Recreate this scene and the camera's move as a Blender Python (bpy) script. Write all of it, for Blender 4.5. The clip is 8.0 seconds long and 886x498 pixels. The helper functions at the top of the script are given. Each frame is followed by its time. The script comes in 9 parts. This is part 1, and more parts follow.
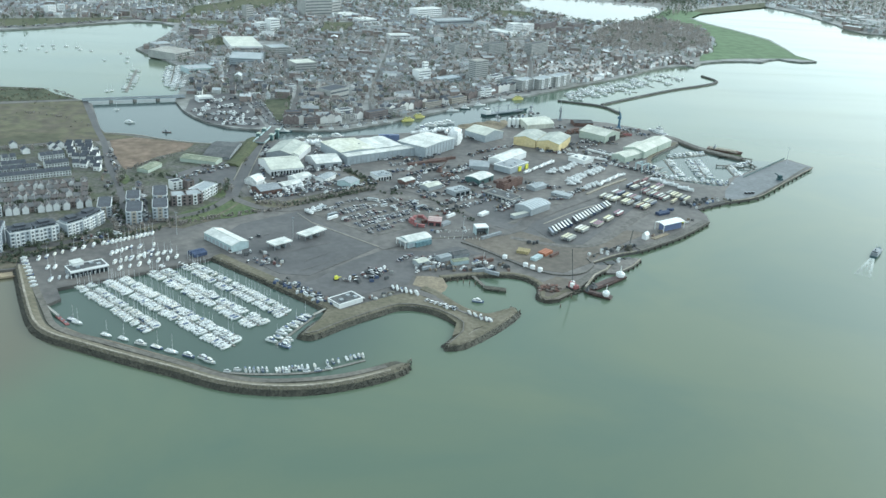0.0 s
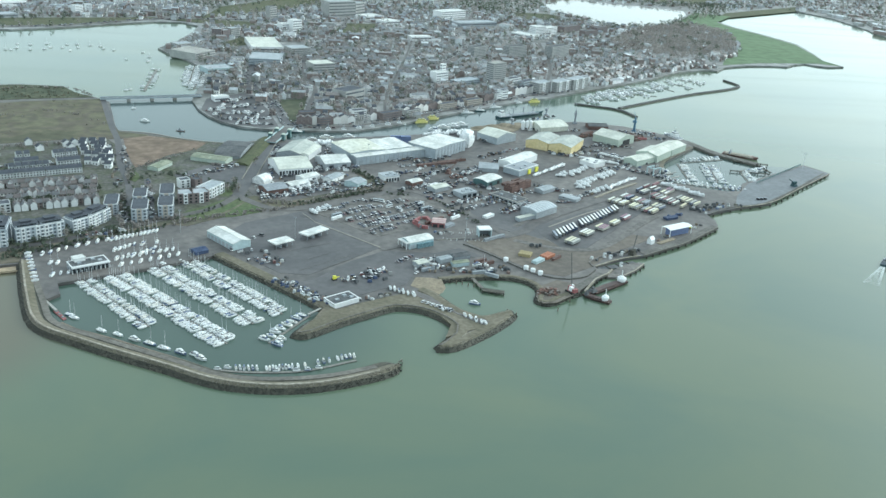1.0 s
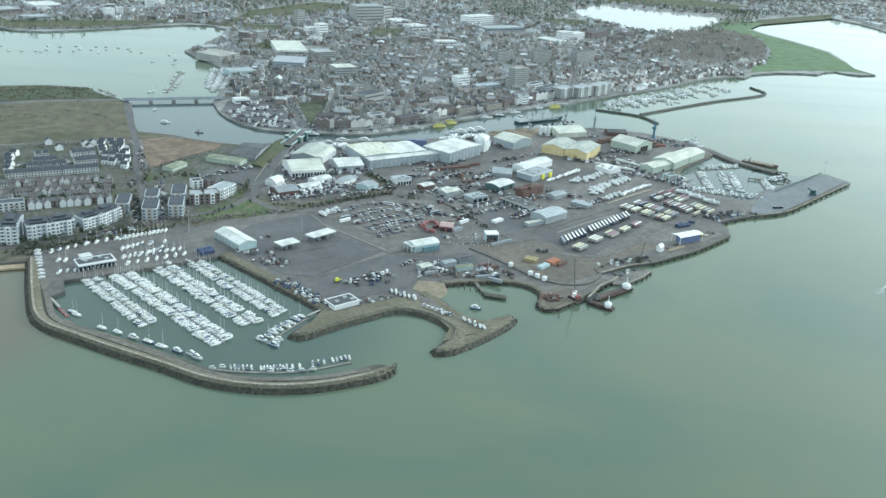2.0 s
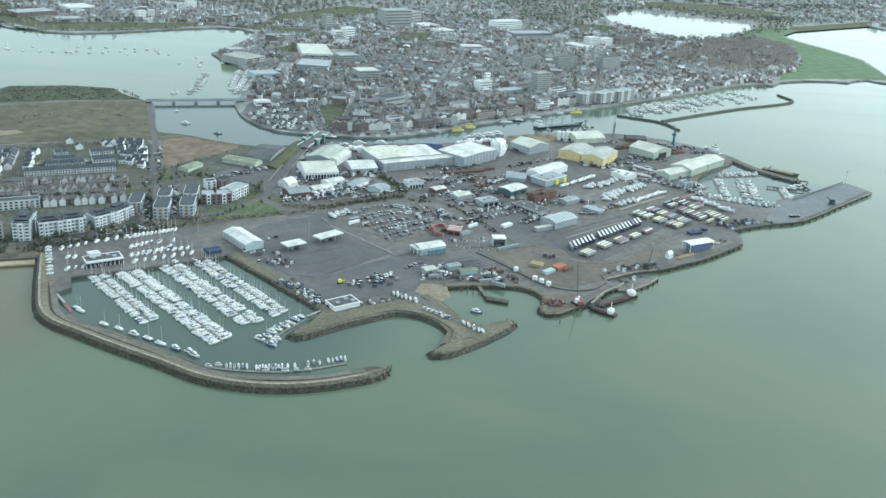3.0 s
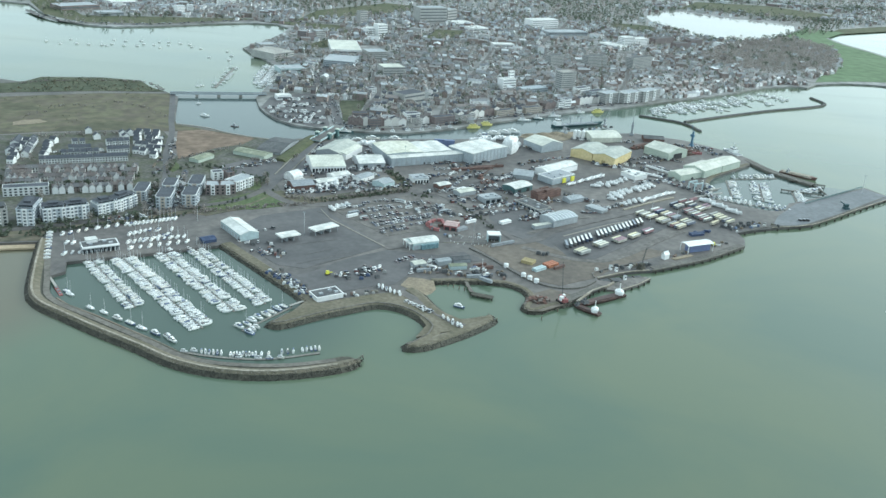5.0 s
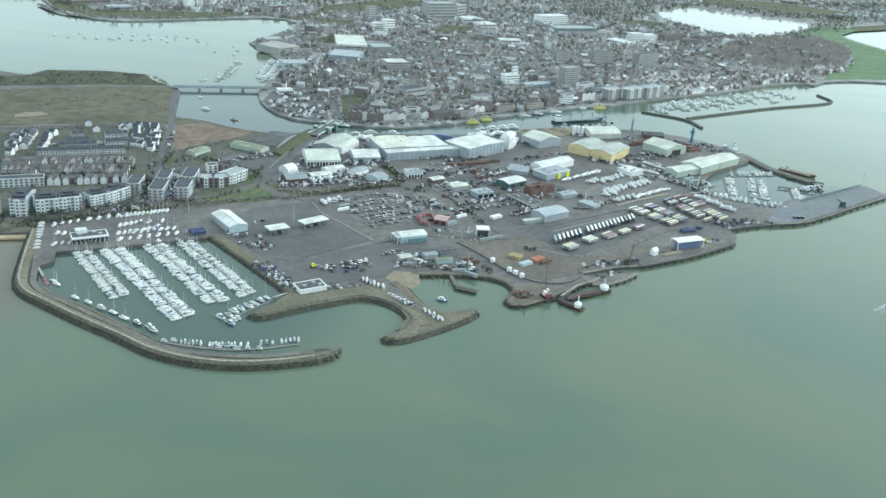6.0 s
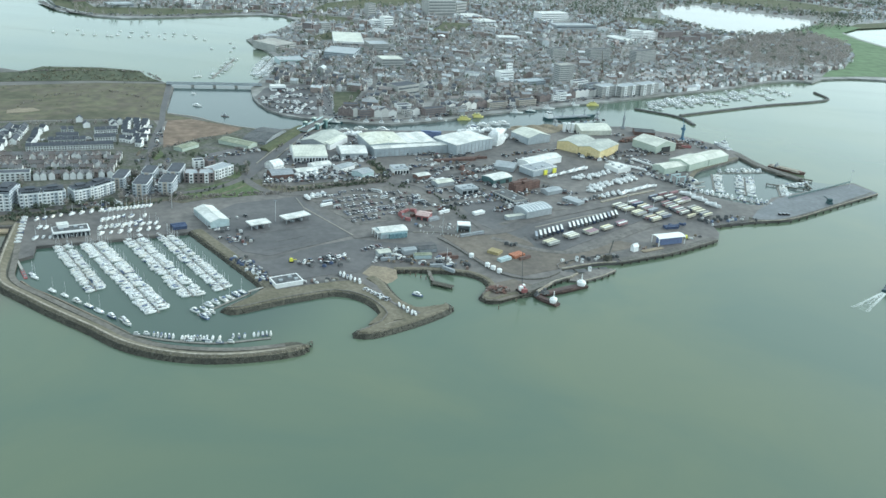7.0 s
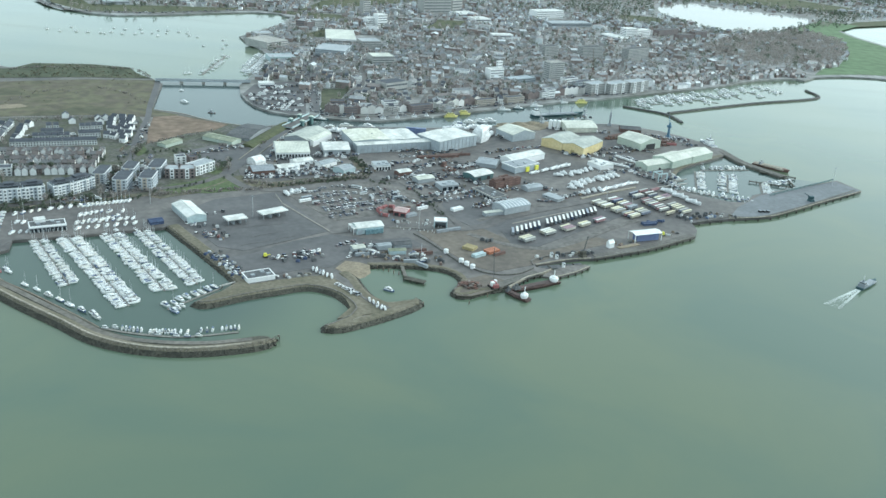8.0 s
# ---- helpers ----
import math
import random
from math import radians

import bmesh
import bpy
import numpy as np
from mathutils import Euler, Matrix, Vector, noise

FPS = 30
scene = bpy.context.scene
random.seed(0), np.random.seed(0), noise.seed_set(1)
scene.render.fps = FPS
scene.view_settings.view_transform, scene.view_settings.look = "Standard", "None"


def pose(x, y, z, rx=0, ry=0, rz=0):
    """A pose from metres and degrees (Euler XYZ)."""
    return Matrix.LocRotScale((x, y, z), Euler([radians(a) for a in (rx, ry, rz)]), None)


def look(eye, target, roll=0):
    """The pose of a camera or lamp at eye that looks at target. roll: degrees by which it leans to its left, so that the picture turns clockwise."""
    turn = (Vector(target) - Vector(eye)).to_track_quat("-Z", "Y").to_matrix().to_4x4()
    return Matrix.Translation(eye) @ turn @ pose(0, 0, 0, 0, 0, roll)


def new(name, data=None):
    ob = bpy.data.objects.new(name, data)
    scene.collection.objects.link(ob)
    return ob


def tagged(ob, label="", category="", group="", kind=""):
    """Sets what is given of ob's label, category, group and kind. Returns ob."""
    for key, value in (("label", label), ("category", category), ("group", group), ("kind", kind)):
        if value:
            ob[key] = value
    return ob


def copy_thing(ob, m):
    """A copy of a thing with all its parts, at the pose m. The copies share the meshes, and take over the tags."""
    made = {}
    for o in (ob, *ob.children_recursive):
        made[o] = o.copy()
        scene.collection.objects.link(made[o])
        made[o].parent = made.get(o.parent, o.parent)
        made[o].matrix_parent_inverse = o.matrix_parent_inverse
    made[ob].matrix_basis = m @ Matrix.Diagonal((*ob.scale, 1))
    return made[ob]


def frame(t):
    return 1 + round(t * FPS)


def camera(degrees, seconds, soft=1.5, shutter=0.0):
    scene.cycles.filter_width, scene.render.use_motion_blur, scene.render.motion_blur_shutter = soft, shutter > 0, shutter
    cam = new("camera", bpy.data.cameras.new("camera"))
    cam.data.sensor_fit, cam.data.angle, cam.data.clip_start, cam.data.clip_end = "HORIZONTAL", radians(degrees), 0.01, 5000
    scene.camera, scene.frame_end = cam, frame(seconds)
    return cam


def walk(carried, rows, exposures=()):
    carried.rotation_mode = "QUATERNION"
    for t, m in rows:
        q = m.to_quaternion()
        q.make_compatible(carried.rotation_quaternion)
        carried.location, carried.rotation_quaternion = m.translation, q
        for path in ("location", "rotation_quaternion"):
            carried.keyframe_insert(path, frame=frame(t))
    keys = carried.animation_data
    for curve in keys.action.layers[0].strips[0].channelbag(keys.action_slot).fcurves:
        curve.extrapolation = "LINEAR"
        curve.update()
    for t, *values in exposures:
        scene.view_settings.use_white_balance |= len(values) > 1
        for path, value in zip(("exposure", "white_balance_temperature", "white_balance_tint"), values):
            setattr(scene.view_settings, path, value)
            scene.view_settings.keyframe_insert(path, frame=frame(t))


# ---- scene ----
cam = camera(51.3, 8.0, soft=1.5)
PATH = [
    (0, (-4.803, 0.213, 300.536), (-4.616, 2.062, 299.796), 3.7),
    (0.5, (8.022, 0.279, 300.727), (8.177, 2.13, 299.986), 3.7),
    (1, (20.916, -0.153, 300.77), (21.036, 1.702, 300.031), 3.8),
    (1.5, (33.804, -0.161, 300.939), (33.886, 1.697, 300.203), 3.8),
    (3, (72.616, -0.206, 301.468), (72.582, 1.656, 300.74), 3.9),
    (3.5, (85.587, -0.263, 301.709), (85.516, 1.599, 300.983), 3.9),
    (4, (98.819, -0.274, 302.068), (98.721, 1.586, 301.341), 4),
    (4.5, (111.883, -0.749, 302.32), (111.76, 1.109, 301.588), 4),
    (6, (152.45, -0.29, 303.21), (152.264, 1.556, 302.463), 4.1),
    (6.5, (166.261, -0.143, 303.373), (166.061, 1.7, 302.623), 4),
    (7, (179.901, 0.168, 303.692), (179.692, 2.009, 302.94), 4),
    (7.5, (193.737, 0.73, 304.071), (193.522, 2.57, 303.317), 4),
    (8, (207.529, 0.694, 304.265), (207.306, 2.532, 303.509), 4),
]
walk(cam, [(t, look(eye, target, roll)) for t, eye, target, roll in PATH],
     exposures=[(0, 0.62, 5700, -5), (4, 0.63, 5700, -5), (8, 0.65, 5700, -5)])

# ---- light: a bright overcast sky with a veiled sun ----
SUN_AZ, SUN_EL = radians(60), radians(27)
world = bpy.data.worlds.new("overcast_sky")
scene.world = world
world.use_nodes = True
wn = world.node_tree.nodes
wl = world.node_tree.links
sky = wn.new("ShaderNodeTexSky")
sky.sky_type = "NISHITA"
sky.sun_disc = False
sky.sun_elevation, sky.sun_rotation = SUN_EL, SUN_AZ
sky.air_density, sky.dust_density, sky.ozone_density = 1.0, 5.0, 1.5
veil = wn.new("ShaderNodeHueSaturation")
veil.inputs["Saturation"].default_value = 0.32
wl.new(sky.outputs[0], veil.inputs["Color"])
cloud = wn.new("ShaderNodeMix")
cloud.data_type = "RGBA"
cloud.inputs[0].default_value = 0.5
height = wn.new("ShaderNodeSeparateXYZ")
wl.new(wn.new("ShaderNodeTexCoord").outputs["Generated"], height.inputs[0])
bright = wn.new("ShaderNodeValToRGB")  # a thin cloud sheet, brighter towards the hazy horizon
bright.color_ramp.elements.new(0.3)
bright.color_ramp.elements.new(0.6)
for stop, at, tone in zip(bright.color_ramp.elements, (0.0, 0.12, 0.3, 0.6), ((0.92, 0.985, 1.0, 1), (0.87, 0.95, 0.968, 1), (0.63, 0.69, 0.7, 1), (0.54, 0.58, 0.605, 1))):
    stop.position, stop.color = at, tone
wl.new(height.outputs["Z"], bright.inputs["Fac"])
gain = wn.new("ShaderNodeVectorMath")
gain.operation = "SCALE"
gain.inputs["Scale"].default_value = 13.2
wl.new(bright.outputs["Color"], gain.inputs[0])
wl.new(gain.outputs[0], cloud.inputs[7])
wl.new(veil.outputs[0], cloud.inputs[6])
wl.new(cloud.outputs[2], wn["Background"].inputs["Color"])
wn["Background"].inputs["Strength"].default_value = 0.13
sun = new("sun", bpy.data.lights.new("sun", "SUN"))
sun.data.energy, sun.data.angle, sun.data.color = 0.7, radians(14), (1.0, 0.96, 0.9)
sun.matrix_world = look((0, 0, 0), (-math.sin(SUN_AZ) * math.cos(SUN_EL), -math.cos(SUN_AZ) * math.cos(SUN_EL), -math.sin(SUN_EL)))

GROUND = 2.5  # height of the quays over the water


# ---- materials ----
def mat(name, colors, rough=0.8, metal=0.0, big=0.03, fine=0.8, bump=0.15, spread=0.25, pick="", ribs=0.0, spec=0.4):
    """colors: one or two mixed by a large noise, or with pick ("object", "island") a palette. ribs: metres between the ribs of metal sheet."""
    m = bpy.data.materials.new(name)
    m.use_nodes = True
    n, l = m.node_tree.nodes, m.node_tree.links
    b = n["Principled BSDF"]
    b.inputs["Roughness"].default_value, b.inputs["Metallic"].default_value = rough, metal
    b.inputs["Specular IOR Level"].default_value = spec
    co = n.new("ShaderNodeTexCoord")
    n1, n2 = n.new("ShaderNodeTexNoise"), n.new("ShaderNodeTexNoise")
    n1.inputs["Scale"].default_value, n1.inputs["Detail"].default_value, n1.inputs["Roughness"].default_value = big, 8, 0.62
    n2.inputs["Scale"].default_value, n2.inputs["Detail"].default_value = fine, 4
    for k in (n1, n2):
        l.new(co.outputs["Object"], k.inputs["Vector"])
    ramp = n.new("ShaderNodeValToRGB")
    e = ramp.color_ramp.elements
    if pick:
        ramp.color_ramp.interpolation = "CONSTANT"
        src = n.new("ShaderNodeObjectInfo").outputs["Random"] if pick == "object" else n.new("ShaderNodeNewGeometry").outputs["Random Per Island"]
        l.new(src, ramp.inputs["Fac"])
        while len(e) < len(colors):
            e.new(0.5)
        for i, c in enumerate(colors):
            e[i].position, e[i].color = i / len(colors), (*c, 1)
    else:
        l.new(n1.outputs["Fac"], ramp.inputs["Fac"])
        while len(e) < len(colors):
            e.new(0.5)
        for i, c in enumerate(colors):
            e[i].position, e[i].color = 0.38 + 0.24 * i / (len(colors) - 1), (*c, 1)
    tone = n.new("ShaderNodeMapRange")
    tone.inputs["From Min"].default_value, tone.inputs["From Max"].default_value = 0.3, 0.7
    tone.inputs["To Min"].default_value, tone.inputs["To Max"].default_value = 1 - spread, 1 + spread
    l.new(n2.outputs["Fac"], tone.inputs["Value"])
    mul = n.new("ShaderNodeVectorMath")
    mul.operation = "SCALE"
    l.new(ramp.outputs["Color"], mul.inputs[0])
    l.new(tone.outputs[0], mul.inputs["Scale"])
    l.new(mul.outputs[0], b.inputs["Base Color"])
    height = n2.outputs["Fac"]
    if ribs:
        w = n.new("ShaderNodeTexWave")
        w.inputs["Scale"].default_value = 0.314 / ribs
        w.inputs["Distortion"].default_value = 0.0
        l.new(co.outputs["Object"], w.inputs["Vector"])
        height = w.outputs["Fac"]
    bp = n.new("ShaderNodeBump")
    bp.inputs["Strength"].default_value, bp.inputs["Distance"].default_value = bump, 0.3
    l.new(height, bp.inputs["Height"])
    l.new(bp.outputs[0], b.inputs["Normal"])
    return m


ASPHALT = mat("asphalt", [(0.078, 0.074, 0.073), (0.15, 0.138, 0.127)], 0.62, big=0.013, fine=0.16, spread=0.26, spec=0.5)
YARD = mat("dark_tarmac", [(0.078, 0.077, 0.08), (0.112, 0.108, 0.109)], 0.6, big=0.02, fine=0.2, spread=0.15)
CONCRETE = mat("worn_concrete", [(0.2, 0.19, 0.17), (0.28, 0.27, 0.25)], 0.9, big=0.05, fine=0.5)
LANE = mat("worn_pale_lane", [(0.118, 0.112, 0.105), (0.172, 0.162, 0.15)], 0.85, big=0.05, fine=0.25, spread=0.3)
PALE_CONCRETE = mat("pale_concrete", [(0.3, 0.29, 0.27), (0.4, 0.39, 0.36)], 0.9, big=0.05, fine=0.5)
TOWN_GROUND = mat("town_ground", [(0.172, 0.172, 0.159), (0.27, 0.27, 0.267)], 0.6, big=0.01, fine=0.06, spread=0.4)
GARDEN = mat("gardens_and_lanes", [(0.075, 0.083, 0.052), (0.12, 0.116, 0.108)], 0.9, big=0.06, fine=0.3, spread=0.4)
FIELD = mat("rough_winter_grass", [(0.088, 0.088, 0.058), (0.126, 0.119, 0.077), (0.106, 0.093, 0.073), (0.132, 0.128, 0.08), (0.09, 0.082, 0.064), (0.118, 0.117, 0.072)], 0.95, big=0.009, fine=0.07, spread=0.24)
SCRUB = mat("winter_scrub", [(0.07, 0.071, 0.052), (0.108, 0.101, 0.074), (0.16, 0.138, 0.106), (0.105, 0.107, 0.068), (0.138, 0.126, 0.094)], 0.95, big=0.02, fine=0.12, spread=0.3)
GRASS = mat("grass", [(0.076, 0.088, 0.046), (0.102, 0.104, 0.062)], 0.95, big=0.02, fine=0.2, spread=0.28)
PARK = mat("park_grass", [(0.115, 0.172, 0.09), (0.13, 0.19, 0.102)], 0.95, big=0.006, fine=0.05, spread=0.2)
MARSH = mat("dark_heath", [(0.058, 0.07, 0.044), (0.088, 0.094, 0.058)], 0.95, big=0.02, fine=0.1, spread=0.35)
SAND = mat("pale_sand", [(0.36, 0.29, 0.2), (0.45, 0.37, 0.27)], 0.95, big=0.03, fine=0.3, spread=0.15)
CLAY = mat("brown_earth", [(0.15, 0.115, 0.085), (0.2, 0.15, 0.115)], 0.95, big=0.02, fine=0.12, spread=0.3)
LAWN = mat("bright_rough_grass", [(0.08, 0.112, 0.05), (0.11, 0.128, 0.066)], 0.95, big=0.05, fine=0.3, spread=0.3)
GRAVEL = mat("brown_gravel", [(0.116, 0.102, 0.088), (0.16, 0.138, 0.114)], 0.8, big=0.02, fine=0.2, spread=0.2)
TAN = mat("tan_slipway_earth", [(0.215, 0.182, 0.135), (0.265, 0.225, 0.165)], 0.95, big=0.08, fine=0.5, spread=0.22)
QUAY = mat("dark_worn_quay", [(0.105, 0.102, 0.093), (0.155, 0.148, 0.133)], 0.9, big=0.06, fine=0.5, spread=0.3)
PIER = mat("blue_grey_pier_deck", [(0.115, 0.126, 0.138), (0.155, 0.166, 0.178)], 0.55, big=0.03, fine=0.25, spread=0.2)
MUD = mat("dark_weed_and_mud", [(0.046, 0.046, 0.035), (0.075, 0.07, 0.052)], 0.7, big=0.1, fine=0.6, spread=0.4)
ROCK = mat("rock_armour", [(0.158, 0.143, 0.116), (0.2, 0.183, 0.15), (0.115, 0.104, 0.086), (0.175, 0.158, 0.13), (0.24, 0.222, 0.188)], 0.9, fine=0.7, pick="island")
WET_ROCK = mat("wet_rock", [(0.046, 0.045, 0.037), (0.06, 0.057, 0.046), (0.04, 0.039, 0.033)], 0.6, fine=0.7, pick="island")
BANK = mat("grassy_rubble_bank", [(0.128, 0.118, 0.083), (0.178, 0.16, 0.122)], 0.95, big=0.03, fine=0.3, spread=0.24)
CREST = mat("pale_worn_capping", [(0.25, 0.225, 0.18), (0.34, 0.31, 0.26)], 0.9, big=0.08, fine=0.5, spread=0.3)
TRACK = mat("grey_brown_track", [(0.13, 0.122, 0.108), (0.175, 0.163, 0.143)], 0.9, big=0.05, fine=0.3, spread=0.25)
WHITE_SHEET = mat("white_metal_sheet", [(0.5, 0.51, 0.48), (0.72, 0.72, 0.69)], 0.5, big=0.07, fine=0.3, spread=0.1, ribs=1.6, bump=0.5)
CREAM_SHEET = mat("cream_metal_sheet", [(0.49, 0.5, 0.44), (0.63, 0.635, 0.56)], 0.55, big=0.06, fine=0.3, spread=0.11, ribs=1.6, bump=0.5)
PALE_ROOF = mat("stained_cream_roof", [(0.52, 0.52, 0.42), (0.66, 0.66, 0.58)], 0.6, big=0.05, fine=0.2, spread=0.16, ribs=1.6, bump=0.5)
GREY_SHEET = mat("grey_metal_sheet", [(0.3, 0.33, 0.35), (0.38, 0.4, 0.42)], 0.5, big=0.05, fine=0.3, spread=0.1, ribs=1.0, bump=0.4)
DARK_ROOF = mat("dark_felt_roof", [(0.085, 0.09, 0.096), (0.13, 0.133, 0.135)], 0.8, big=0.08, fine=0.5, spread=0.22, spec=0.25)
GREY_GREEN_SHEET = mat("grey_green_metal_sheet", [(0.33, 0.35, 0.32), (0.46, 0.475, 0.43)], 0.6, big=0.06, fine=0.3, spread=0.16, ribs=1.6, bump=0.5)
BLUE_GREY_SHEET = mat("blue_grey_metal_sheet", [(0.33, 0.37, 0.4), (0.4, 0.44, 0.47)], 0.5, big=0.05, fine=0.3, spread=0.1, ribs=1.2, bump=0.4)
YELLOW_SHEET = mat("faded_yellow_sheet", [(0.6, 0.49, 0.25), (0.68, 0.57, 0.33)], 0.6, big=0.05, fine=0.3, spread=0.12, ribs=1.2, bump=0.4)
YELLOW_DARK = mat("dull_yellow_door", [(0.34, 0.27, 0.13), (0.42, 0.34, 0.18)], 0.7, fine=0.4, spread=0.15)
LEMON = mat("bright_yellow_paint", [(0.75, 0.72, 0.08), (0.8, 0.76, 0.12)], 0.5, fine=0.5, spread=0.08)
BLUE_SHEET = mat("blue_metal_sheet", [(0.14, 0.18, 0.31), (0.18, 0.22, 0.36)], 0.5, fine=0.4, spread=0.12, ribs=1.0, bump=0.3)
NAVY = mat("dark_blue_tarpaulin", [(0.045, 0.065, 0.125), (0.075, 0.1, 0.17)], 0.7, fine=0.5, spread=0.25)
OCHRE = mat("ochre_steel_frames", [(0.3, 0.25, 0.13), (0.38, 0.32, 0.18)], 0.8, fine=0.6, spread=0.25)
SCRAP = mat("rusty_scrap", [(0.15, 0.09, 0.075), (0.11, 0.08, 0.068), (0.19, 0.11, 0.09), (0.09, 0.075, 0.066), (0.24, 0.21, 0.19)], 0.9, fine=0.8, spread=0.3, pick="island")
GREEN_SHEET = mat("pale_green_sheet", [(0.4, 0.46, 0.4), (0.48, 0.53, 0.46)], 0.55, fine=0.4, spread=0.1, ribs=1.0, bump=0.3)
TEAL_SHEET = mat("pale_teal_sheet", [(0.4, 0.49, 0.51), (0.47, 0.56, 0.57)], 0.5, fine=0.4, spread=0.12, ribs=1.0, bump=0.3)
GLASS_TEAL = mat("teal_glazing", [(0.12, 0.2, 0.23), (0.2, 0.3, 0.33)], 0.2, big=0.4, fine=0.5, spread=0.2, bump=0.0, spec=0.6)
# near-black paint for the shade inside doorways; the walls behind are closed
DOOR_MAT = mat("painted_opening_shade", [(0.032, 0.034, 0.037), (0.045, 0.047, 0.05)], 0.8, fine=0.5)
GLASS = mat("dark_window_glass", [(0.02, 0.028, 0.035), (0.035, 0.045, 0.05)], 0.12, fine=0.3, spread=0.3, bump=0.0, spec=0.6)
# paler copy of the dark glass: the sky's reflection is put into its colour
SKY_SHEEN_GLASS = mat("window_glass_painted_sky_sheen", [(0.1, 0.115, 0.13), (0.14, 0.155, 0.17)], 0.15, fine=0.3, spread=0.3, bump=0.0, spec=0.6)
GELCOAT = mat("white_gelcoat", [(0.8, 0.8, 0.78), (0.72, 0.74, 0.74), (0.82, 0.82, 0.82), (0.66, 0.68, 0.7), (0.14, 0.18, 0.28), (0.78, 0.76, 0.7), (0.8, 0.82, 0.8), (0.75, 0.77, 0.76), (0.8, 0.8, 0.79), (0.74, 0.75, 0.74), (0.78, 0.79, 0.79), (0.7, 0.71, 0.72)], 0.3, fine=0.8, spread=0.06, pick="object", bump=0.02)
DECK = mat("cream_deck", [(0.74, 0.73, 0.7), (0.78, 0.78, 0.76), (0.66, 0.62, 0.55), (0.8, 0.8, 0.79), (0.77, 0.77, 0.75)], 0.7, fine=1.5, spread=0.1, pick="object")
CANVAS = mat("boat_canvas", [(0.2, 0.22, 0.28), (0.6, 0.6, 0.58), (0.7, 0.7, 0.68), (0.2, 0.2, 0.2), (0.65, 0.64, 0.6), (0.4, 0.42, 0.45), (0.68, 0.68, 0.66), (0.72, 0.72, 0.7)], 0.9, fine=2, spread=0.12, pick="object")
ALLOY = mat("mast_alloy", [(0.62, 0.64, 0.66), (0.7, 0.71, 0.72)], 0.4, 0.6, fine=2, spread=0.08)
DARK_TIMBER = mat("dark_wet_timber", [(0.05, 0.05, 0.04), (0.085, 0.08, 0.065)], 0.85, big=0.2, fine=1.2, spread=0.3)
TEAL_DARK = mat("blue_green_paint", [(0.07, 0.125, 0.13), (0.1, 0.17, 0.17)], 0.5, fine=0.5, spread=0.15)
TIMBER = mat("weathered_timber", [(0.16, 0.13, 0.1), (0.22, 0.19, 0.15)], 0.9, big=0.2, fine=1.5, spread=0.3)
PONTOON = mat("pontoon_decking", [(0.17, 0.165, 0.15), (0.24, 0.23, 0.21)], 0.9, big=0.2, fine=1.0, spread=0.2)
CARS = mat("car_paint", [(0.6, 0.6, 0.6), (0.12, 0.12, 0.125), (0.34, 0.35, 0.37), (0.7, 0.71, 0.72), (0.14, 0.15, 0.2), (0.22, 0.14, 0.14), (0.2, 0.2, 0.21), (0.74, 0.74, 0.74), (0.42, 0.43, 0.45), (0.14, 0.14, 0.15), (0.24, 0.26, 0.31), (0.28, 0.25, 0.26), (0.68, 0.68, 0.67), (0.3, 0.3, 0.31)], 0.3, fine=0.8, spread=0.05, pick="object", bump=0.0)
CAR_MIX = mat("mixed_car_paint", [(0.6, 0.6, 0.6), (0.06, 0.06, 0.07), (0.26, 0.28, 0.3), (0.12, 0.12, 0.13), (0.08, 0.1, 0.16), (0.17, 0.09, 0.085), (0.72, 0.72, 0.72), (0.36, 0.38, 0.4), (0.2, 0.17, 0.16), (0.14, 0.15, 0.16)], 0.3, fine=0.8, spread=0.05, pick="island", bump=0.0)
RUBBER = mat("black_rubber", [(0.024, 0.024, 0.025), (0.036, 0.036, 0.036)], 0.9, fine=4)
TRAILER_SIDE = mat("trailer_panels", [(0.2, 0.21, 0.22), (0.07, 0.09, 0.15), (0.08, 0.09, 0.12), (0.19, 0.18, 0.17), (0.09, 0.09, 0.11), (0.2, 0.22, 0.24)], 0.5, fine=0.5, spread=0.08, pick="object", bump=0.05)
CURTAIN = mat("trailer_curtain", [(0.42, 0.41, 0.36), (0.3, 0.31, 0.3), (0.15, 0.17, 0.22), (0.36, 0.34, 0.28), (0.28, 0.17, 0.18), (0.2, 0.21, 0.22)], 0.7, fine=0.5, spread=0.12, pick="object", bump=0.05)
TRAILER_TOP = mat("trailer_roof", [(0.75, 0.75, 0.7), (0.78, 0.78, 0.76), (0.66, 0.66, 0.62), (0.3, 0.33, 0.38), (0.72, 0.72, 0.7)], 0.6, fine=0.5, spread=0.1, pick="object", bump=0.05)
STACK_TOP = mat("tarpaulin", [(0.7, 0.66, 0.46), (0.66, 0.66, 0.58), (0.6, 0.57, 0.42), (0.32, 0.33, 0.34), (0.56, 0.51, 0.36), (0.66, 0.64, 0.54), (0.72, 0.72, 0.7), (0.46, 0.46, 0.42), (0.3, 0.2, 0.24), (0.68, 0.66, 0.5), (0.62, 0.6, 0.46), (0.4, 0.4, 0.38), (0.26, 0.16, 0.165)], 0.8, fine=0.5, spread=0.1, pick="object", bump=0.05)
RUST = mat("rusty_red_steel", [(0.115, 0.074, 0.064), (0.16, 0.1, 0.086)], 0.8, big=0.1, fine=0.6, spread=0.3)
PINK_ROOF = mat("faded_pink_roof", [(0.42, 0.3, 0.29), (0.5, 0.38, 0.36)], 0.7, big=0.1, fine=0.5, spread=0.18)
RED = mat("red_paint", [(0.26, 0.1, 0.1), (0.33, 0.14, 0.135)], 0.6, fine=0.5, spread=0.2)
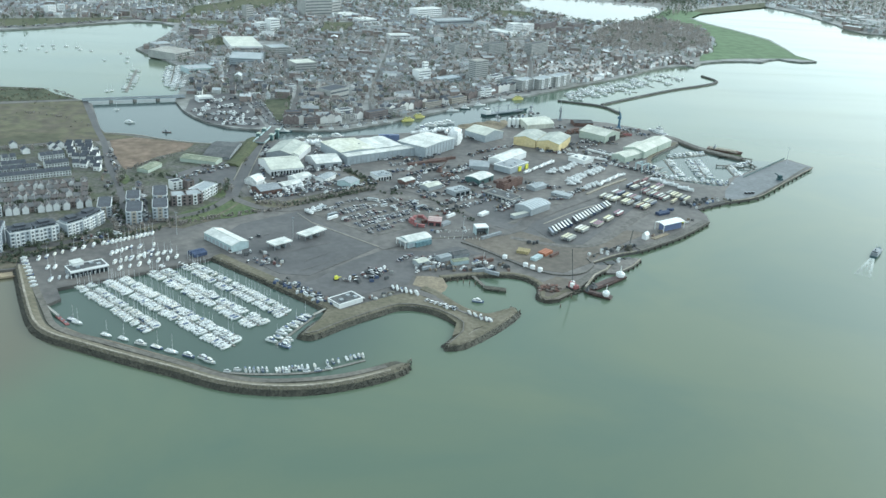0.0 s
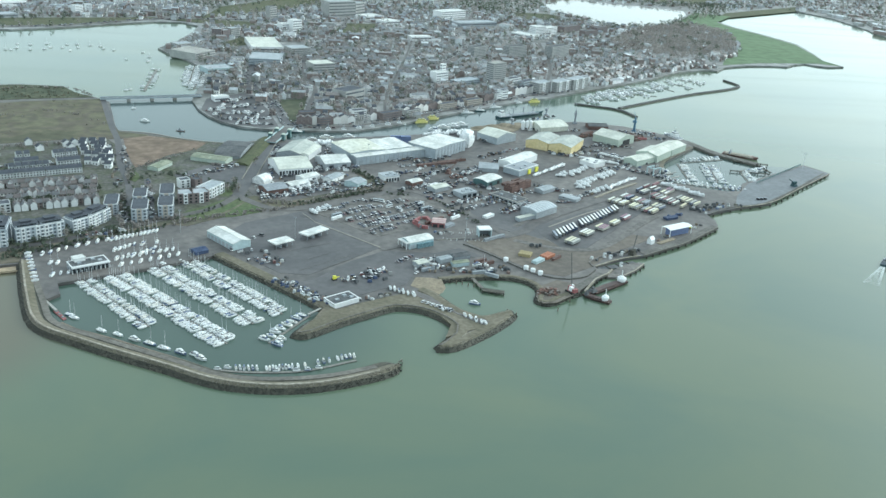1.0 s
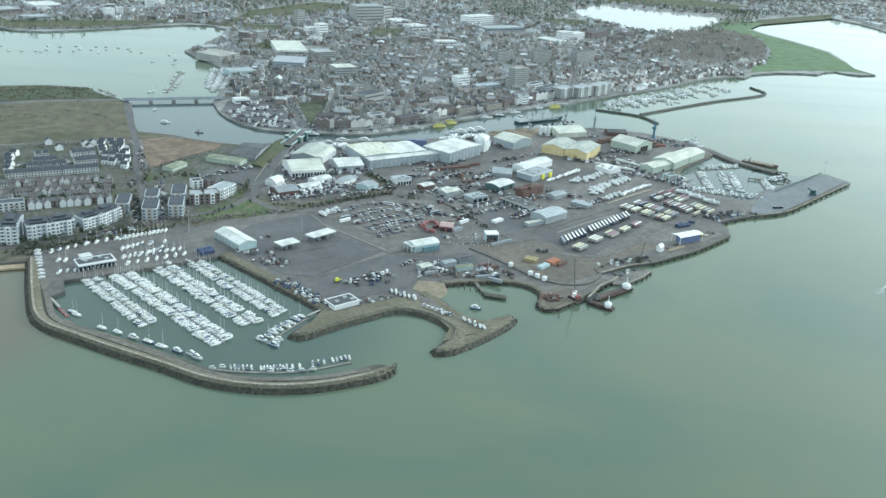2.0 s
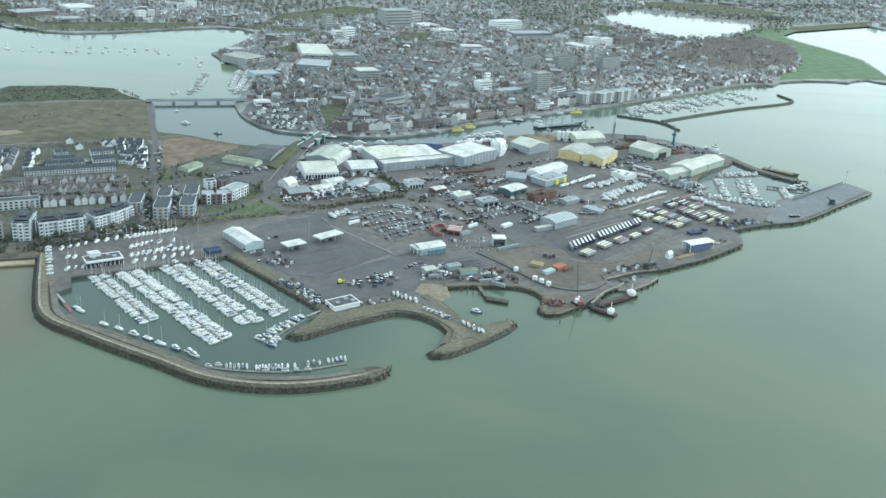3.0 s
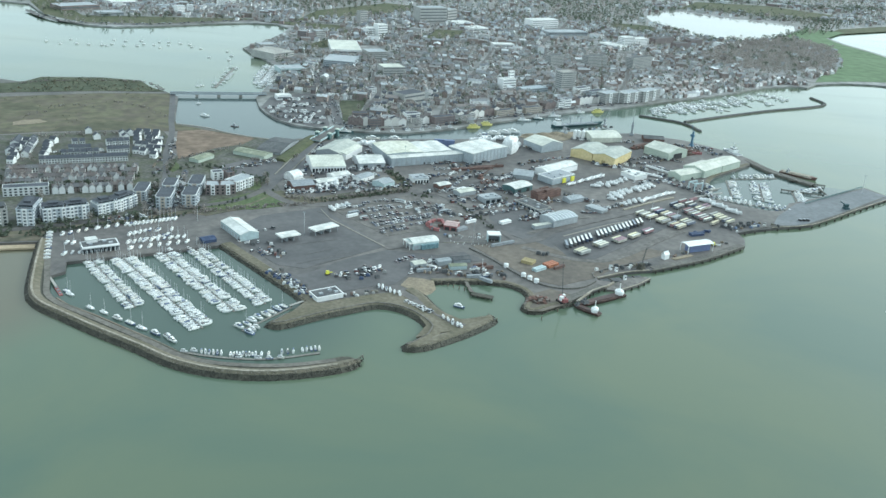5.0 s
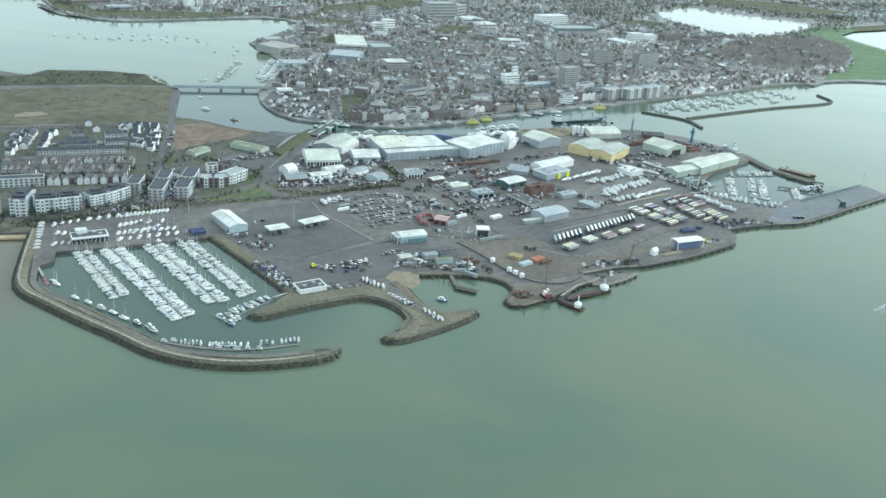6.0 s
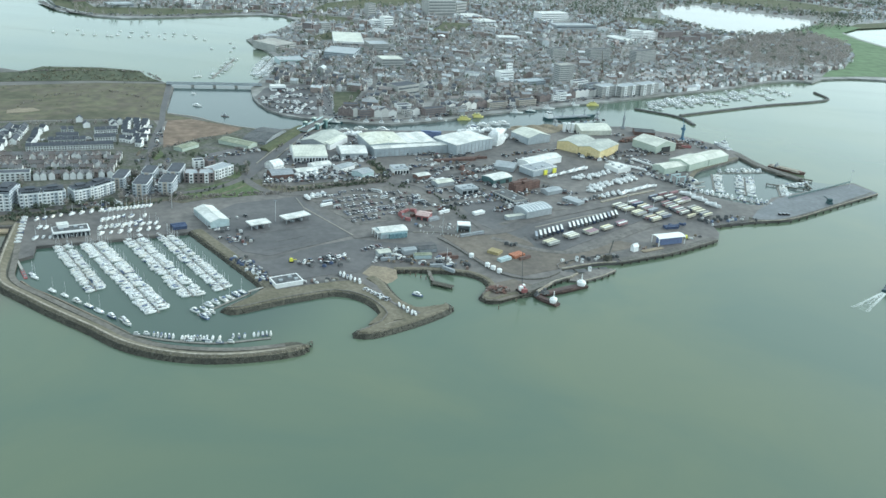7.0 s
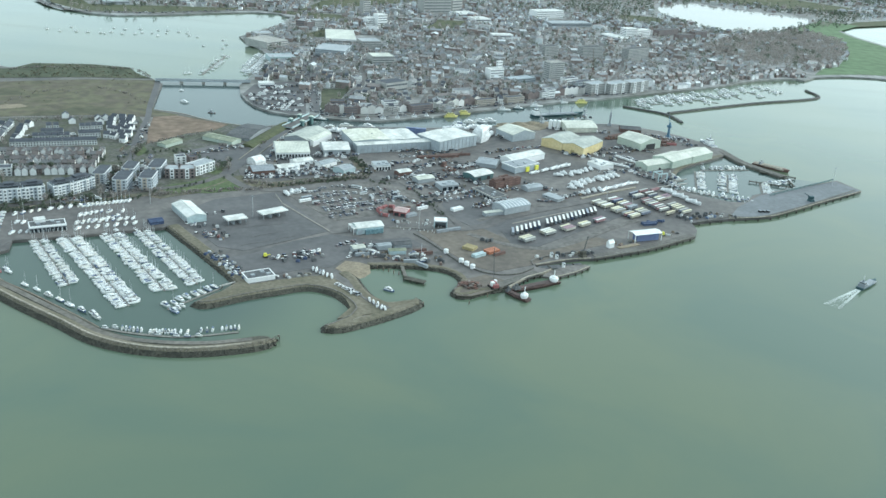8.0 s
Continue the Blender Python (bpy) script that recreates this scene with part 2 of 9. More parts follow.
ORANGE = mat("orange_paint", [(0.36, 0.15, 0.09), (0.44, 0.19, 0.11)], 0.7, fine=0.5, spread=0.22)
WRAP = mat("white_shrink_wrap", [(0.56, 0.57, 0.57), (0.8, 0.8, 0.79)], 0.5, big=0.3, fine=0.9, spread=0.16, bump=0.5)
STEEL_GREY = mat("grey_painted_steel", [(0.25, 0.27, 0.29), (0.32, 0.34, 0.36)], 0.6, fine=0.5, spread=0.15)
HULL_DARK = mat("dark_ship_hull", [(0.06, 0.04, 0.037), (0.095, 0.06, 0.053)], 0.6, big=0.1, fine=0.4, spread=0.25)
HULL_GREEN = mat("dark_green_ship_hull", [(0.03, 0.07, 0.08), (0.05, 0.1, 0.11)], 0.6, big=0.1, fine=0.4, spread=0.2)
JUNK = mat("mixed_yard_goods", [(0.6, 0.61, 0.6), (0.12, 0.12, 0.12), (0.3, 0.3, 0.29), (0.55, 0.56, 0.56), (0.5, 0.5, 0.48), (0.14, 0.18, 0.26), (0.2, 0.19, 0.16), (0.38, 0.38, 0.37), (0.09, 0.095, 0.1), (0.2, 0.15, 0.13)], 0.7, fine=0.6, spread=0.2, pick="object")
FOAM = mat("thin_sea_foam", [(0.5, 0.55, 0.52), (0.66, 0.7, 0.67)], 0.7, fine=0.8, spread=0.2)
WHITE = mat("white_paint", [(0.74, 0.75, 0.74), (0.8, 0.8, 0.8)], 0.5, fine=0.5, spread=0.06)
RENDER_WALL = mat("pale_house_walls", [(0.62, 0.6, 0.57), (0.25, 0.205, 0.185), (0.7, 0.69, 0.67), (0.46, 0.45, 0.43), (0.72, 0.71, 0.69), (0.74, 0.73, 0.7), (0.66, 0.65, 0.62)], 0.9, fine=0.8, spread=0.12, pick="object")
HOUSE_ROOF = mat("house_roof_tiles", [(0.128, 0.112, 0.107), (0.128, 0.129, 0.134), (0.14, 0.119, 0.11), (0.146, 0.146, 0.148), (0.128, 0.116, 0.114)], 0.5, fine=1.0, spread=0.2, pick="object")
SLATE = mat("blue_grey_slates", [(0.066, 0.073, 0.088), (0.092, 0.1, 0.116)], 0.75, big=0.1, fine=0.8, spread=0.18, spec=0.25)
MOSS = mat("mossy_sheet_roof", [(0.2, 0.225, 0.165), (0.3, 0.315, 0.24)], 0.9, big=0.08, fine=0.5, spread=0.2)
TOWN_WALL = mat("town_walls", [(0.256, 0.213, 0.199), (0.443, 0.451, 0.442), (0.239, 0.201, 0.185), (0.606, 0.628, 0.64), (0.349, 0.354, 0.346), (0.221, 0.183, 0.173), (0.501, 0.512, 0.512), (0.292, 0.244, 0.224), (0.8, 0.8, 0.8)], 0.8, fine=0.3, spread=0.15, pick="island")
# paler, bluer palette than the town's roofs: distance haze put into the colour
SUBURB_ROOF = mat("haze_paled_suburb_roofs", [(0.212, 0.222, 0.24), (0.229, 0.216, 0.215), (0.264, 0.282, 0.302), (0.223, 0.228, 0.233), (0.241, 0.258, 0.277), (0.413, 0.444, 0.467)], 0.5, fine=0.3, spread=0.18, pick="island", spec=0.6)
TOWN_ROOF = mat("town_roofs", [(0.205, 0.19, 0.181), (0.198, 0.206, 0.22), (0.226, 0.204, 0.19), (0.286, 0.3, 0.309), (0.198, 0.191, 0.191), (0.239, 0.25, 0.263), (0.205, 0.181, 0.171), (0.185, 0.196, 0.204), (0.537, 0.562, 0.578), (0.185, 0.184, 0.181), (0.226, 0.229, 0.231)], 0.55, fine=0.3, spread=0.2, pick="island", spec=0.6)
BRICK = mat("red_brick", [(0.165, 0.135, 0.13), (0.235, 0.198, 0.19)], 0.9, big=0.25, fine=0.6, spread=0.15)
BUFF = mat("buff_brick", [(0.36, 0.32, 0.27), (0.44, 0.4, 0.35)], 0.9, big=0.1, fine=0.6, spread=0.12)
FLAT_WHITE = mat("weathered_white_render", [(0.58, 0.6, 0.6), (0.69, 0.7, 0.7)], 0.8, big=0.15, fine=0.8, spread=0.12)
STONE = mat("grey_stone_panels", [(0.34, 0.34, 0.33), (0.42, 0.42, 0.4)], 0.85, big=0.1, fine=0.6, spread=0.12)
def thin(m):
    """Leaves and twigs that let part of the light through."""
    n, l = m.node_tree.nodes, m.node_tree.links
    mix, through_light = n.new("ShaderNodeMixShader"), n.new("ShaderNodeBsdfTranslucent")
    mix.inputs[0].default_value = 0.4
    l.new(n["Principled BSDF"].inputs["Base Color"].links[0].from_socket, through_light.inputs["Color"])
    l.new(n["Principled BSDF"].outputs[0], mix.inputs[1])
    l.new(through_light.outputs[0], mix.inputs[2])
    l.new(mix.outputs[0], n["Material Output"].inputs["Surface"])
    return m


TWIGS = mat("bare_twigs", [(0.33, 0.3, 0.285), (0.37, 0.34, 0.325), (0.3, 0.285, 0.26), (0.34, 0.318, 0.29)], 0.95, fine=0.5, spread=0.25, pick="island")
EVERGREEN = mat("dark_evergreen_leaves", [(0.11, 0.135, 0.1), (0.13, 0.155, 0.115), (0.15, 0.17, 0.13)], 0.9, fine=0.6, spread=0.35, pick="island")
BLUE_RENDER = mat("blue_grey_render", [(0.38, 0.42, 0.46), (0.5, 0.53, 0.56)], 0.8, big=0.12, fine=0.6, spread=0.14)
TOPSOIL = mat("olive_tussocks", [(0.13, 0.125, 0.085), (0.18, 0.16, 0.115), (0.12, 0.12, 0.082), (0.2, 0.175, 0.13)], 0.95, fine=0.5, spread=0.3, pick="island")
for leaves in (TWIGS, EVERGREEN, TOPSOIL):
    thin(leaves)
YELLOW_HULL = mat("yellow_ferry_paint", [(0.62, 0.57, 0.2), (0.7, 0.65, 0.28)], 0.4, fine=0.5, spread=0.06)
CRANE_BLUE = mat("blue_crane_paint", [(0.06, 0.13, 0.2), (0.09, 0.17, 0.25)], 0.5, fine=0.5, spread=0.12)
LINE = mat("faded_line_paint", [(0.24, 0.225, 0.195), (0.3, 0.28, 0.245)], 0.9, fine=0.6, spread=0.2)
WORN_LINE = mat("worn_line_paint", [(0.12, 0.118, 0.112), (0.17, 0.165, 0.155)], 0.9, fine=0.6, spread=0.3)


def water_material(name, deep, silt, rough, clear=None, ior=1.365):
    m = bpy.data.materials.new(name)
    m.use_nodes = True
    n, l = m.node_tree.nodes, m.node_tree.links
    b = n["Principled BSDF"]
    b.inputs["Roughness"].default_value, b.inputs["IOR"].default_value = rough, ior
    co = n.new("ShaderNodeTexCoord")
    big, wave = n.new("ShaderNodeTexNoise"), n.new("ShaderNodeTexNoise")
    big.inputs["Scale"].default_value, big.inputs["Detail"].default_value = 0.0055, 5
    big.inputs["Distortion"].default_value = 0.6
    wave.inputs["Scale"].default_value, wave.inputs["Detail"].default_value = 0.25, 5
    l.new(co.outputs["Object"], big.inputs["Vector"])
    l.new(co.outputs["Object"], wave.inputs["Vector"])
    mix = n.new("ShaderNodeMix")
    mix.data_type = "RGBA"
    mix.inputs[6].default_value, mix.inputs[7].default_value = (*deep, 1), (*silt, 1)
    rng = n.new("ShaderNodeMapRange")
    rng.inputs["From Min"].default_value, rng.inputs["From Max"].default_value = 0.35, 0.65
    l.new(big.outputs["Fac"], rng.inputs["Value"])
    l.new(rng.outputs[0], mix.inputs[0])
    out = mix.outputs[2]
    if clear:  # another water colour round one place, such as another load of silt
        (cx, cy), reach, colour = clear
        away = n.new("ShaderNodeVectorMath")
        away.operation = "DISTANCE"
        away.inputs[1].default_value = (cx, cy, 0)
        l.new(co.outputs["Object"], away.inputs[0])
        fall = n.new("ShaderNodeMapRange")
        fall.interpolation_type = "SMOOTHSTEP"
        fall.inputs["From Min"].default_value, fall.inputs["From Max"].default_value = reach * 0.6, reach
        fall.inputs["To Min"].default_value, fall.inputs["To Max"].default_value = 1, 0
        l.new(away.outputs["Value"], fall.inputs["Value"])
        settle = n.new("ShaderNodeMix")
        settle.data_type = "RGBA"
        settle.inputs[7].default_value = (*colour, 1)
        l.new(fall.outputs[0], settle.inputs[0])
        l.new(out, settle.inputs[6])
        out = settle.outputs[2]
    l.new(out, b.inputs["Base Color"])
    lie = n.new("ShaderNodeMapping")  # long wind streaks, rougher and smoother
    lie.inputs["Rotation"].default_value, lie.inputs["Scale"].default_value = (0, 0, 0.5), (0.0016, 0.012, 1)
    slick = n.new("ShaderNodeTexNoise")
    slick.inputs["Scale"].default_value, slick.inputs["Detail"].default_value, slick.inputs["Distortion"].default_value = 1.0, 6, 0.8
    l.new(co.outputs["Object"], lie.inputs["Vector"])
    l.new(lie.outputs[0], slick.inputs["Vector"])
    gloss = n.new("ShaderNodeMapRange")
    gloss.inputs["From Min"].default_value, gloss.inputs["From Max"].default_value = 0.35, 0.65
    gloss.inputs["To Min"].default_value, gloss.inputs["To Max"].default_value = rough * 0.7, rough * 1.6
    l.new(slick.outputs["Fac"], gloss.inputs["Value"])
    l.new(gloss.outputs[0], b.inputs["Roughness"])
    bp = n.new("ShaderNodeBump")
    bp.inputs["Strength"].default_value, bp.inputs["Distance"].default_value = 0.08, 0.2
    l.new(wave.outputs["Fac"], bp.inputs["Height"])
    l.new(bp.outputs[0], b.inputs["Normal"])
    return m


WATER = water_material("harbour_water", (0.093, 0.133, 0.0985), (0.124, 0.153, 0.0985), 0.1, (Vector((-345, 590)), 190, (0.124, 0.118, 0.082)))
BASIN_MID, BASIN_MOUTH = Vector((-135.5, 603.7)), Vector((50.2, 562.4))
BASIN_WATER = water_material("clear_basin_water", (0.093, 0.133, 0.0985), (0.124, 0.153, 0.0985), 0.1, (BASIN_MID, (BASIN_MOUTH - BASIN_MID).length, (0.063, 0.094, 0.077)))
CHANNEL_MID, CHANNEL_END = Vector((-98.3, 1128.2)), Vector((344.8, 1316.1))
# darker grey-blue round the middle of the channel, fading outwards
CHANNEL_WATER = water_material("grey_blue_channel_water", (0.093, 0.133, 0.0985), (0.124, 0.153, 0.0985), 0.1, (CHANNEL_MID, (CHANNEL_END - CHANNEL_MID).length, (0.07, 0.095, 0.094)))
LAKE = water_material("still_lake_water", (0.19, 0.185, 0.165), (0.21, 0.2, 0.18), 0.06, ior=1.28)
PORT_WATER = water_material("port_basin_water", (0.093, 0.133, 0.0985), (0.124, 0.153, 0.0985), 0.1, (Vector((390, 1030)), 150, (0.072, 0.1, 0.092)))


# ---- building helpers ----
def mesh_of(bm, name, *materials):
    me = bpy.data.meshes.new(name)
    bm.normal_update()
    bm.to_mesh(me)
    bm.free()
    for m in materials:
        me.materials.append(m)
    return me


def part(name, bm, material, parent=None, label=""):
    """Links a bmesh, or a mesh that is shared, as one object under a thing or part."""
    me = bm if isinstance(bm, bpy.types.Mesh) else mesh_of(bm, name, *(material if isinstance(material, (list, tuple)) else [material]))
    ob = new(name, me)
    if parent:
        ob.parent = parent
    return tagged(ob, label)


def empty(name, m, label="", category="", group="", kind=""):
    ob = new(name)
    ob.empty_display_size = 1
    ob.matrix_basis = m
    return tagged(ob, label, category, group, kind)


def box(bm, x0, x1, y0, y1, z0, z1, mi=0, top=1.0):
    """A box; top scales its upper face."""
    cx, cy = (x0 + x1) / 2, (y0 + y1) / 2
    v = [bm.verts.new((cx + (x - cx) * s, cy + (y - cy) * s, z)) for z, s in ((z0, 1), (z1, top)) for x, y in ((x0, y0), (x1, y0), (x1, y1), (x0, y1))]
    for f in ((3, 2, 1, 0), (4, 5, 6, 7), (0, 1, 5, 4), (1, 2, 6, 5), (2, 3, 7, 6), (3, 0, 4, 7)):
        bm.faces.new([v[i] for i in f]).material_index = mi
    return bm


def boxes(*specs):
    bm = bmesh.new()
    for s in specs:
        box(bm, *s)
    return bm


def prism(pts, z0, z1):
    """Land: the outline pts raised from z0 to z1."""
    bm = bmesh.new()
    lo = [bm.verts.new((x, y, z0)) for x, y in pts]
    hi = [bm.verts.new((x, y, z1)) for x, y in pts]
    f = bm.faces.new(hi)
    n = len(pts)
    for i in range(n):
        bm.faces.new((lo[i], lo[(i + 1) % n], hi[(i + 1) % n], hi[i]))
    bmesh.ops.recalc_face_normals(bm, faces=bm.faces)
    bmesh.ops.triangulate(bm, faces=[f])
    return bm


def ground_patch(name, pts, material, rise, label=""):
    return tagged(part(name, prism(pts, GROUND - 0.5, GROUND + rise), material), label, kind="structure")


def smooth_line(pts, step):
    """Points every step metres along a smooth curve through pts, with their directions."""
    out = []
    p = [Vector(q) for q in pts]
    p = [p[0] * 2 - p[1]] + p + [p[-1] * 2 - p[-2]]
    for i in range(1, len(p) - 2):
        n = max(1, int((p[i + 1] - p[i]).length / step))
        for k in range(n):
            t = k / n
            a, b, c, d = p[i - 1], p[i], p[i + 1], p[i + 2]
            out.append(0.5 * (2 * b + (c - a) * t + (2 * a - 5 * b + 4 * c - d) * t * t + (3 * b - a - 3 * c + d) * t ** 3))
    out.append(p[-2])
    ways = [(out[min(i + 1, len(out) - 1)] - out[max(i - 1, 0)]).normalized() for i in range(len(out))]
    return list(zip(out, ways))


def strip(name, pts, width, z, material, label="", kind="structure", thick=0.4, step=8):
    """A road, path or pontoon: a flat band along pts."""
    bm = bmesh.new()
    rows = []
    for p, w in smooth_line(pts, step):
        n = Vector((-w.y, w.x)) * width / 2
        rows.append([bm.verts.new((*(p + n), z - thick)), bm.verts.new((*(p + n), z)), bm.verts.new((*(p - n), z)), bm.verts.new((*(p - n), z - thick))])
    for a, b in zip(rows, rows[1:]):
        for k in range(3):
            bm.faces.new((a[k], a[k + 1], b[k + 1], b[k]))
    bm.faces.new(rows[0])
    bm.faces.new(rows[-1][::-1])
    bmesh.ops.recalc_face_normals(bm, faces=bm.faces)
    return tagged(part(name, bm, material), label, kind=kind)


def frame_of(a, b, c):
    """The rectangle with the front edge a-b and the depth of c: its pose at a's ground, its width and depth."""
    a, b, c = Vector(a), Vector(b), Vector(c)
    u = (b - a).normalized()
    n = Vector((-u.y, u.x))
    d = (c - b).dot(n)
    return pose(a.x, a.y, GROUND, 0, 0, math.degrees(math.atan2(u.y, u.x))), (b - a).length, d


def inset(pts, d):
    """The line pts moved d metres to its left, off the water."""
    p = [Vector(q) for q in pts]
    out = []
    for i in range(len(p)):
        w = (p[min(i + 1, len(p) - 1)] - p[max(i - 1, 0)]).normalized()
        out.append((p[i].x - w.y * d, p[i].y + w.x * d))
    return out


def inside(p, poly):
    hit, j = False, len(poly) - 1
    for i in range(len(poly)):
        (x0, y0), (x1, y1) = poly[i], poly[j]
        if (y0 > p[1]) != (y1 > p[1]) and p[0] < (x1 - x0) * (p[1] - y0) / (y1 - y0) + x0:
            hit = not hit
        j = i
    return hit


# ---- water and land ----
bm = bmesh.new()
bmesh.ops.create_grid(bm, x_segments=12, y_segments=12, size=6000)
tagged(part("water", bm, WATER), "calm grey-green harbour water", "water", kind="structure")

bm = bmesh.new()
bm.faces.new([bm.verts.new((x, y, 0.03)) for x, y in [(-266, 686), (-222.7, 594.1), (-207.6, 575.9), (-185.5, 562.8), (-150.4, 545.2), (-113.5, 528.4), (-88.7, 516), (-64.8, 509.8), (-37.3, 509.5), (-9.6, 516.6), (17.7, 530.3), (31.9, 542.9), (60.5, 566.7), (69.7, 596.3), (46.3, 629.8), (9.2, 617.6), (-26, 611), (-27, 618), (-43.5, 634.6), (-73.3, 663.4), (-124.5, 714.6), (-179.6, 680.2), (-228, 650.7), (-222.5, 638.2)]])
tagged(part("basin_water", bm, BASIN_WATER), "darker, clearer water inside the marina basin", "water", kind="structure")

bm = bmesh.new()
bm.faces.new([bm.verts.new((x, y, 0.03)) for x, y in [(-368.8, 1247.4), (-255.8, 1288.1), (-217.5, 1232), (-138.1, 1185.3), (-33, 1187.9), (117.2, 1336.2), (301.9, 1502.3), (311.4, 1368.8), (369.7, 1297.4), (338.6, 1231.1), (189.5, 1162.4), (-20.8, 1077.9), (-137.7, 1043.1), (-215, 1030.2), (-304.1, 1063.8)]])
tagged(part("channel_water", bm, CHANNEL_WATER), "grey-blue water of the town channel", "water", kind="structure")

bm = bmesh.new()
bm.faces.new([bm.verts.new((x, y, 0.03)) for x, y in [(320, 985), (412, 957), (430, 986), (528, 1073), (480, 1076), (452, 1093), (428, 1120), (408, 1150), (345, 1075)]])
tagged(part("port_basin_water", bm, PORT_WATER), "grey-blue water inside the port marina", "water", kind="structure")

mainland_south = [(-254.3, 1258.2), (-234.8, 1208.1), (-218.5, 1180.2), (-196.6, 1152.5), (-167.6, 1131.5), (-132.3, 1125), (-98.1, 1127.1), (-62.6, 1129.6), (-27.5, 1137.6), (13.4, 1168.2), (63.2, 1215), (116.7, 1272), (200.5, 1350.1), (254.4, 1391.4), (292.9, 1428.6), (353.5, 1483.3), (413.5, 1540), (442.5, 1568.9), (481.4, 1605.4), (505, 1636), (525.6, 1658), (546, 1678), (567.7, 1694.5), (592, 1710), (612, 1716), (624, 1708), (633, 1722), (650.7, 1750.4), (680, 1771), (712.7, 1788.3), (745, 1798), (773, 1803.3), (794.3, 1800.1), (821.4, 1830.9), (850.6, 1850)] 
mainland_east = [(868.2, 1830.5), (889, 1823.2), (927.7, 1839), (911.1, 1899.2), (927.5, 1993.6), (944.5, 2120.7), (911.2, 2256), (874.8, 2357.4), (860.6, 2487.1), (924.3, 2601.3), (1015.6, 2709.3), (1119.8, 2802), (1219.9, 2828.6), (1276.1, 2673.1), (1276.1, 2462.2), (1260.4, 2367.6), (1275.1, 2306.6), (1332.6, 2306.1)]
mainland_west = [(-955.2, 1933.3), (-888.3, 1849.5), (-799.5, 1762.8), (-736.2, 1733.7), (-679, 1740.6), (-610.8, 1791.4), (-543.7, 1858.8), (-469.7, 1923.4), (-413.5, 1936.2), (-375.5, 1897.6), (-370.7, 1821.6), (-375.7, 1705.5), (-391.2, 1633.8), (-365, 1591.3), (-322.3, 1542), (-293.3, 1495.9), (-276.4, 1443.3), (-263.8, 1358), (-257.6, 1295)]
mainland = mainland_south + mainland_east + [(2600, 1900), (5000, 3000), (5000, 5500), (-5000, 5500), (-5000, 2600), (-1900, 2000)] + mainland_west
tagged(part("mainland", prism(mainland, -3, GROUND), TOWN_GROUND), "built-up mainland with quays along the water", "ground", kind="structure")

port_west = [(-296.3, 667.9), (-267.3, 679.3), (-234.1, 630), (-224.5, 616.8), (-217.7, 627.9), (-225.4, 645.3), (-177.4, 674.5), (-125.2, 708.6)]
basin_side = [(-125, 711.1), (-73.9, 662.8), (-44, 634), (-28.2, 617.4)]
spit_shore = [(-29.5, 609.5), (-38.1, 596.3), (-44.4, 582), (-43.5, 574), (-36.2, 571.8), (-27.1, 576.2), (-8, 594.3), (10.4, 609.1), (29.9, 622.6), (47.1, 620.1), (60.6, 609.3), (68.4, 597.8), (66.9, 588.6), (60.1, 576.8), (54.8, 568.2), (57, 561.1), (71.7, 563), (94.5, 584.1), (115.9, 610.6), (121.5, 624.9), (118.1, 632), (106.2, 628.7), (93.6, 621.4), (85.8, 625.7), (76.8, 635.9), (69.3, 647.7), (62.4, 659), (54.2, 667.1)]
inlet_shore = [(64.8, 678.2), (92, 686), (117.2, 689), (130.9, 685), (138.4, 675.5), (139.4, 665.9), (135.9, 654.7), (137, 645.7), (142.9, 641.8), (152.9, 643.8), (164.1, 655.1), (178.1, 665.2)]
port_spit = inset(basin_side, 5) + inset(spit_shore, 5.5) + inset(inlet_shore, 4.5)
port_east = [(195.6, 696.1), (207, 707), (214, 717.5), (200, 719), (199, 723), (219, 738), (236, 748), (246.9, 752), (264.8, 764.6), (300.4, 792.6), (343.8, 837), (347.4, 856.3), (344.1, 874.7), (382.1, 898.6), (428.9, 921.9)]
port_pier = [(425.9, 921.7), (549, 1048.2), (529.7, 1079.9), (420.2, 987.9), (410, 960), (392, 956), (372, 963), (350, 973), (332, 982), (322, 996), (329.7, 1017.1)] + [(337.3, 1023), (343.7, 1049), (354.7, 1070.4), (379.4, 1101.1), (408.4, 1136.9)]
port_north = [(414.2, 1167.5), (391, 1193.7), (368.9, 1213), (338.7, 1233.6), (275.6, 1247.9), (239.4, 1233.4), (191.5, 1200), (131.1, 1175.3), (80.2, 1148), (37.8, 1129.4), (-24.2, 1107.6), (-90.5, 1081.9), (-123.4, 1080), (-143.2, 1068.6), (-160.1, 1052.8), (-194.8, 1055.5), (-221, 1063.5), (-235.8, 1067.1), (-264.2, 1080.4), (-303.6, 1084.9), (-313.5, 1105.2), (-354.4, 1222.5)]
holes_bay_side = [(-382.9, 1249.3), (-411.6, 1265.7), (-440.8, 1303.1), (-500.2, 1301.2), (-577.5, 1271.2), (-582.8, 1236.7), (-589.2, 1230.4)]
port = port_west + port_spit + port_east + port_pier + port_north + holes_bay_side + [(-1500, 1400), (-1500, 700)]
tagged(part("port_land", prism(port, -3, GROUND), ASPHALT), "grey tarmac port land inside sheer quay walls", "ground", kind="structure")

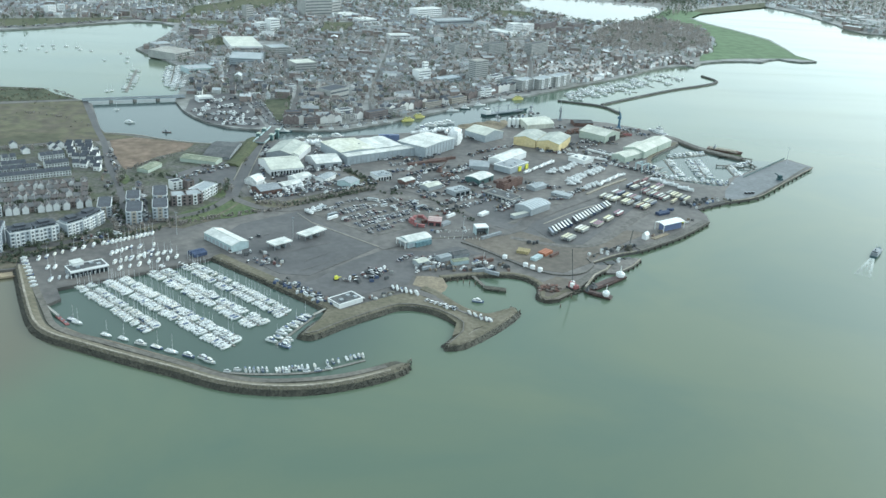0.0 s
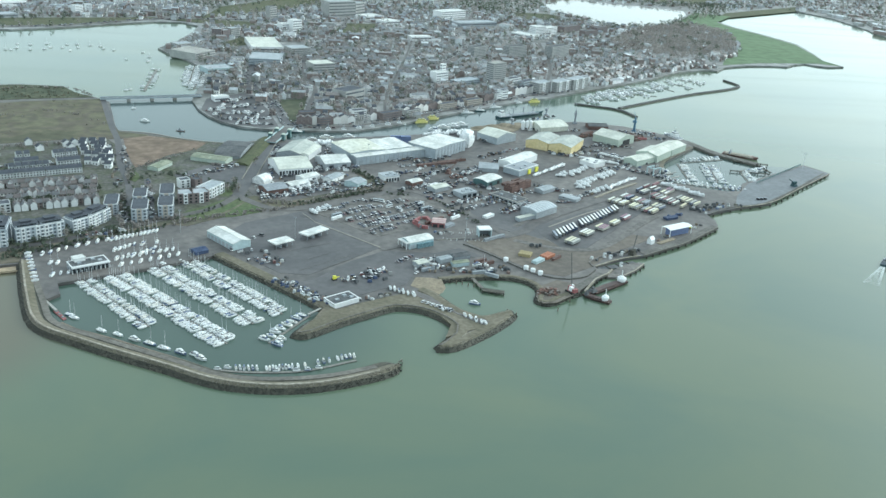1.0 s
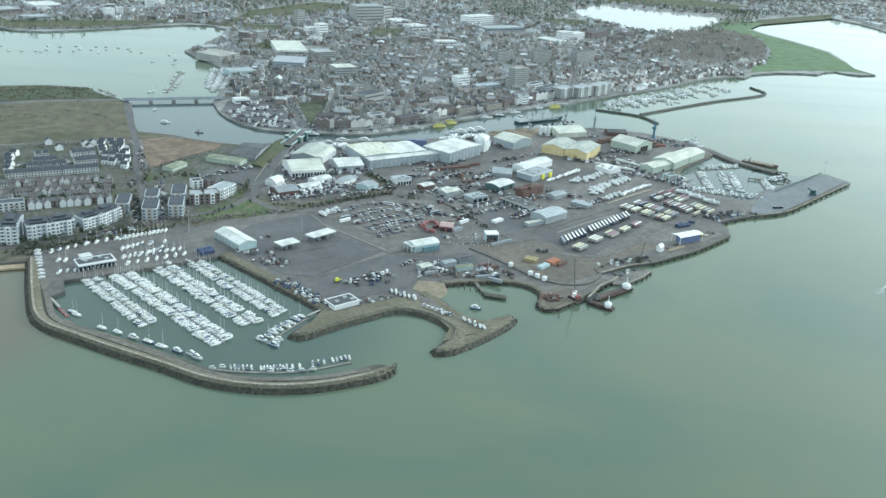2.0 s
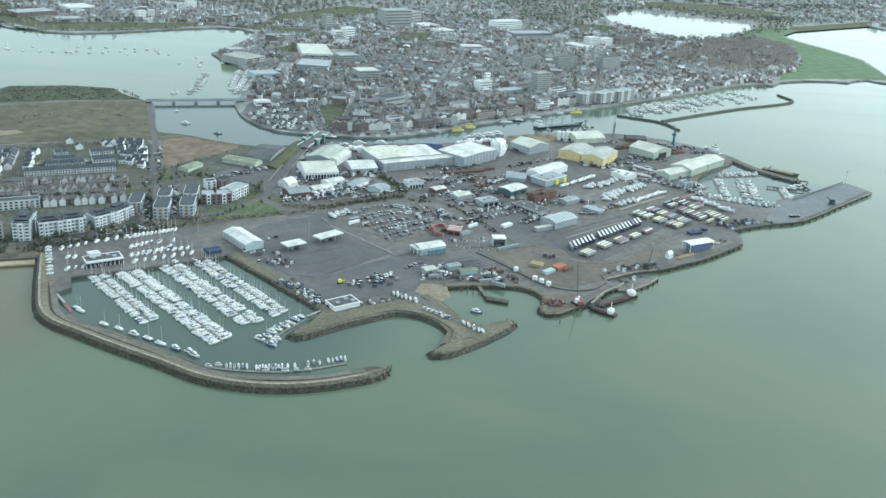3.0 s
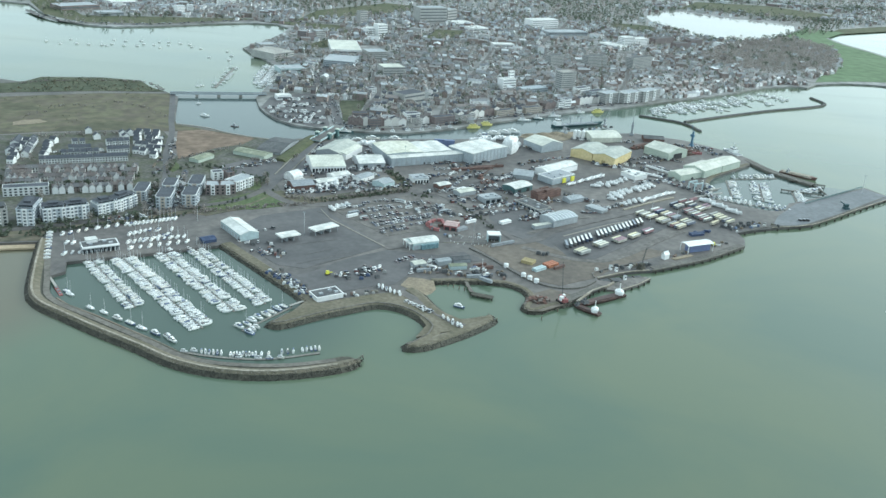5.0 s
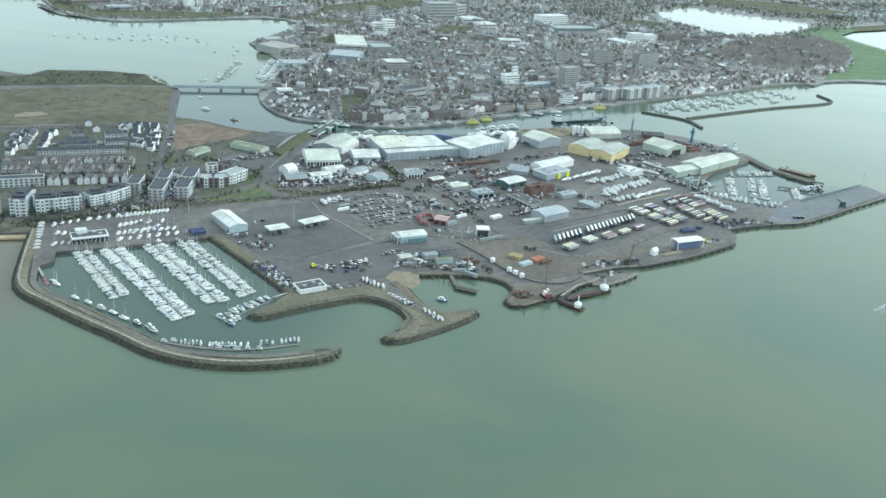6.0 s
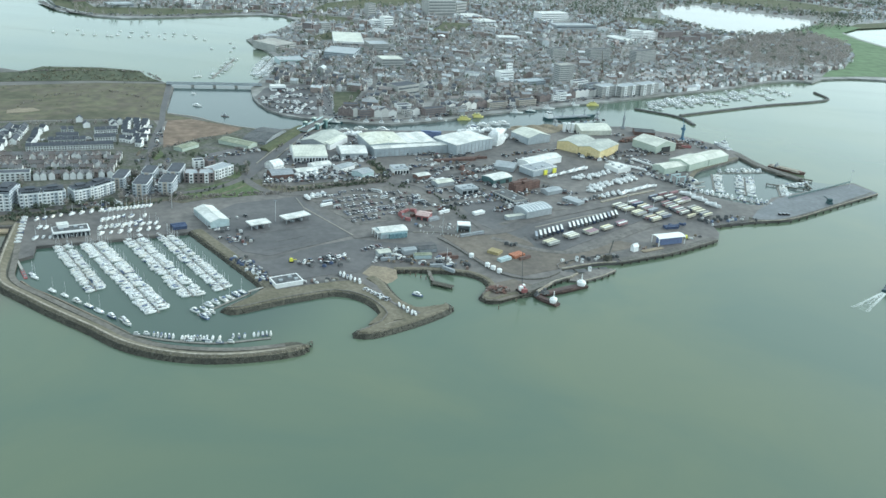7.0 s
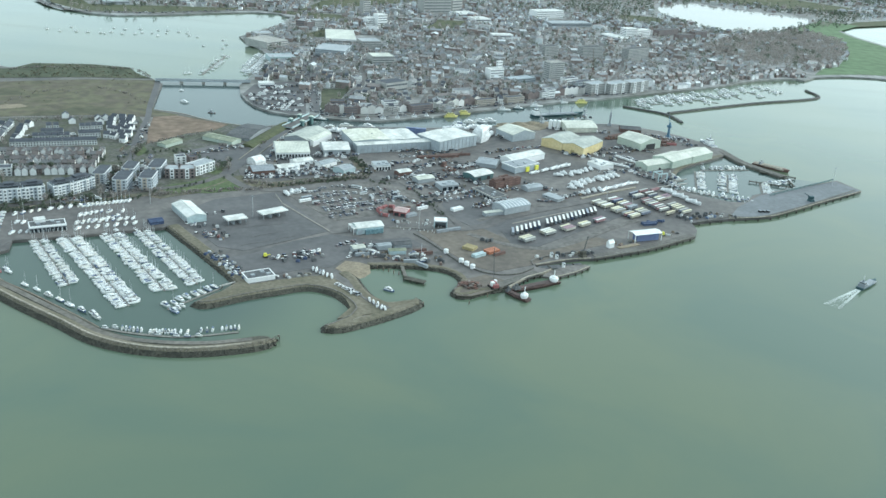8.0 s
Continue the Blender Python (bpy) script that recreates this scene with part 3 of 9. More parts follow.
ground_patch("lake", [(442.3, 2703.8), (533.8, 2784.9), (665.5, 2705.9), (755.4, 2683.1), (825.7, 2639.4), (806, 2540.4), (730.2, 2389.8), (652.7, 2295.1), (579.7, 2268.2), (511.4, 2261.5), (474.5, 2377.1), (431.1, 2458.8), (423.4, 2568.3)], LAKE, 0.15, "pale still boating lake behind the town")
ground_patch("ground_heath", [(-742.5, 1104.3), (-585.8, 1223.9), (-581.1, 1233.4), (-575.8, 1267.7), (-498.6, 1297.5), (-439.4, 1299.5), (-414.3, 1268.6), (-383.1, 1245.4), (-463.5, 1216.2), (-556.7, 1167.9), (-713.2, 1062.4)], MARSH, 0.3, "dark heath along the inner bay")
ground_patch("ground_scrub", [(-701, 1045), (-546, 1147.4), (-458, 1203.5), (-366.2, 1240.3), (-314.8, 1104.7), (-301.9, 1079.8), (-265, 1071.7), (-270.4, 1056.3), (-308.7, 1044.4), (-350.9, 1033.9), (-428, 996.9), (-457.6, 977.6), (-593.7, 891.8)], FIELD, 0.2, "brown and olive winter scrub field")
ground_patch("ground_clay", [(-289, 1050.5), (-263.4, 1066.7), (-222.8, 1057.6), (-193.6, 1050.6), (-199, 1020.7), (-224, 993.7), (-238, 957), (-246.5, 941.2), (-267.5, 988.1)], CLAY, 0.25, "bare brown earth of a cleared site")
ground_patch("park", [(657.3, 1778), (746.6, 1824.9), (880.8, 1858.9), (922.8, 1844.1), (908.3, 1898.5), (921, 1984.6), (933.7, 2101.5), (903.4, 2235.5), (867, 2335.2), (852, 2451.8), (775.1, 2373), (815, 2207.5), (776.2, 2032.5), (727.9, 1897.8), (683.3, 1846.7)], PARK, 0.3, "bright green park grass on the point")
ground_patch("ground_beach", [(-313.3, 647.8), (-262.4, 668.6), (-268, 682.2), (-321.1, 661.7)], SAND, -2.0, "strip of pale sand beach")
ground_patch("ground_quay_scrub", [(-166.4, 803.5), (-145.6, 825.3), (-108.6, 843), (-75.7, 838), (-34.7, 868), (10, 903), (12, 922), (-10, 962), (-17, 958), (0, 922), (-36, 890), (-76, 858), (-111, 862), (-147.1, 873), (-154.5, 858.2), (-168.8, 829.7)], SCRUB, 0.112, "rough olive verge between road and yard")
ground_patch("ground_lawn", [(-171, 806), (-166, 818), (-152, 832), (-140, 852), (-128, 861), (-118, 858), (-122, 842), (-138, 806), (-155, 792)], LAWN, 0.2, "bright rough grass beside the flats")
ground_patch("ground_lawn", [(-150, 882), (-140, 894), (-133, 872), (-137, 862), (-147, 866)], LAWN, 0.21, "patch of rough grass beside the road")
ground_patch("ground_lawn", [(-116, 852), (-102, 836), (-97, 824), (-122, 806), (-136, 803), (-124, 828)], LAWN, 0.215, "rough grass between road and yard")
ground_patch("ground_lawn", [(-247, 912), (-245, 929), (-238, 922), (-233, 908), (-234, 894), (-241, 899)], LAWN, 0.36, "small bright green roundabout")
ground_patch("ground_cleared_site", [(-251, 940), (-265, 1071.7), (-223.5, 1060), (-160.1, 1052.8), (-122.9, 1077.4), (-124.9, 1030.2), (-128.6, 943.9), (-135.2, 895.2), (-154.1, 900), (-182.5, 916.5), (-208.3, 921.9), (-237.7, 901.4)], GARDEN, 0.1, "rough olive and grey ground of the cleared site")
ground_patch("yard_parking", [(-201.6, 923.7), (-176.4, 961.1), (-139.1, 990), (-128.5, 916.9), (-136.6, 889), (-154.1, 900), (-184.9, 883.9)], YARD, 0.2, "dark tarmac parking behind the flats")
ground_patch("yard_parking", [(-194.2, 787.1), (-188.3, 791.7), (-221.3, 905.9), (-227.9, 904.1)], YARD, 0.21, "dark tarmac lane between the flats")
ground_patch("ground_verge", [(-395.5, 608.8), (-312.9, 664.2), (-268.4, 681.6), (-271.8, 707.1), (-210.9, 749.5), (-172.4, 779.8), (-157.4, 777.3), (-146.3, 789.3), (-116.2, 817.6), (-73.4, 848.6), (-111.7, 869.3), (-167.5, 798.4), (-208.8, 760.4), (-234.7, 745.3), (-280, 712), (-325.2, 686.8), (-412.1, 632.5)], SCRUB, 0.186, "dull olive verge behind the boatyard")
ground_patch("ground_estate", [(-591.1, 888.1), (-455.3, 973.3), (-425.8, 992.4), (-348.9, 1029.2), (-303.5, 1043.3), (-283.6, 1015.5), (-238.2, 877.4), (-240.7, 821.8), (-210.3, 764.5), (-235.2, 746.7), (-280.5, 713.3), (-309.4, 693.1), (-413.5, 634.5)], GARDEN, 0.168, "gardens and yards between terraces")
ground_patch("ground_green", [(-209.3, 761.8), (-243.6, 876), (-237.7, 901.4), (-208.3, 921.9), (-143.1, 927.3), (-111.7, 869.3), (-136.9, 834.3), (-168, 799.9)], GARDEN, 0.160, "shabby grass and parking round the flats")
ground_patch("yard_ferry", [(-109.9, 791.8), (-61.5, 829.5), (14.6, 745.3), (-9.5, 716.3), (-41, 680.1), (-64.6, 682.1), (-100.3, 716.8), (-126.8, 747.6)], YARD, 0.152, "wide empty dark tarmac yard")
ground_patch("yard_car_park", [(-52.8, 830), (8, 893), (40, 893), (72, 868), (86, 845), (48, 800), (12.7, 771)], LANE, 0.164, "worn grey tarmac car park")
ground_patch("yard_south", [(-58, 658), (-36, 672), (-9.5, 712), (18, 738), (62, 738), (84, 752), (104, 736), (62, 716), (44, 690), (36, 668), (20, 660), (2, 646), (-16, 636)], YARD, 0.158, "worn dark tarmac behind the spit")
ground_patch("yard_works", [(-118, 1060), (-100, 1072), (-60, 1074), (-20, 1062), (-24, 1000), (-50, 958), (-84, 925), (-116, 925), (-119, 990)], YARD, 0.14, "dark tarmac between the warehouses")
ground_patch("yard_middle", [(104, 826), (122, 808), (158, 778), (168, 797), (160, 806), (170, 826), (190, 850), (186, 866), (153, 886), (125, 884), (98, 866)], YARD, 0.134, "dark tarmac in the middle of the port")
ground_patch("yard_trailers", [(159.7, 803.8), (168.7, 824), (260.2, 903.6), (285.5, 883.9), (194.6, 758.5), (175.2, 764.9)], YARD, 0.176, "dark tarmac trailer park")
ground_patch("pier_deck", [(384, 903.5), (411.6, 914.6), (426.1, 925.6), (547.4, 1048), (527.4, 1074.6), (427.3, 988.7), (409, 958), (398, 940)], PIER, 0.188, "long worn concrete pier")
bm = bmesh.new()
ramp_top = [bm.verts.new((x, y, GROUND + z)) for (x, y), z in zip([(40.2, 666.3), (44.5, 684.2), (56, 684.3), (65.4, 681.7)], (0.2, 0.22, 0.22, 0.2))]
ramp_low = [bm.verts.new((x, y, z)) for (x, y), z in zip([(69.4, 669.1), (66, 657.6), (61.8, 654.6), (47.9, 661.4)], (-0.6, -0.6, -0.3, 2.75))]
bm.faces.new(ramp_top + ramp_low)
tagged(part("slipway", bm, TAN), "brown earth slipway sloping into the inlet", kind="structure")
ground_patch("boatyard", [(-264.8, 679.9), (-270.6, 704.7), (-209.9, 746.8), (-171.4, 777), (-144.3, 733.8), (-125.5, 709.9), (-177.8, 675.6), (-225.8, 645.2), (-225.4, 618.8)], ASPHALT, 0.192, "grey hardstanding of the boatyard")

ROADS = [
    ([(-119.2, 1132.1), (-122, 1048.8), (-124.2, 980.4), (-125.7, 917.7), (-127.9, 865.1)], 12),
    ([(-205.6, 765.7), (-235.6, 878.2), (-265.2, 953.8), (-291.8, 1038.9), (-318, 1105), (-366, 1234)], 7),
    ([(-127.9, 865.1), (-145.6, 825.3), (-179.9, 795.3), (-215, 760.4), (-276.1, 714.3), (-309.4, 693.1)], 8),
    ([(-127.9, 865.1), (-98, 838), (-75, 833), (-46, 846), (-3, 882), (29, 908), (54, 928), (110, 1006), (158.3, 1070)], 9),
    ([(-113.3, 1151.9), (-132.4, 1215.8), (-159.3, 1295.8), (-193.8, 1384.6), (-206.8, 1471.2), (-212.5, 1572.3)], 13)]
ROADS += [
    ([(-106, 1148), (-97, 1178), (-95.5, 1209), (-95, 1280), (-97, 1372), (-122, 1460), (-131.4, 1552.4), (-137.2, 1662.1), (-119, 1764.8), (-95, 1959.1), (-91.5, 2116.5)], 7),
    ([(14.9, 742.7), (64, 776), (115, 781.9), (146.5, 800.7), (169.5, 836.6), (263.8, 928)], 11),
    ([(31, 906), (45, 905), (66.9, 885.1), (95.6, 846.9), (116, 812), (128, 792)], 7),
    ([(-100.5, 1141), (-30.1, 1160.4), (62.3, 1240.6), (202.2, 1377.2), (295.9, 1454.2)], 6),
    ([(69.3, 1266.5), (82.5, 1402.5), (98.3, 1593.5), (151.1, 1788.1), (149.4, 1999.4)], 5),
    ([(-909.8, 1846.1), (-826.6, 1772.4), (-740.3, 1754.8), (-618.3, 1811.2), (-540.7, 1885.3), (-457.3, 1965), (-343.7, 1999.7), (-224.1, 2019), (-98.1, 1990.2)], 14)]
for k, (pts, width) in enumerate(ROADS):
    strip("road", pts, width, GROUND + 0.27 + 0.01 * k, YARD if k in (0, 1, 4) else ASPHALT, "grey tarmac road", thick=0.06)
for off in (-6.4, 6.4):
    strip("road_marking", inset(ROADS[0][0][:-1], off), 0.9, GROUND + 0.9, LINE, "pale parapet of the bridge approach", thick=0.9)
strip("road_marking", [(-46.2, 800.9), (14.6, 745.3)], 1.6, GROUND + 0.42, LINE, "faded ochre kerb line", thick=0.06)
strip("road_marking", [(-60.6, 824.7), (-46.2, 800.9)], 0.8, GROUND + 0.44, LINE, "faded ochre kerb line", thick=0.06)
strip("road_marking", [(-49.1, 687.9), (-10.6, 723.8)], 0.5, GROUND + 0.43, WORN_LINE, "faded ochre line", thick=0.06)
strip("road_marking", [(172.5, 815.7), (218.1, 861.1), (244.5, 880.8)], 1.8, GROUND + 0.45, LINE, "faded ochre kerb", thick=0.06)
strip("road_marking", [(64.3, 769), (112.5, 784.2)], 0.8, GROUND + 0.46, LINE, "faded ochre line", thick=0.6)
for a, b in ([(-32, 693.3), (-7.2, 717.7)], [(-46.6, 709), (-26.9, 728.9)], [(-96.9, 759.1), (-81.8, 768.5)], [(-63.3, 727.6), (-26.8, 752.3)], [(-62.7, 818.5), (-53.9, 811.6)]):
    strip("road_marking", [a, b], 0.45, GROUND + 0.43, WORN_LINE, "faded lane line", thick=0.06)
strip("shore_edge", [(-303, 1083), (-264.2, 1078.6), (-235.8, 1065.4), (-195, 1054), (-163, 1052)], 1.6, GROUND + 0.55, LINE, "pale stony edge of the cleared site", thick=0.7)
strip("bank", [(236, 911), (258.7, 936.4), (293.7, 969.7)], 3.2, GROUND + 0.9, CREST, "pale earth bank between the yards", thick=1.2)
strip("road_marking", [(163, 973), (194, 940.5), (219, 897), (230, 888)], 6, GROUND + 0.3, LANE, "worn pale concrete lane", thick=0.06)
strip("road_marking", [(140, 813), (181, 868), (226, 890), (262, 925)], 6, GROUND + 0.31, LANE, "worn pale concrete lane", thick=0.06)
strip("road_marking", [(135, 777), (171, 762), (205, 762), (232, 788), (262, 830), (292, 866)], 7, GROUND + 0.32, LANE, "worn pale concrete lane", thick=0.06)
strip("kerb_wall", [(88, 761.5), (106, 744.5), (126, 721), (144, 701), (158, 694), (172, 692.5), (188, 700.5), (198, 715.5)], 0.9, GROUND + 0.9, QUAY, "low dark retaining wall", thick=1.3)
strip("kerb_wall", [(197, 722), (195.5, 731), (213, 748.5), (237, 766)], 0.9, GROUND + 0.9, LANE, "low pale retaining wall", thick=1.3)
strip("kerb_wall", [(199.6, 723.6), (219, 738.6), (236, 748.6), (246, 752.4)], 1.3, GROUND + 0.5, CREST, "pale coping over the sunken ramp", thick=0.9)
strip("spit_road", [(24, 664), (44, 652), (57.7, 640.2), (73.9, 623.6), (95.5, 604.2)], 7.5, GROUND + 0.75, ASPHALT, "dark tarmac lane along the spit", thick=0.6)
strip("spit_road", [(100, 604), (88, 592), (76, 581)], 3.5, GROUND + 0.72, CREST, "pale worn path on the spit's end", thick=0.6)

ground_patch("ground_gravel", [(89.7, 769.1), (115, 781.9), (146.2, 794.8), (166, 779.3), (194.3, 755.8), (251.2, 805.6), (271, 800.1), (218.7, 753.3), (195.7, 720.8), (168.1, 698.5), (149.8, 704), (129.2, 723.8)], GRAVEL, 0.16, "brownish gravelled quay apron")
ground_patch("ground_gravel", [(138.8, 655.1), (144, 675.5), (160.6, 690), (178.3, 682.5), (172.3, 664), (153.6, 645.7), (142.7, 643.6)], GRAVEL, 0.19, "brown stony end of the quay")
ROADS += [([(-91.5, 2116.5), (-4.8, 2054.4), (119.3, 2016.6), (293.9, 1932.4), (482.5, 2018)], 10), ([(-281.2, 1929.9), (-197.7, 2006.7), (-17.8, 2296.1), (274.8, 2579.4), (452.5, 2790.5)], 10), ([(149.4, 1999.4), (202.7, 2293.3), (248.4, 2666.2)], 9), ([(259.5, 1445.4), (301.5, 1675), (316.7, 1928.6)], 5), ([(11.6, 1192.1), (8.8, 1336.4), (24.3, 1514.2), (44, 1741.3), (58.9, 1995.1)], 4), ([(338.3, 1503.7), (443.6, 1677.8), (572.7, 1795.2), (732.3, 1933.8)], 6)]
for k, (pts, width) in enumerate(ROADS[-6:]):
    strip("road", pts, width, GROUND + 0.4 + 0.01 * k, ASPHALT, "grey tarmac road through the town", thick=0.06)

ground_patch("ground_pale_earth", [(-482.2, 1025), (-475.4, 1038.3), (-460.1, 1046), (-447, 1039), (-455.3, 1025.4), (-475, 1011)], TAN, 0.26, "pale bare strip in the scrub")
ground_patch("ground_sand_heap", [(120, 1171.9), (146.5, 1201.1), (193, 1225), (197.4, 1198.9), (178.8, 1172.5), (138.3, 1165.9)], TAN, 0.5, "pale heaped sand and timber on the wharf")

GREEN_ZONES = [[(-391, 1992), (-315.5, 2108.6), (-220.3, 2255.4), (-140.7, 2417.1), (-259.5, 2430.4), (-385, 2191.6)], [(321.1, 2398.8), (404, 2401.4), (466.7, 2323.5), (408.2, 2274.3), (311.3, 2281.6)], [(871.9, 2501.3), (1219.7, 2803.6), (1266.8, 2927.7), (948.5, 2648.3)], [(-242.4, 1727.9), (-272.1, 1796.4), (-300.5, 1701), (-273.7, 1674.8)], [(-111.1, 1888.9), (-23.7, 1962.5), (-17.9, 2065.1), (-91.1, 2044.7)], [(542.7, 2845.4), (795.8, 2858.5), (959, 2846.6), (1037.4, 2999.4), (858.2, 3129.8), (631.2, 3081.7)]]
for k, pts in enumerate(GREEN_ZONES):
    ground_patch("ground_field", pts, GRASS, 0.14 + 0.012 * k, "dull green open ground in the suburbs")
GREEN_ZONES.append([(719.5, 2346.5), (825.6, 2380.1), (942.8, 2579.5), (851, 2619), (783.5, 2476.5)])
ground_patch("park_lawn", GREEN_ZONES[-1], PARK, 0.24, "green park lawn between lake and bay")

ground_patch("yard_boats", [(-232, 1209.1), (-194.6, 1150.1), (-138.1, 1129), (-122.7, 1142.9), (-147.8, 1227.6), (-179.8, 1307.7), (-195.9, 1313.6), (-237, 1271.8)], YARD, 0.22, "dark tarmac boatyard by the inner bridge")

strip("bank", [(338.6, 1029.9), (345.9, 1056.4), (357.6, 1078.2), (381.9, 1109.2), (406.7, 1141.5)], 5, GROUND + 0.3, BANK, "olive rubble edge of the port marina", thick=0.6)

# ---- rock mounds ----
rng = random.Random(4)


def rock(bm, c, r, mi):
    v = [bm.verts.new((c[0] + sx * r * rng.uniform(0.5, 1.1), c[1] + sy * r * rng.uniform(0.5, 1.1), c[2] + sz * r * rng.uniform(0.4, 0.8))) for sz in (-1, 1) for sx, sy in ((-1, -1), (1, -1), (1, 1), (-1, 1))]
    for f in ((3, 2, 1, 0), (4, 5, 6, 7), (0, 1, 5, 4), (1, 2, 6, 5), (2, 3, 7, 6), (3, 0, 4, 7)):
        bm.faces.new([v[i] for i in f]).material_index = mi


def mound(name, pts, profile, material, label, rocky, density=0.9, size=(0.2, 0.5), wet=1.5, taper=0.0):
    """A bank along pts. profile: (metres to the right of the line, height); rocky: stretch of the profile strewn with boulders."""
    line = smooth_line(pts, 4)
    full = profile[:1]
    for (o0, z0), (o1, z1) in zip(profile, profile[1:]):
        if (z0 - wet) * (z1 - wet) < 0:
            full.append((o0 + (o1 - o0) * (wet - z0) / (z1 - z0), wet))
        full.append((o1, z1))
    profile = full
    bm = bmesh.new()
    rows = []
    for i, (p, w) in enumerate(line):
        r = Vector((w.y, -w.x))
        row = []
        end = (line[-1][0] - p).length
        slim = math.sqrt(max(0.02, 1 - (1 - end / taper) ** 2)) if taper and end < taper else 1.0
        for k, (o, z) in enumerate(profile):
            q = p + r * o * slim
            z = -1 + (z + 1) * (0.4 + 0.6 * slim)
            dz = noise.noise((q.x * 0.15, q.y * 0.15, k)) * 0.3
            row.append(bm.verts.new((q.x, q.y, z + (dz if 0 < k < len(profile) - 1 and z > wet + 0.1 else 0))))
        rows.append(row)
    for a, b in zip(rows, rows[1:]):
        for k in range(len(profile) - 1):
            bm.faces.new((a[k], b[k], b[k + 1], a[k + 1])).material_index = int(max(profile[k][1], profile[k + 1][1]) < wet + 0.05)
    for row in (rows[0], rows[-1]):
        bm.faces.new(row)
    bmesh.ops.recalc_face_normals(bm, faces=bm.faces)
    base = tagged(part(name, bm, [material, MUD]), label, kind="structure")
    bm = bmesh.new()
    stretch = [(a, b) for a, b in zip(profile, profile[1:]) if rocky[0] <= a[0] and b[0] <= rocky[1]]
    for p, w in line:
        r = Vector((w.y, -w.x))
        end = (line[-1][0] - p).length
        if taper and end < taper:
            r *= math.sqrt(max(0.02, 1 - (1 - end / taper) ** 2))
        for a, b in stretch:
            n = density * 4 * math.hypot(b[0] - a[0], b[1] - a[1])
            for _ in range(int(n) + (rng.random() < n % 1)):
                t = rng.random()
                q = p + r * (a[0] + (b[0] - a[0]) * t) + w * rng.uniform(-2, 2)
                z = a[1] + (b[1] - a[1]) * t
                rock(bm, (q.x, q.y, z), rng.uniform(*size), 1 if z < wet + rng.uniform(-0.2, 0.2) else 0)
    if not bm.verts:
        bm.free()
        return base
    rocks = part("boulders", bm, [ROCK, WET_ROCK], base, "tan boulders, dark with weed at the waterline")
    rocks["kind"] = "stuff"
    return base


bw = [(-262.9, 684.1), (-239.1, 627.7), (-221.2, 589.8), (-207, 573.5), (-184.6, 561.3), (-149.6, 543.7), (-112.8, 526.9), (-88.1, 514.4), (-64.3, 508.2), (-36.9, 507.9), (-9.3, 515), (17.9, 528.8), (32, 541.3)]
mound("breakwater", bw, [(-9.5, -1), (-9.5, 2.4), (-4, 2.6), (0, 3.9), (2.4, 4.6), (3.8, 4.3), (9, -1)], BANK, "long curved rock breakwater with a track along its inner side", (2.4, 9), density=1.5, size=(0.2, 0.4), wet=2.9, taper=14)
crest = [tuple(p + Vector((w.y, -w.x)) * 2.7) for p, w in smooth_line(bw, 24)][:-1]
strip("breakwater_crest", crest, 1.5, 4.85, CREST, "pale worn capping along the breakwater's crest", thick=0.7)
strip("breakwater_track", [(-254.4, 671), (-222.9, 609.7), (-211.2, 587), (-196.1, 573.7), (-168.1, 560.1), (-138.8, 545.7), (-110.8, 532), (-87.9, 519.7), (-65.9, 513.8), (-38.6, 515), (-10.6, 521.4), (17, 534.7)], 4.6, 3.0, TRACK, "grey service track on the breakwater", thick=0.6)
strip("dinghy_walkway", [(-203, 585.5), (-190, 576.5), (-165.5, 566), (-136.5, 551.6), (-108.8, 537.8), (-90, 527.4)], 1.4, 0.8, TIMBER, "dark timber walkway along the breakwater's foot", thick=0.7)
mound("basin_bank", basin_side, [(-14, 2.3), (-13, 2.9), (-8, 3.2), (-5, 3.0), (0.5, -1)], BANK, "rubble bank along the marina basin", (-5, 0.5), density=0.6, size=(0.3, 0.6), wet=1.8)
mound("spit_bank", spit_shore, [(-13, 2.3), (-12, 3.2), (-7, 3.7), (-5.5, 3.4), (0.5, -1)], BANK, "rubble bank round the spit", (-6, 0.5), density=1.3, size=(0.18, 0.36), wet=2.6)
strip("spit_crest", inset(spit_shore, 6.3)[1:16], 1.0, 3.95, TRACK, "worn stone edge along the spit", thick=0.6)
mound("inlet_bank", inlet_shore, [(-9, 2.2), (-8, 2.9), (-5, 3.1), (-4.2, 2.7), (0.3, -1)], BANK, "rubble bank round the inlet", (-4.5, 0.3), density=0.7, size=(0.3, 0.7), wet=2.1)
mound("embankment", [(-128, 1078.6), (-133.3, 1035.2), (-138.1, 985.6), (-141.5, 968)], [(-10, 2.3), (-4, 5.6), (3, 5.8), (10, 2.3)], GRASS, "grassed embankment beside the bridge road", (90, 91), density=0)
mound("haven_breakwater", [(294.3, 1367.7), (326.2, 1356.4), (349.5, 1346.2), (363.1, 1329.6), (372.7, 1302.2)], [(-3.6, -1), (-1.6, 2.4), (1.6, 2.4), (3.6, -1)], DARK_ROOF, "dark stone breakwater of the town marina", (-3.6, 3.6), density=0.25)
mound("haven_breakwater", [(358.9, 1352.9), (430.2, 1417.4), (506.7, 1483.3), (614.2, 1567.8), (610.1, 1625.9)], [(-3.6, -1), (-1.6, 2.4), (1.6, 2.4), (3.6, -1)], DARK_ROOF, "dark stone breakwater of the town marina", (-3.6, 3.6), density=0.25)
mound("port_breakwater", [(410.2, 1161.8), (427.6, 1120.5), (451, 1093.1), (469.2, 1074.8)], [(-7, -1), (-5, 2.8), (5, 2.8), (7, -1)], QUAY, "dark wall of the port marina", (-7, 7), density=0.05)
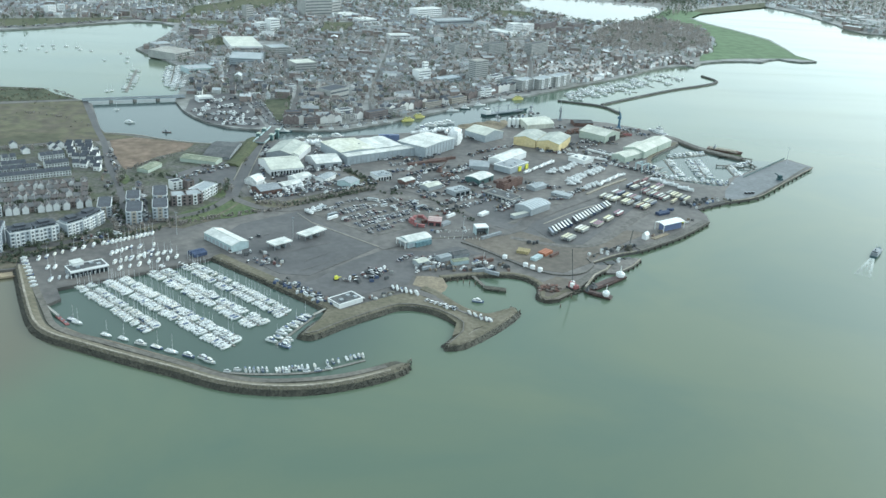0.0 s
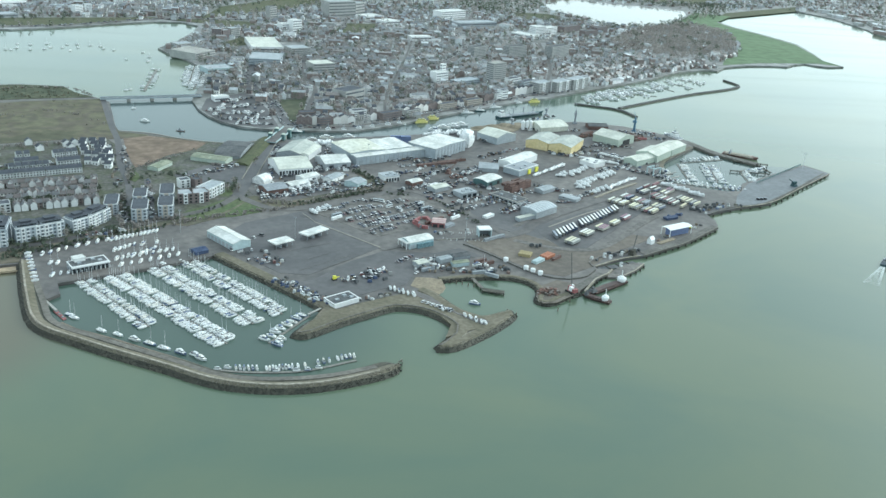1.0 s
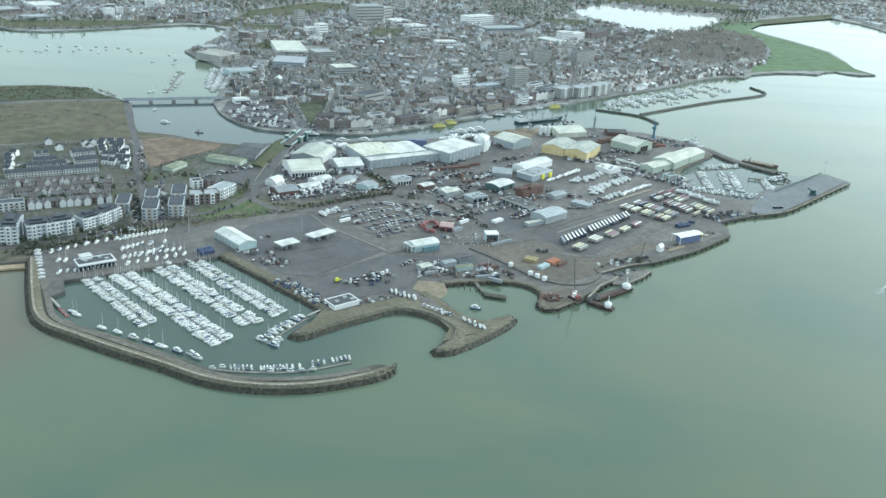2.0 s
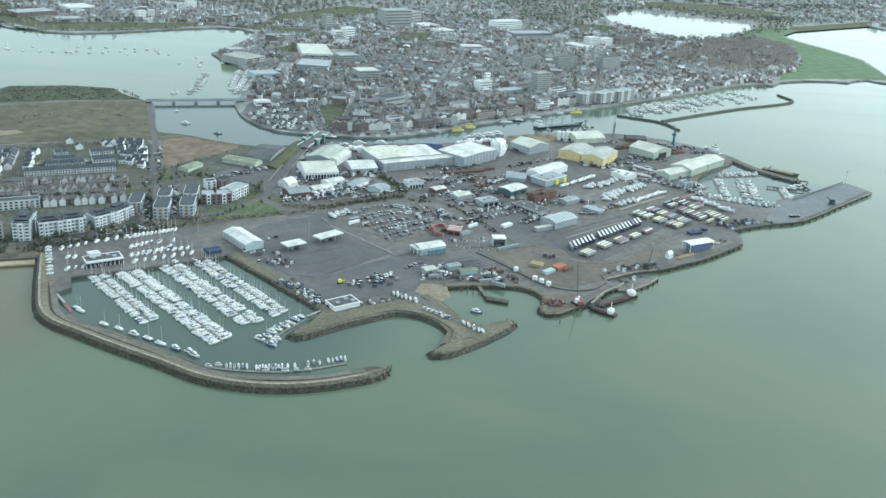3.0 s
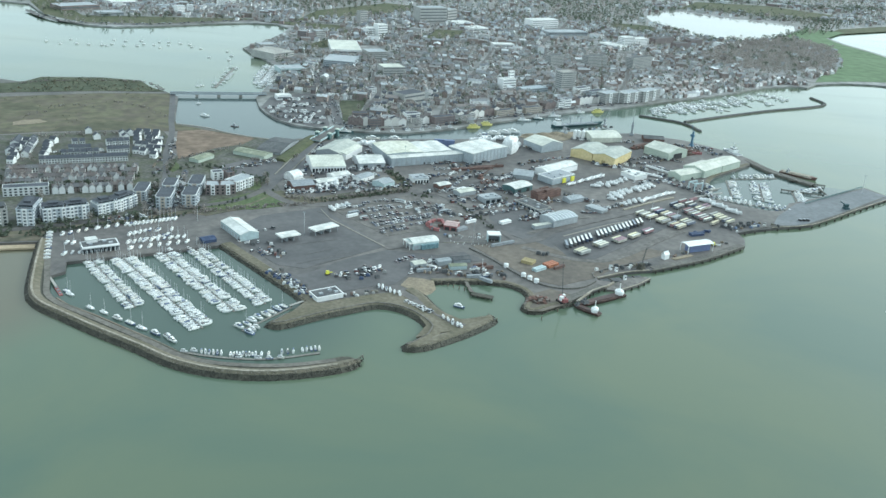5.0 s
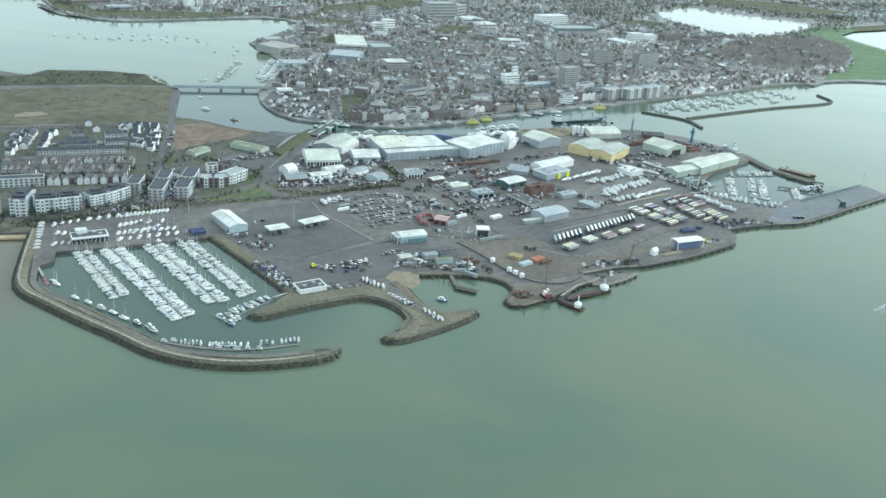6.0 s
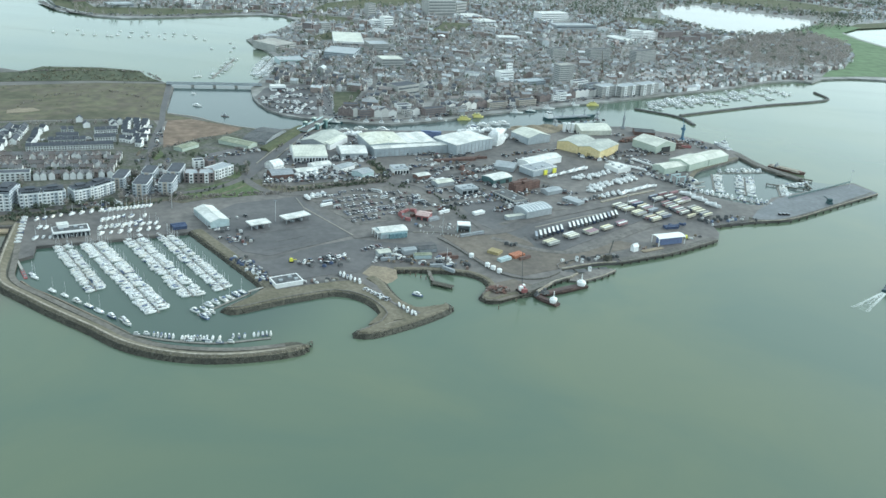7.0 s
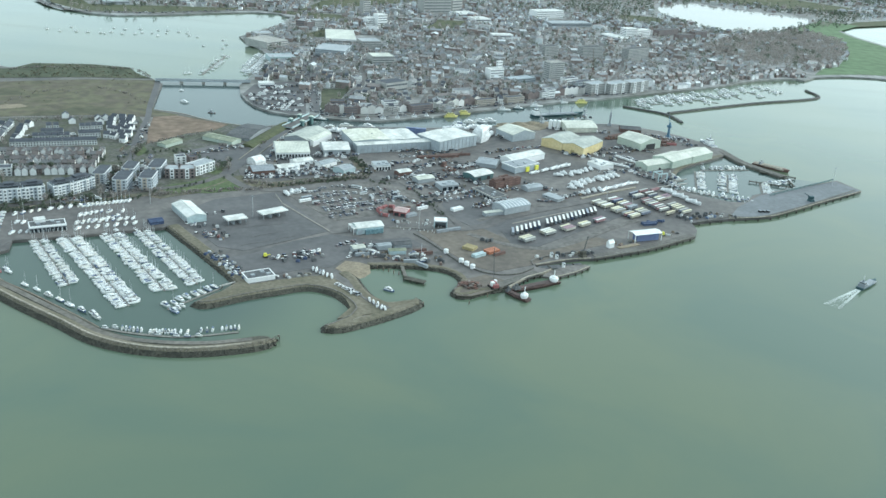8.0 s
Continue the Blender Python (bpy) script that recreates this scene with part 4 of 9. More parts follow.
ground_patch("bank_top", [(-24.9, 618.4), (-33.5, 587.9), (-9.7, 603.8), (28.7, 632.1), (47, 629.7), (62.7, 613.1), (69.3, 600.3), (64.5, 579.7), (93.9, 599.5), (108.2, 617.2), (97.8, 613.3), (71.8, 629.6), (46.1, 655.5), (22.9, 644.4), (3, 631), (-16, 616.2)], BANK, 0.544, "rough grassy rubble top of the spit")

ground_patch("bank_top", [(-46, 643), (-24.5, 620.5), (-24, 604), (-36, 586), (-31, 585), (-16, 600), (-8, 612), (-23.9, 627), (-38, 645)], BANK, 0.55, "rough grassy end of the basin bank")

# ---- boats ----
FIRST = {}


def place(proto, m, group=""):
    """Puts the prototype itself at its first place, and copies of it at the next ones."""
    if proto.name not in FIRST:
        FIRST[proto.name] = 1
        proto.matrix_basis = m
        ob = proto
    else:
        ob = copy_thing(proto, m)
    return tagged(ob, group=group)


def hull_mesh(length, beam, free, name, material, stern=0.75, bow=0.02):
    bm = bmesh.new()
    rows = []
    for s, w, z in ((0, stern, 0.85), (0.25, 0.95, 0.8), (0.5, 1.0, 0.82), (0.75, 0.72, 0.95), (0.92, 0.3, 1.1), (1.0, bow, 1.2)):
        x, h = (s - 0.5) * length, beam / 2 * w
        rows.append([bm.verts.new((x, h, z * free)), bm.verts.new((x - 0.04 * length * (s > 0.8), h * 0.72, -0.4)), bm.verts.new((x - 0.04 * length * (s > 0.8), -h * 0.72, -0.4)), bm.verts.new((x, -h, z * free))])
    for a, b in zip(rows, rows[1:]):
        for k in range(3):
            bm.faces.new((a[k], b[k], b[k + 1], a[k + 1]))
        bm.faces.new((a[3], b[3], b[0], a[0]))
    bm.faces.new(rows[0])
    bm.faces.new(rows[-1][::-1])
    bmesh.ops.recalc_face_normals(bm, faces=bm.faces)
    return mesh_of(bm, name, material)


def yacht(length, label, cover=True, bare=False):
    beam = length * 0.35
    ob = tagged(new("sailing_yacht", hull_mesh(length, beam, 1.2, "hull", GELCOAT)), label, "boat")
    part("deck", boxes((-0.46 * length, 0.3 * length, -beam * 0.4, beam * 0.4, 0.9, 1.28, 0, 0.96)), DECK, ob)
    cab = boxes((-0.12 * length, 0.24 * length, -beam * 0.27, beam * 0.27, 1.2, 1.85, 0, 0.82), (-0.2 * length, -0.1 * length, -beam * 0.3, beam * 0.3, 1.2, 2.2, 0, 0.75))
    part("coachroof", cab, GELCOAT, ob)
    part("cockpit", boxes((-0.42 * length, -0.22 * length, -beam * 0.2, beam * 0.2, 1.27, 1.34)), CANVAS, ob, "canvas-covered cockpit")
    if not bare:
        mast = boxes((0.05 * length, 0.05 * length + 0.16, -0.08, 0.08, 1.6, 1.25 * length + 1.2))
        for z in (0.55, 0.9):
            box(mast, 0.05 * length, 0.05 * length + 0.1, -0.9, 0.9, z * length, z * length + 0.07)
        box(mast, -0.32 * length, 0.05 * length, -0.2, 0.2, 2.3, 2.65, 1)
        part("mast", mast, [ALLOY, CANVAS], ob, "alloy mast with a stowed, covered sail on its boom")
    return ob


def motorboat(length, label, paint=None, fly=True):
    beam = length * 0.34
    ob = tagged(new("motor_boat", hull_mesh(length, beam, 1.5, "hull", paint or GELCOAT, stern=0.9)), label, "boat")
    part("deck", boxes((-0.46 * length, 0.34 * length, -beam * 0.36, beam * 0.36, 1.1, 1.5, 0, 0.96)), DECK, ob)
    part("cabin", boxes((-0.2 * length, 0.22 * length, -beam * 0.32, beam * 0.32, 1.4, 2.7, 0, 0.82)), GELCOAT, ob)
    part("window", boxes((-0.17 * length, 0.215 * length, -beam * 0.31, beam * 0.31, 1.95, 2.4, 0, 0.93)), GLASS, ob)
    part("canopy", boxes((-0.42 * length, -0.2 * length, -beam * 0.3, beam * 0.3, 1.5, 2.5, 0, 0.85)), CANVAS, ob, "folded canvas cockpit canopy")
    if fly:
        part("flybridge", boxes((-0.2 * length, 0.06 * length, -beam * 0.26, beam * 0.26, 2.68, 3.4, 0, 0.9)), GELCOAT, ob)
    return ob


YACHTS = [yacht(8.8, "white sailing yacht with a bare mast, afloat"), yacht(7.8, "small white sailing yacht with a covered sail"), yacht(10.2, "large white sailing yacht with a tall mast"), yacht(7.0, "short white sailing cruiser with a stowed sail")]
MOTORS = [motorboat(9.2, "white motor cruiser with a flybridge"), motorboat(6.5, "small white motor boat with a low cabin", fly=False), motorboat(13.0, "large white motor yacht with dark windows")]
TENDERS = [motorboat(4.9, "small white tender with a dark cockpit", fly=False)]
DINGHIES = [yacht(5.5, "small white open dinghy under a pale cover", bare=True)]


def heading(v):
    return math.degrees(math.atan2(v.y, v.x))


def on_line(a, b, t):
    return Vector(a) + (Vector(b) - Vector(a)) * t


def pontoon(a, b, width=2.2, z=0.55, fingers=0.0, gap=11.0):
    """A floating walkway from a to b, with finger berths on both sides."""
    a, b = Vector(a), Vector(b)
    u = (b - a).normalized()
    ob = empty("pontoon", pose(a.x, a.y, 0, 0, 0, heading(u)), "long grey floating pontoon walkway", "pontoon")
    length = (b - a).length
    part("walkway", boxes((0, length, -width / 2, width / 2, -0.2, z)), PONTOON, ob)
    if fingers:
        me = mesh_of(boxes((-0.4, 0.4, 0, fingers, -0.15, z - 0.05)), "finger", PONTOON)
        for k in range(int(length / gap)):
            for s in (0, 180):
                f = part("finger", me, None, ob)
                f.matrix_basis = pose((k + 0.7) * gap, width / 2 * (1 if s == 0 else -1), 0, 0, 0, s)
    return ob


PLAIN = {"white_gelcoat": WHITE, "cream_deck": FLAT_WHITE, "boat_canvas": GREY_SHEET, "car_paint": CAR_MIX, "mixed_yard_goods": CAR_MIX}


def joined(name, copies):
    """One mesh out of many copies of things, for crowds too far off to tell apart."""
    verts, faces, idx, mats = [], [], [], []
    for ob, m in copies:
        for o in (ob, *ob.children):
            q = m @ (o.matrix_basis if o is not ob else Matrix())
            base = len(verts)
            verts += [q @ v.co for v in o.data.vertices]
            material = PLAIN.get(o.data.materials[0].name, o.data.materials[0])
            if material not in mats:
                mats.append(material)
            for f in o.data.polygons:
                faces.append([base + v for v in f.vertices])
                idx.append(mats.index(material))
    me = bpy.data.meshes.new(name)
    me.from_pydata(verts, [], faces)
    me.polygons.foreach_set("material_index", idx)
    for material in mats:
        me.materials.append(material)
    return new(name, me)


def berth_row(a, b, spacing, kinds, group, fill=0.95, sides=(1, -1), off=6.6, start=0.03, far=None, raft=0):
    """Boats side by side along the pontoon a-b, bows or sterns to it. raft: berths in a tight group before a gap."""
    a, b = Vector(a), Vector(b)
    u = (b - a).normalized()
    n = Vector((-u.y, u.x))
    length = (b - a).length
    for s in sides:
        d = start * length + rng.uniform(0, 2)
        left, size = rng.randint(4, raft) if raft else 0, rng.choice(kinds)
        while d < length - 1:
            if raft:
                left -= 1
                if left < 0:
                    left, size = rng.randint(4, raft), rng.choice(kinds)
                    d += rng.uniform(1.5, 4)
            if rng.random() < fill:
                k = size if raft and rng.random() < 0.6 else rng.choice(kinds)
                reach = k.dimensions.x / 2 if k.dimensions.x else 5
                p = a + u * d + n * s * (off - 5.6 + reach + rng.uniform(-0.2, 0.5))
                m = pose(p.x, p.y, 0, 0, 0, heading(n * s) + rng.choice((0, 180)) + rng.uniform(-3, 3))
                if far is None:
                    place(k, m, group)
                else:
                    far.append((k, m))
            d += spacing * rng.uniform(0.9, 1.15)


bpy.context.view_layer.update()
for (a, b), kinds in (([(-213, 660), (-143, 584.5)], [YACHTS[1], YACHTS[3], YACHTS[3], MOTORS[1]]), ([(-193, 671), (-85, 563.5)], [YACHTS[0], YACHTS[0], YACHTS[2], MOTORS[0]]), ([(-166.5, 691.5), (-72, 594.5)], [YACHTS[0], YACHTS[1], YACHTS[1], MOTORS[0]]), ([(-147, 707), (-53.8, 612.5)], [YACHTS[1], YACHTS[3], YACHTS[3], MOTORS[1]])):
    pontoon(a, b, width=1.5)
    berth_row(a, b, 3.4, kinds, "yachts in the marina", fill=0.97, off=6.1, raft=9)
    bridge = Vector(a) - (Vector(b) - Vector(a)).normalized() * 11
    strip("gangway", [tuple(bridge), a], 1.6, 2.0, PALE_CONCRETE, "pale sloping gangway from the quay to a pontoon", kind="", thick=0.5)
a, b = [(-57.3, 566), (-34, 611)]
pontoon(a, b, width=1.8)
berth_row(a, b, 6.2, [YACHTS[0], MOTORS[0], YACHTS[1], MOTORS[0]], "boats on the visitors' pontoon", sides=(1,), off=6.3, fill=1.0)
berth_row(a, on_line(a, b, 0.28), 4.4, [MOTORS[1], MOTORS[0]], "boats on the visitors' pontoon", sides=(-1,), fill=1.0)
strip("gangway", [(-34.6, 609.6), (-26.6, 620)], 1.8, 2.6, PALE_CONCRETE, "pale sloping gangway to the visitors' pontoon", kind="", thick=0.5)
a, b = [(-85.1, 524.8), (3.5, 548.8)]
strip("pontoon", [(-87.5, 527.5), (-71.2, 525.8), (-52.5, 526.1), (-27.3, 530.6), (3.1, 546.3)], 2.2, 0.55, PONTOON, "narrow grey dinghy pontoon", kind="")
for t0, t1, n in ((0.14, 0.29, 6), (0.36, 0.54, 9), (0.58, 0.63, 2), (0.72, 0.8, 3), (0.86, 0.98, 5)):
    for k in range(n):
        p = on_line(*[(-86.4, 529.1), (3.2, 550.2)], t0 + (t1 - t0) * k / max(1, n - 1)) - Vector((0, 8 * math.sin(math.pi * min(1, (t0 + (t1 - t0) * k / n) * 1.1))))
        place(rng.choice((TENDERS[0], DINGHIES[0], TENDERS[0])), pose(p.x, p.y + 2.0, 0.0, 0, 0, 104 + rng.uniform(-9, 9)), "white boats on the pontoon")
for p in [(-84.8, 527.4), (-78.8, 530), (-47.3, 527.9), (-34.6, 529.4), (-27.3, 530.7), (-20.4, 533.5), (-172.2, 575.4), (-159.7, 570.5), (-146.7, 564), (-135.3, 559.2), (-124.6, 553.5), (-112.5, 548.1), (-102.2, 545), (-97.8, 540.9), (-196.4, 593.5), (-200.7, 597.5)]:
    place(rng.choice((YACHTS[0], YACHTS[2], YACHTS[2], MOTORS[0]) if p[0] < -95 else TENDERS), pose(*p, 0, 0, 0, -27 + rng.uniform(-4, 4) if p[0] < -95 else rng.uniform(-5, 5)), "boats along the breakwater")

strip("gangway", [(-224.3, 616.4), (-211.5, 601.4)], 1.8, 2.2, PALE_CONCRETE, "pale sloping gangway to the floating pontoon", kind="", thick=0.5)
for k, (x, y) in enumerate([(-211.3, 601.4), (-207.7, 597.1), (-204.1, 592.9)]):
    raft = empty("work_raft", pose(x, y, 0, 0, 0, -50), "small red steel work raft by the gangway", "raft", "red work rafts")
    part("raft_deck", boxes((-3.2, 3.2, -1.4, 1.4, -0.4, 0.7, 0, 0.94)), RED, raft)
    part("raft_locker", boxes((-1.2, 0.4, -0.7, 0.7, 0.7, 1.3)), STEEL_GREY, raft)
# boats ashore in the yard
for (a, b), n in (([(-255.3, 698.9), (-241.6, 714.1)], 4), ([(-234.3, 720), (-214.8, 735.8)], 4), ([(-211.1, 736.6), (-180.3, 761.4)], 12), ([(-202.4, 713.7), (-190.7, 728.7)], 5), ([(-179.5, 709.6), (-172.1, 722)], 4), ([(-184.9, 703.1), (-157.2, 721.3)], 7), ([(-188.9, 684.3), (-150.4, 710.9)], 7), ([(-243.1, 682.2), (-238, 683.4)], 2), ([(-234, 659.7), (-223.8, 666.7)], 3), ([(-195.5, 695.5), (-184.9, 705.7)], 4), ([(-183.9, 730.3), (-173.7, 735.5)], 2)):
    for k in range(n):
        p = on_line(a, b, k / max(1, n - 1))
        place(rng.choice([YACHTS[1], YACHTS[3], YACHTS[3], MOTORS[1], DINGHIES[0]]), pose(p.x, p.y, GROUND + 0.4, 0, 0, 84 + rng.uniform(-14, 14)), "boats ashore in the yard")
# small trolleys of dinghies along the yard's outer wall
for k in range(9):
    p = on_line(*[(-266.9, 698.9), (-242.5, 647.3)], k / 8)
    place(DINGHIES[0], pose(p.x, p.y, GROUND + 0.5, 0, 0, 30 + rng.uniform(-6, 6)), "dinghies along the yard wall")

# ---- the port's own marina, the town marina, moorings ----
for (a, b), sides in (([(367, 1064.2), (361.6, 995.8)], (1,)), ([(403.8, 1062.7), (394.9, 994.3)], (1, -1))):
    pontoon(a, b)
    berth_row(a, b, 4.2, [MOTORS[0], MOTORS[0], YACHTS[2]], "motor boats in the port marina", fill=0.97, sides=sides)
for (a, b), fill in (([(373, 1070.4), (432.4, 1093.7)], 0.55), ([(341.8, 984.6), (413.6, 969.6)], 0.75), ([(437.1, 1042.8), (432.7, 995.9)], 0.9), ([(439.9, 1047.9), (479.8, 1071.8)], 0.6), ([(324.1, 1002.5), (349.6, 1021.9)], 0.7)):
    pontoon(a, b)
    berth_row(a, b, 5.2, [MOTORS[0], MOTORS[0], MOTORS[2]], "motor boats in the port marina", fill=fill, sides=(rng.choice((1, -1)),))
for a, b in ([(318.6, 994.8), (352.8, 1020.7)], [(318, 978.4), (351.7, 1003.5)]):
    strip("hoist_rail", [a, b], 1.6, GROUND + 1.0, PALE_CONCRETE, "pale rail pier of the boat hoist", kind="", thick=0.9)
FAR_BOATS = []
for a, b in ([(311.9, 1404.6), (403.8, 1484.9)], [(317.6, 1383.7), (419.7, 1473.9)], [(384.8, 1453.5), (461.3, 1522.4)], [(418, 1465.1), (443.1, 1457.6)], [(456.2, 1565.1), (485, 1505.1)], [(489.3, 1586.4), (527.6, 1537.3)], [(520.3, 1616.7), (560.5, 1584.7)], [(338.1, 1437.3), (423.5, 1517.6)]):
    pontoon(a, b)
    berth_row(a, b, 6.5, [MOTORS[0], MOTORS[2], MOTORS[0], MOTORS[2]], "boats in the town marina", fill=0.5, far=FAR_BOATS)
for a, b in ([(-279.7, 1353.4), (-301, 1503.8)], [(-267.5, 1333), (-278.9, 1453)]):
    pontoon(a, b)
    berth_row(a, b, 6, [MOTORS[2], MOTORS[0], YACHTS[0]], "boats beside the inner bridge", fill=0.8, far=FAR_BOATS)
pontoon(*[(-331.2, 1309.2), (-351.3, 1462.8)], width=4)
berth_row(*[(-331.2, 1309.2), (-351.3, 1462.8)], 9, [YACHTS[1], DINGHIES[0]], "boats on the inner pontoon", fill=0.5, far=FAR_BOATS)
for x, y in [(-685.2, 1538.7), (-689.8, 1585.9), (-661, 1549.9), (-640.8, 1553.2), (-618.9, 1557.3), (-608.3, 1574.2), (-621.4, 1612), (-583.6, 1567.4), (-599, 1609.8), (-563.5, 1576.7), (-577.2, 1626.4), (-560.3, 1596.5), (-542, 1598.8), (-522, 1577.5), (-519.6, 1609.1), (-529.4, 1636.1), (-507, 1633.8), (-477.3, 1610), (-457.1, 1600.9), (-416.3, 1527), (-406.7, 1593.7), (-379.8, 1520.9), (-386.6, 1556.4), (-352.2, 1312), (-356.2, 1306.4), (-318.6, 1204), (-488.2, 1629.8), (-610.1, 1555.3), (-544.3, 1629.1), (-715.7, 1548.7)]:
    FAR_BOATS.append((rng.choice([YACHTS[3], DINGHIES[0]]), pose(x, y, 0, 0, 0, rng.uniform(20, 50))))
tagged(joined("far_boats", FAR_BOATS), "white boats in the far marinas and at moorings", "boats", kind="stuff")
place(MOTORS[2], pose(*(-287.5, 1142.4), 0, 0, 0, -12), "boats at moorings in the bay")
place(MOTORS[0], pose(*(90, 642.5), 0, 0, 0, -20), "boats in the inlet")
for x, y in ([(24.4, 658.6), (27.7, 657.1), (31.1, 654.5), (34.3, 653), (38.1, 650.6), (42.3, 648.3), (63.5, 624.9), (68.8, 623), (80.1, 615.5), (84, 612.4), (87.9, 608.5), (91.7, 605.5), (94.2, 604.1)]):
    place(rng.choice([MOTORS[1], DINGHIES[0], DINGHIES[0]]), pose(x, y, GROUND + 0.9, 0, 0, 104 + rng.uniform(-12, 12)), "boats ashore on the spit")


# ---- sheds and industrial buildings ----
def shed(name, a, b, c, h, wall, roof, label, style="gable", along=True, bays=1, doors=0, rise=0.13, door_mat=None, rim=None):
    """A building from three corners of its eaves. along: the ridge runs along a-b, else across it."""
    m, w, d = frame_of(a, b, c)
    ob = empty(name, m, label, "building")
    y0, y1 = min(0, d), max(0, d)
    part("wall", boxes((0, w, y0, y1, -0.5, h)), wall, ob)
    bm, ends = bmesh.new(), []
    span, length = (y1 - y0, w) if along else (w / bays, y1 - y0)
    for k in range(1 if along else bays):
        n = 12 if style == "arch" else 2
        top = []
        for i in range(n + 1):
            s = i / n
            z = {"gable": rise * span * (1 - abs(2 * s - 1)), "arch": rise * span * math.sin(math.pi * s) ** 0.8, "flat": 0.0}[style]
            s = -0.01 + 1.02 * s
            if along:
                top.append([(-0.4, y0 + s * span, h + z), (w + 0.4, y0 + s * span, h + z)])
            else:
                top.append([((k + s) * span, y0 - 0.4, h + z), ((k + s) * span, y1 + 0.4, h + z)])
        for lift, flip in ((0.35, False), (0.02, True)):
            for p, q in zip(top, top[1:]):
                f = [bm.verts.new((v[0], v[1], v[2] + lift)) for v in (p[0], p[1], q[1], q[0])]
                bm.faces.new(f[::-1] if flip else f)
        for e in (0, 1):
            lo = [bm.verts.new((*t[e][:2], t[e][2] + 0.02)) for t in top]
            hi = [bm.verts.new((*t[e][:2], t[e][2] + 0.35)) for t in top]
            for i in range(n):
                bm.faces.new((lo[i], lo[i + 1], hi[i + 1], hi[i]))
            if style != "flat":
                g = [(t[e][0] + ((0.4 if e == 0 else -0.4) if along else 0), t[e][1] + (0 if along else (0.4 if e == 0 else -0.4)), t[e][2]) for t in top]
                ends.append(g)
    bmesh.ops.recalc_face_normals(bm, faces=bm.faces)
    r = part("roof", bm, roof, ob)
    if style == "flat":
        if w > 14 and y1 - y0 > 12:
            for u, v in ((0.2, 0.3), (0.6, 0.55), (0.75, 0.2)):
                part("roof_vent", boxes((w * u, w * u + 3, y0 + (y1 - y0) * v, y0 + (y1 - y0) * v + 2.5, h + 0.3, h + 1.5)), GREY_SHEET, r)
    else:
        for g in ends:
            gable = bmesh.new()
            gable.faces.new([gable.verts.new(v) for v in g])
            part("gable", gable, wall, ob)
        if along:
            part("ridge_cap", boxes((0, w, (y0 + y1) / 2 - 0.5, (y0 + y1) / 2 + 0.5, h + rise * span + 0.2, h + rise * span + 0.55)), roof, r)
    if name == "ribbed_hall":
        for k in range(8):
            rib = bmesh.new()
            for i in range(13):
                s = i / 12
                y, z = y0 + (y1 - y0) * s, h + rise * span * math.sin(math.pi * s) ** 0.8
                row = [rib.verts.new((w * (k + 0.5) / 8 + dx, y, z + dz)) for dx, dz in ((-0.35, 0.3), (-0.35, 0.7), (0.35, 0.7), (0.35, 0.3))]
                if i:
                    for j in range(3):
                        rib.faces.new((last[j], last[j + 1], row[j + 1], row[j]))
                last = row
            part("rib", rib, WHITE, ob)
    if name == "arched_shed":
        part("opening", boxes((-0.2, 0.1, y0 + 1.5, y1 - 1.5, 0, h * 0.9)), GREY_SHEET, ob, "wide grey sliding doors in the end wall")
        for y in (y0 + 0.4, (y0 + y1) / 2, y1 - 0.8):
            part("post", boxes((-3.2, -2.8, y, y + 0.4, 0, h)), WHITE, ob)
        part("porch_roof", boxes((-3.6, 0, y0, y1, h, h + 0.4)), WHITE_SHEET, ob)
        part("lobby", boxes((w * 0.3, w * 0.95, y0 - 2.2, y0, 0, h * 0.75)), GLASS_TEAL, ob, "teal glazed front")
    if name == "factory_hall":
        pilaster = mesh_of(boxes((-0.3, 0.3, -0.35, 0, 0, h)), "pilaster", GREY_SHEET)
        for k in range(int(w / 6) + 1):
            part("pilaster", pilaster, None, ob).matrix_basis = pose(min(w - 0.3, 0.3 + 6 * k), y0 if d > 0 else y1 + 0.35, 0)
    if rim:
        for x0, x1, v0, v1 in ((-0.3, w + 0.3, y0 - 0.3, y0 + 0.6), (-0.3, w + 0.3, y1 - 0.6, y1 + 0.3), (-0.3, 0.6, y0 + 0.6, y1 - 0.6), (w - 0.6, w + 0.3, y0 + 0.6, y1 - 0.6)):
            part("parapet", boxes((x0, x1, v0, v1, h - 0.3, h + 0.6)), rim, ob)
    for k in range(doors):
        x = w * (k + 0.5) / doors
        s = min(2.4, w / doors * 0.35)
        front = y0 if d > 0 else y1
        # without a door material, the panel is painted as a doorway's dark inside
        part("roller_door", boxes((x - s, x + s, front - 0.15, front + 0.1, 0, min(5, h * 0.7))), door_mat or DOOR_MAT, ob)
    return ob


def canopy(a, b, c, h):
    m, w, d = frame_of(a, b, c)
    ob = empty("canopy", m, "open white canopy on slim steel posts", "canopy", "canopies in the ferry yard")
    y0, y1 = min(0, d), max(0, d)
    part("roof", boxes((0, w, y0, y1, h - 0.8, h, 0, 0.97)), WHITE_SHEET, ob)
    for i in range(4):
        for y in (y0 + 1.5, y1 - 1.5):
            x = 1.5 + (w - 3) * i / 3
            part("post", boxes((x - 0.25, x + 0.25, y - 0.25, y + 0.25, 0, h - 0.8)), STEEL_GREY, ob)
    part("booth", boxes((w * 0.3, w * 0.38, y0 + 2, y1 - 2, 0, 2.8)), GREY_SHEET, ob)
    part("booth", boxes((w * 0.62, w * 0.7, y0 + 2, y1 - 2, 0, 2.8)), GREY_SHEET, ob)


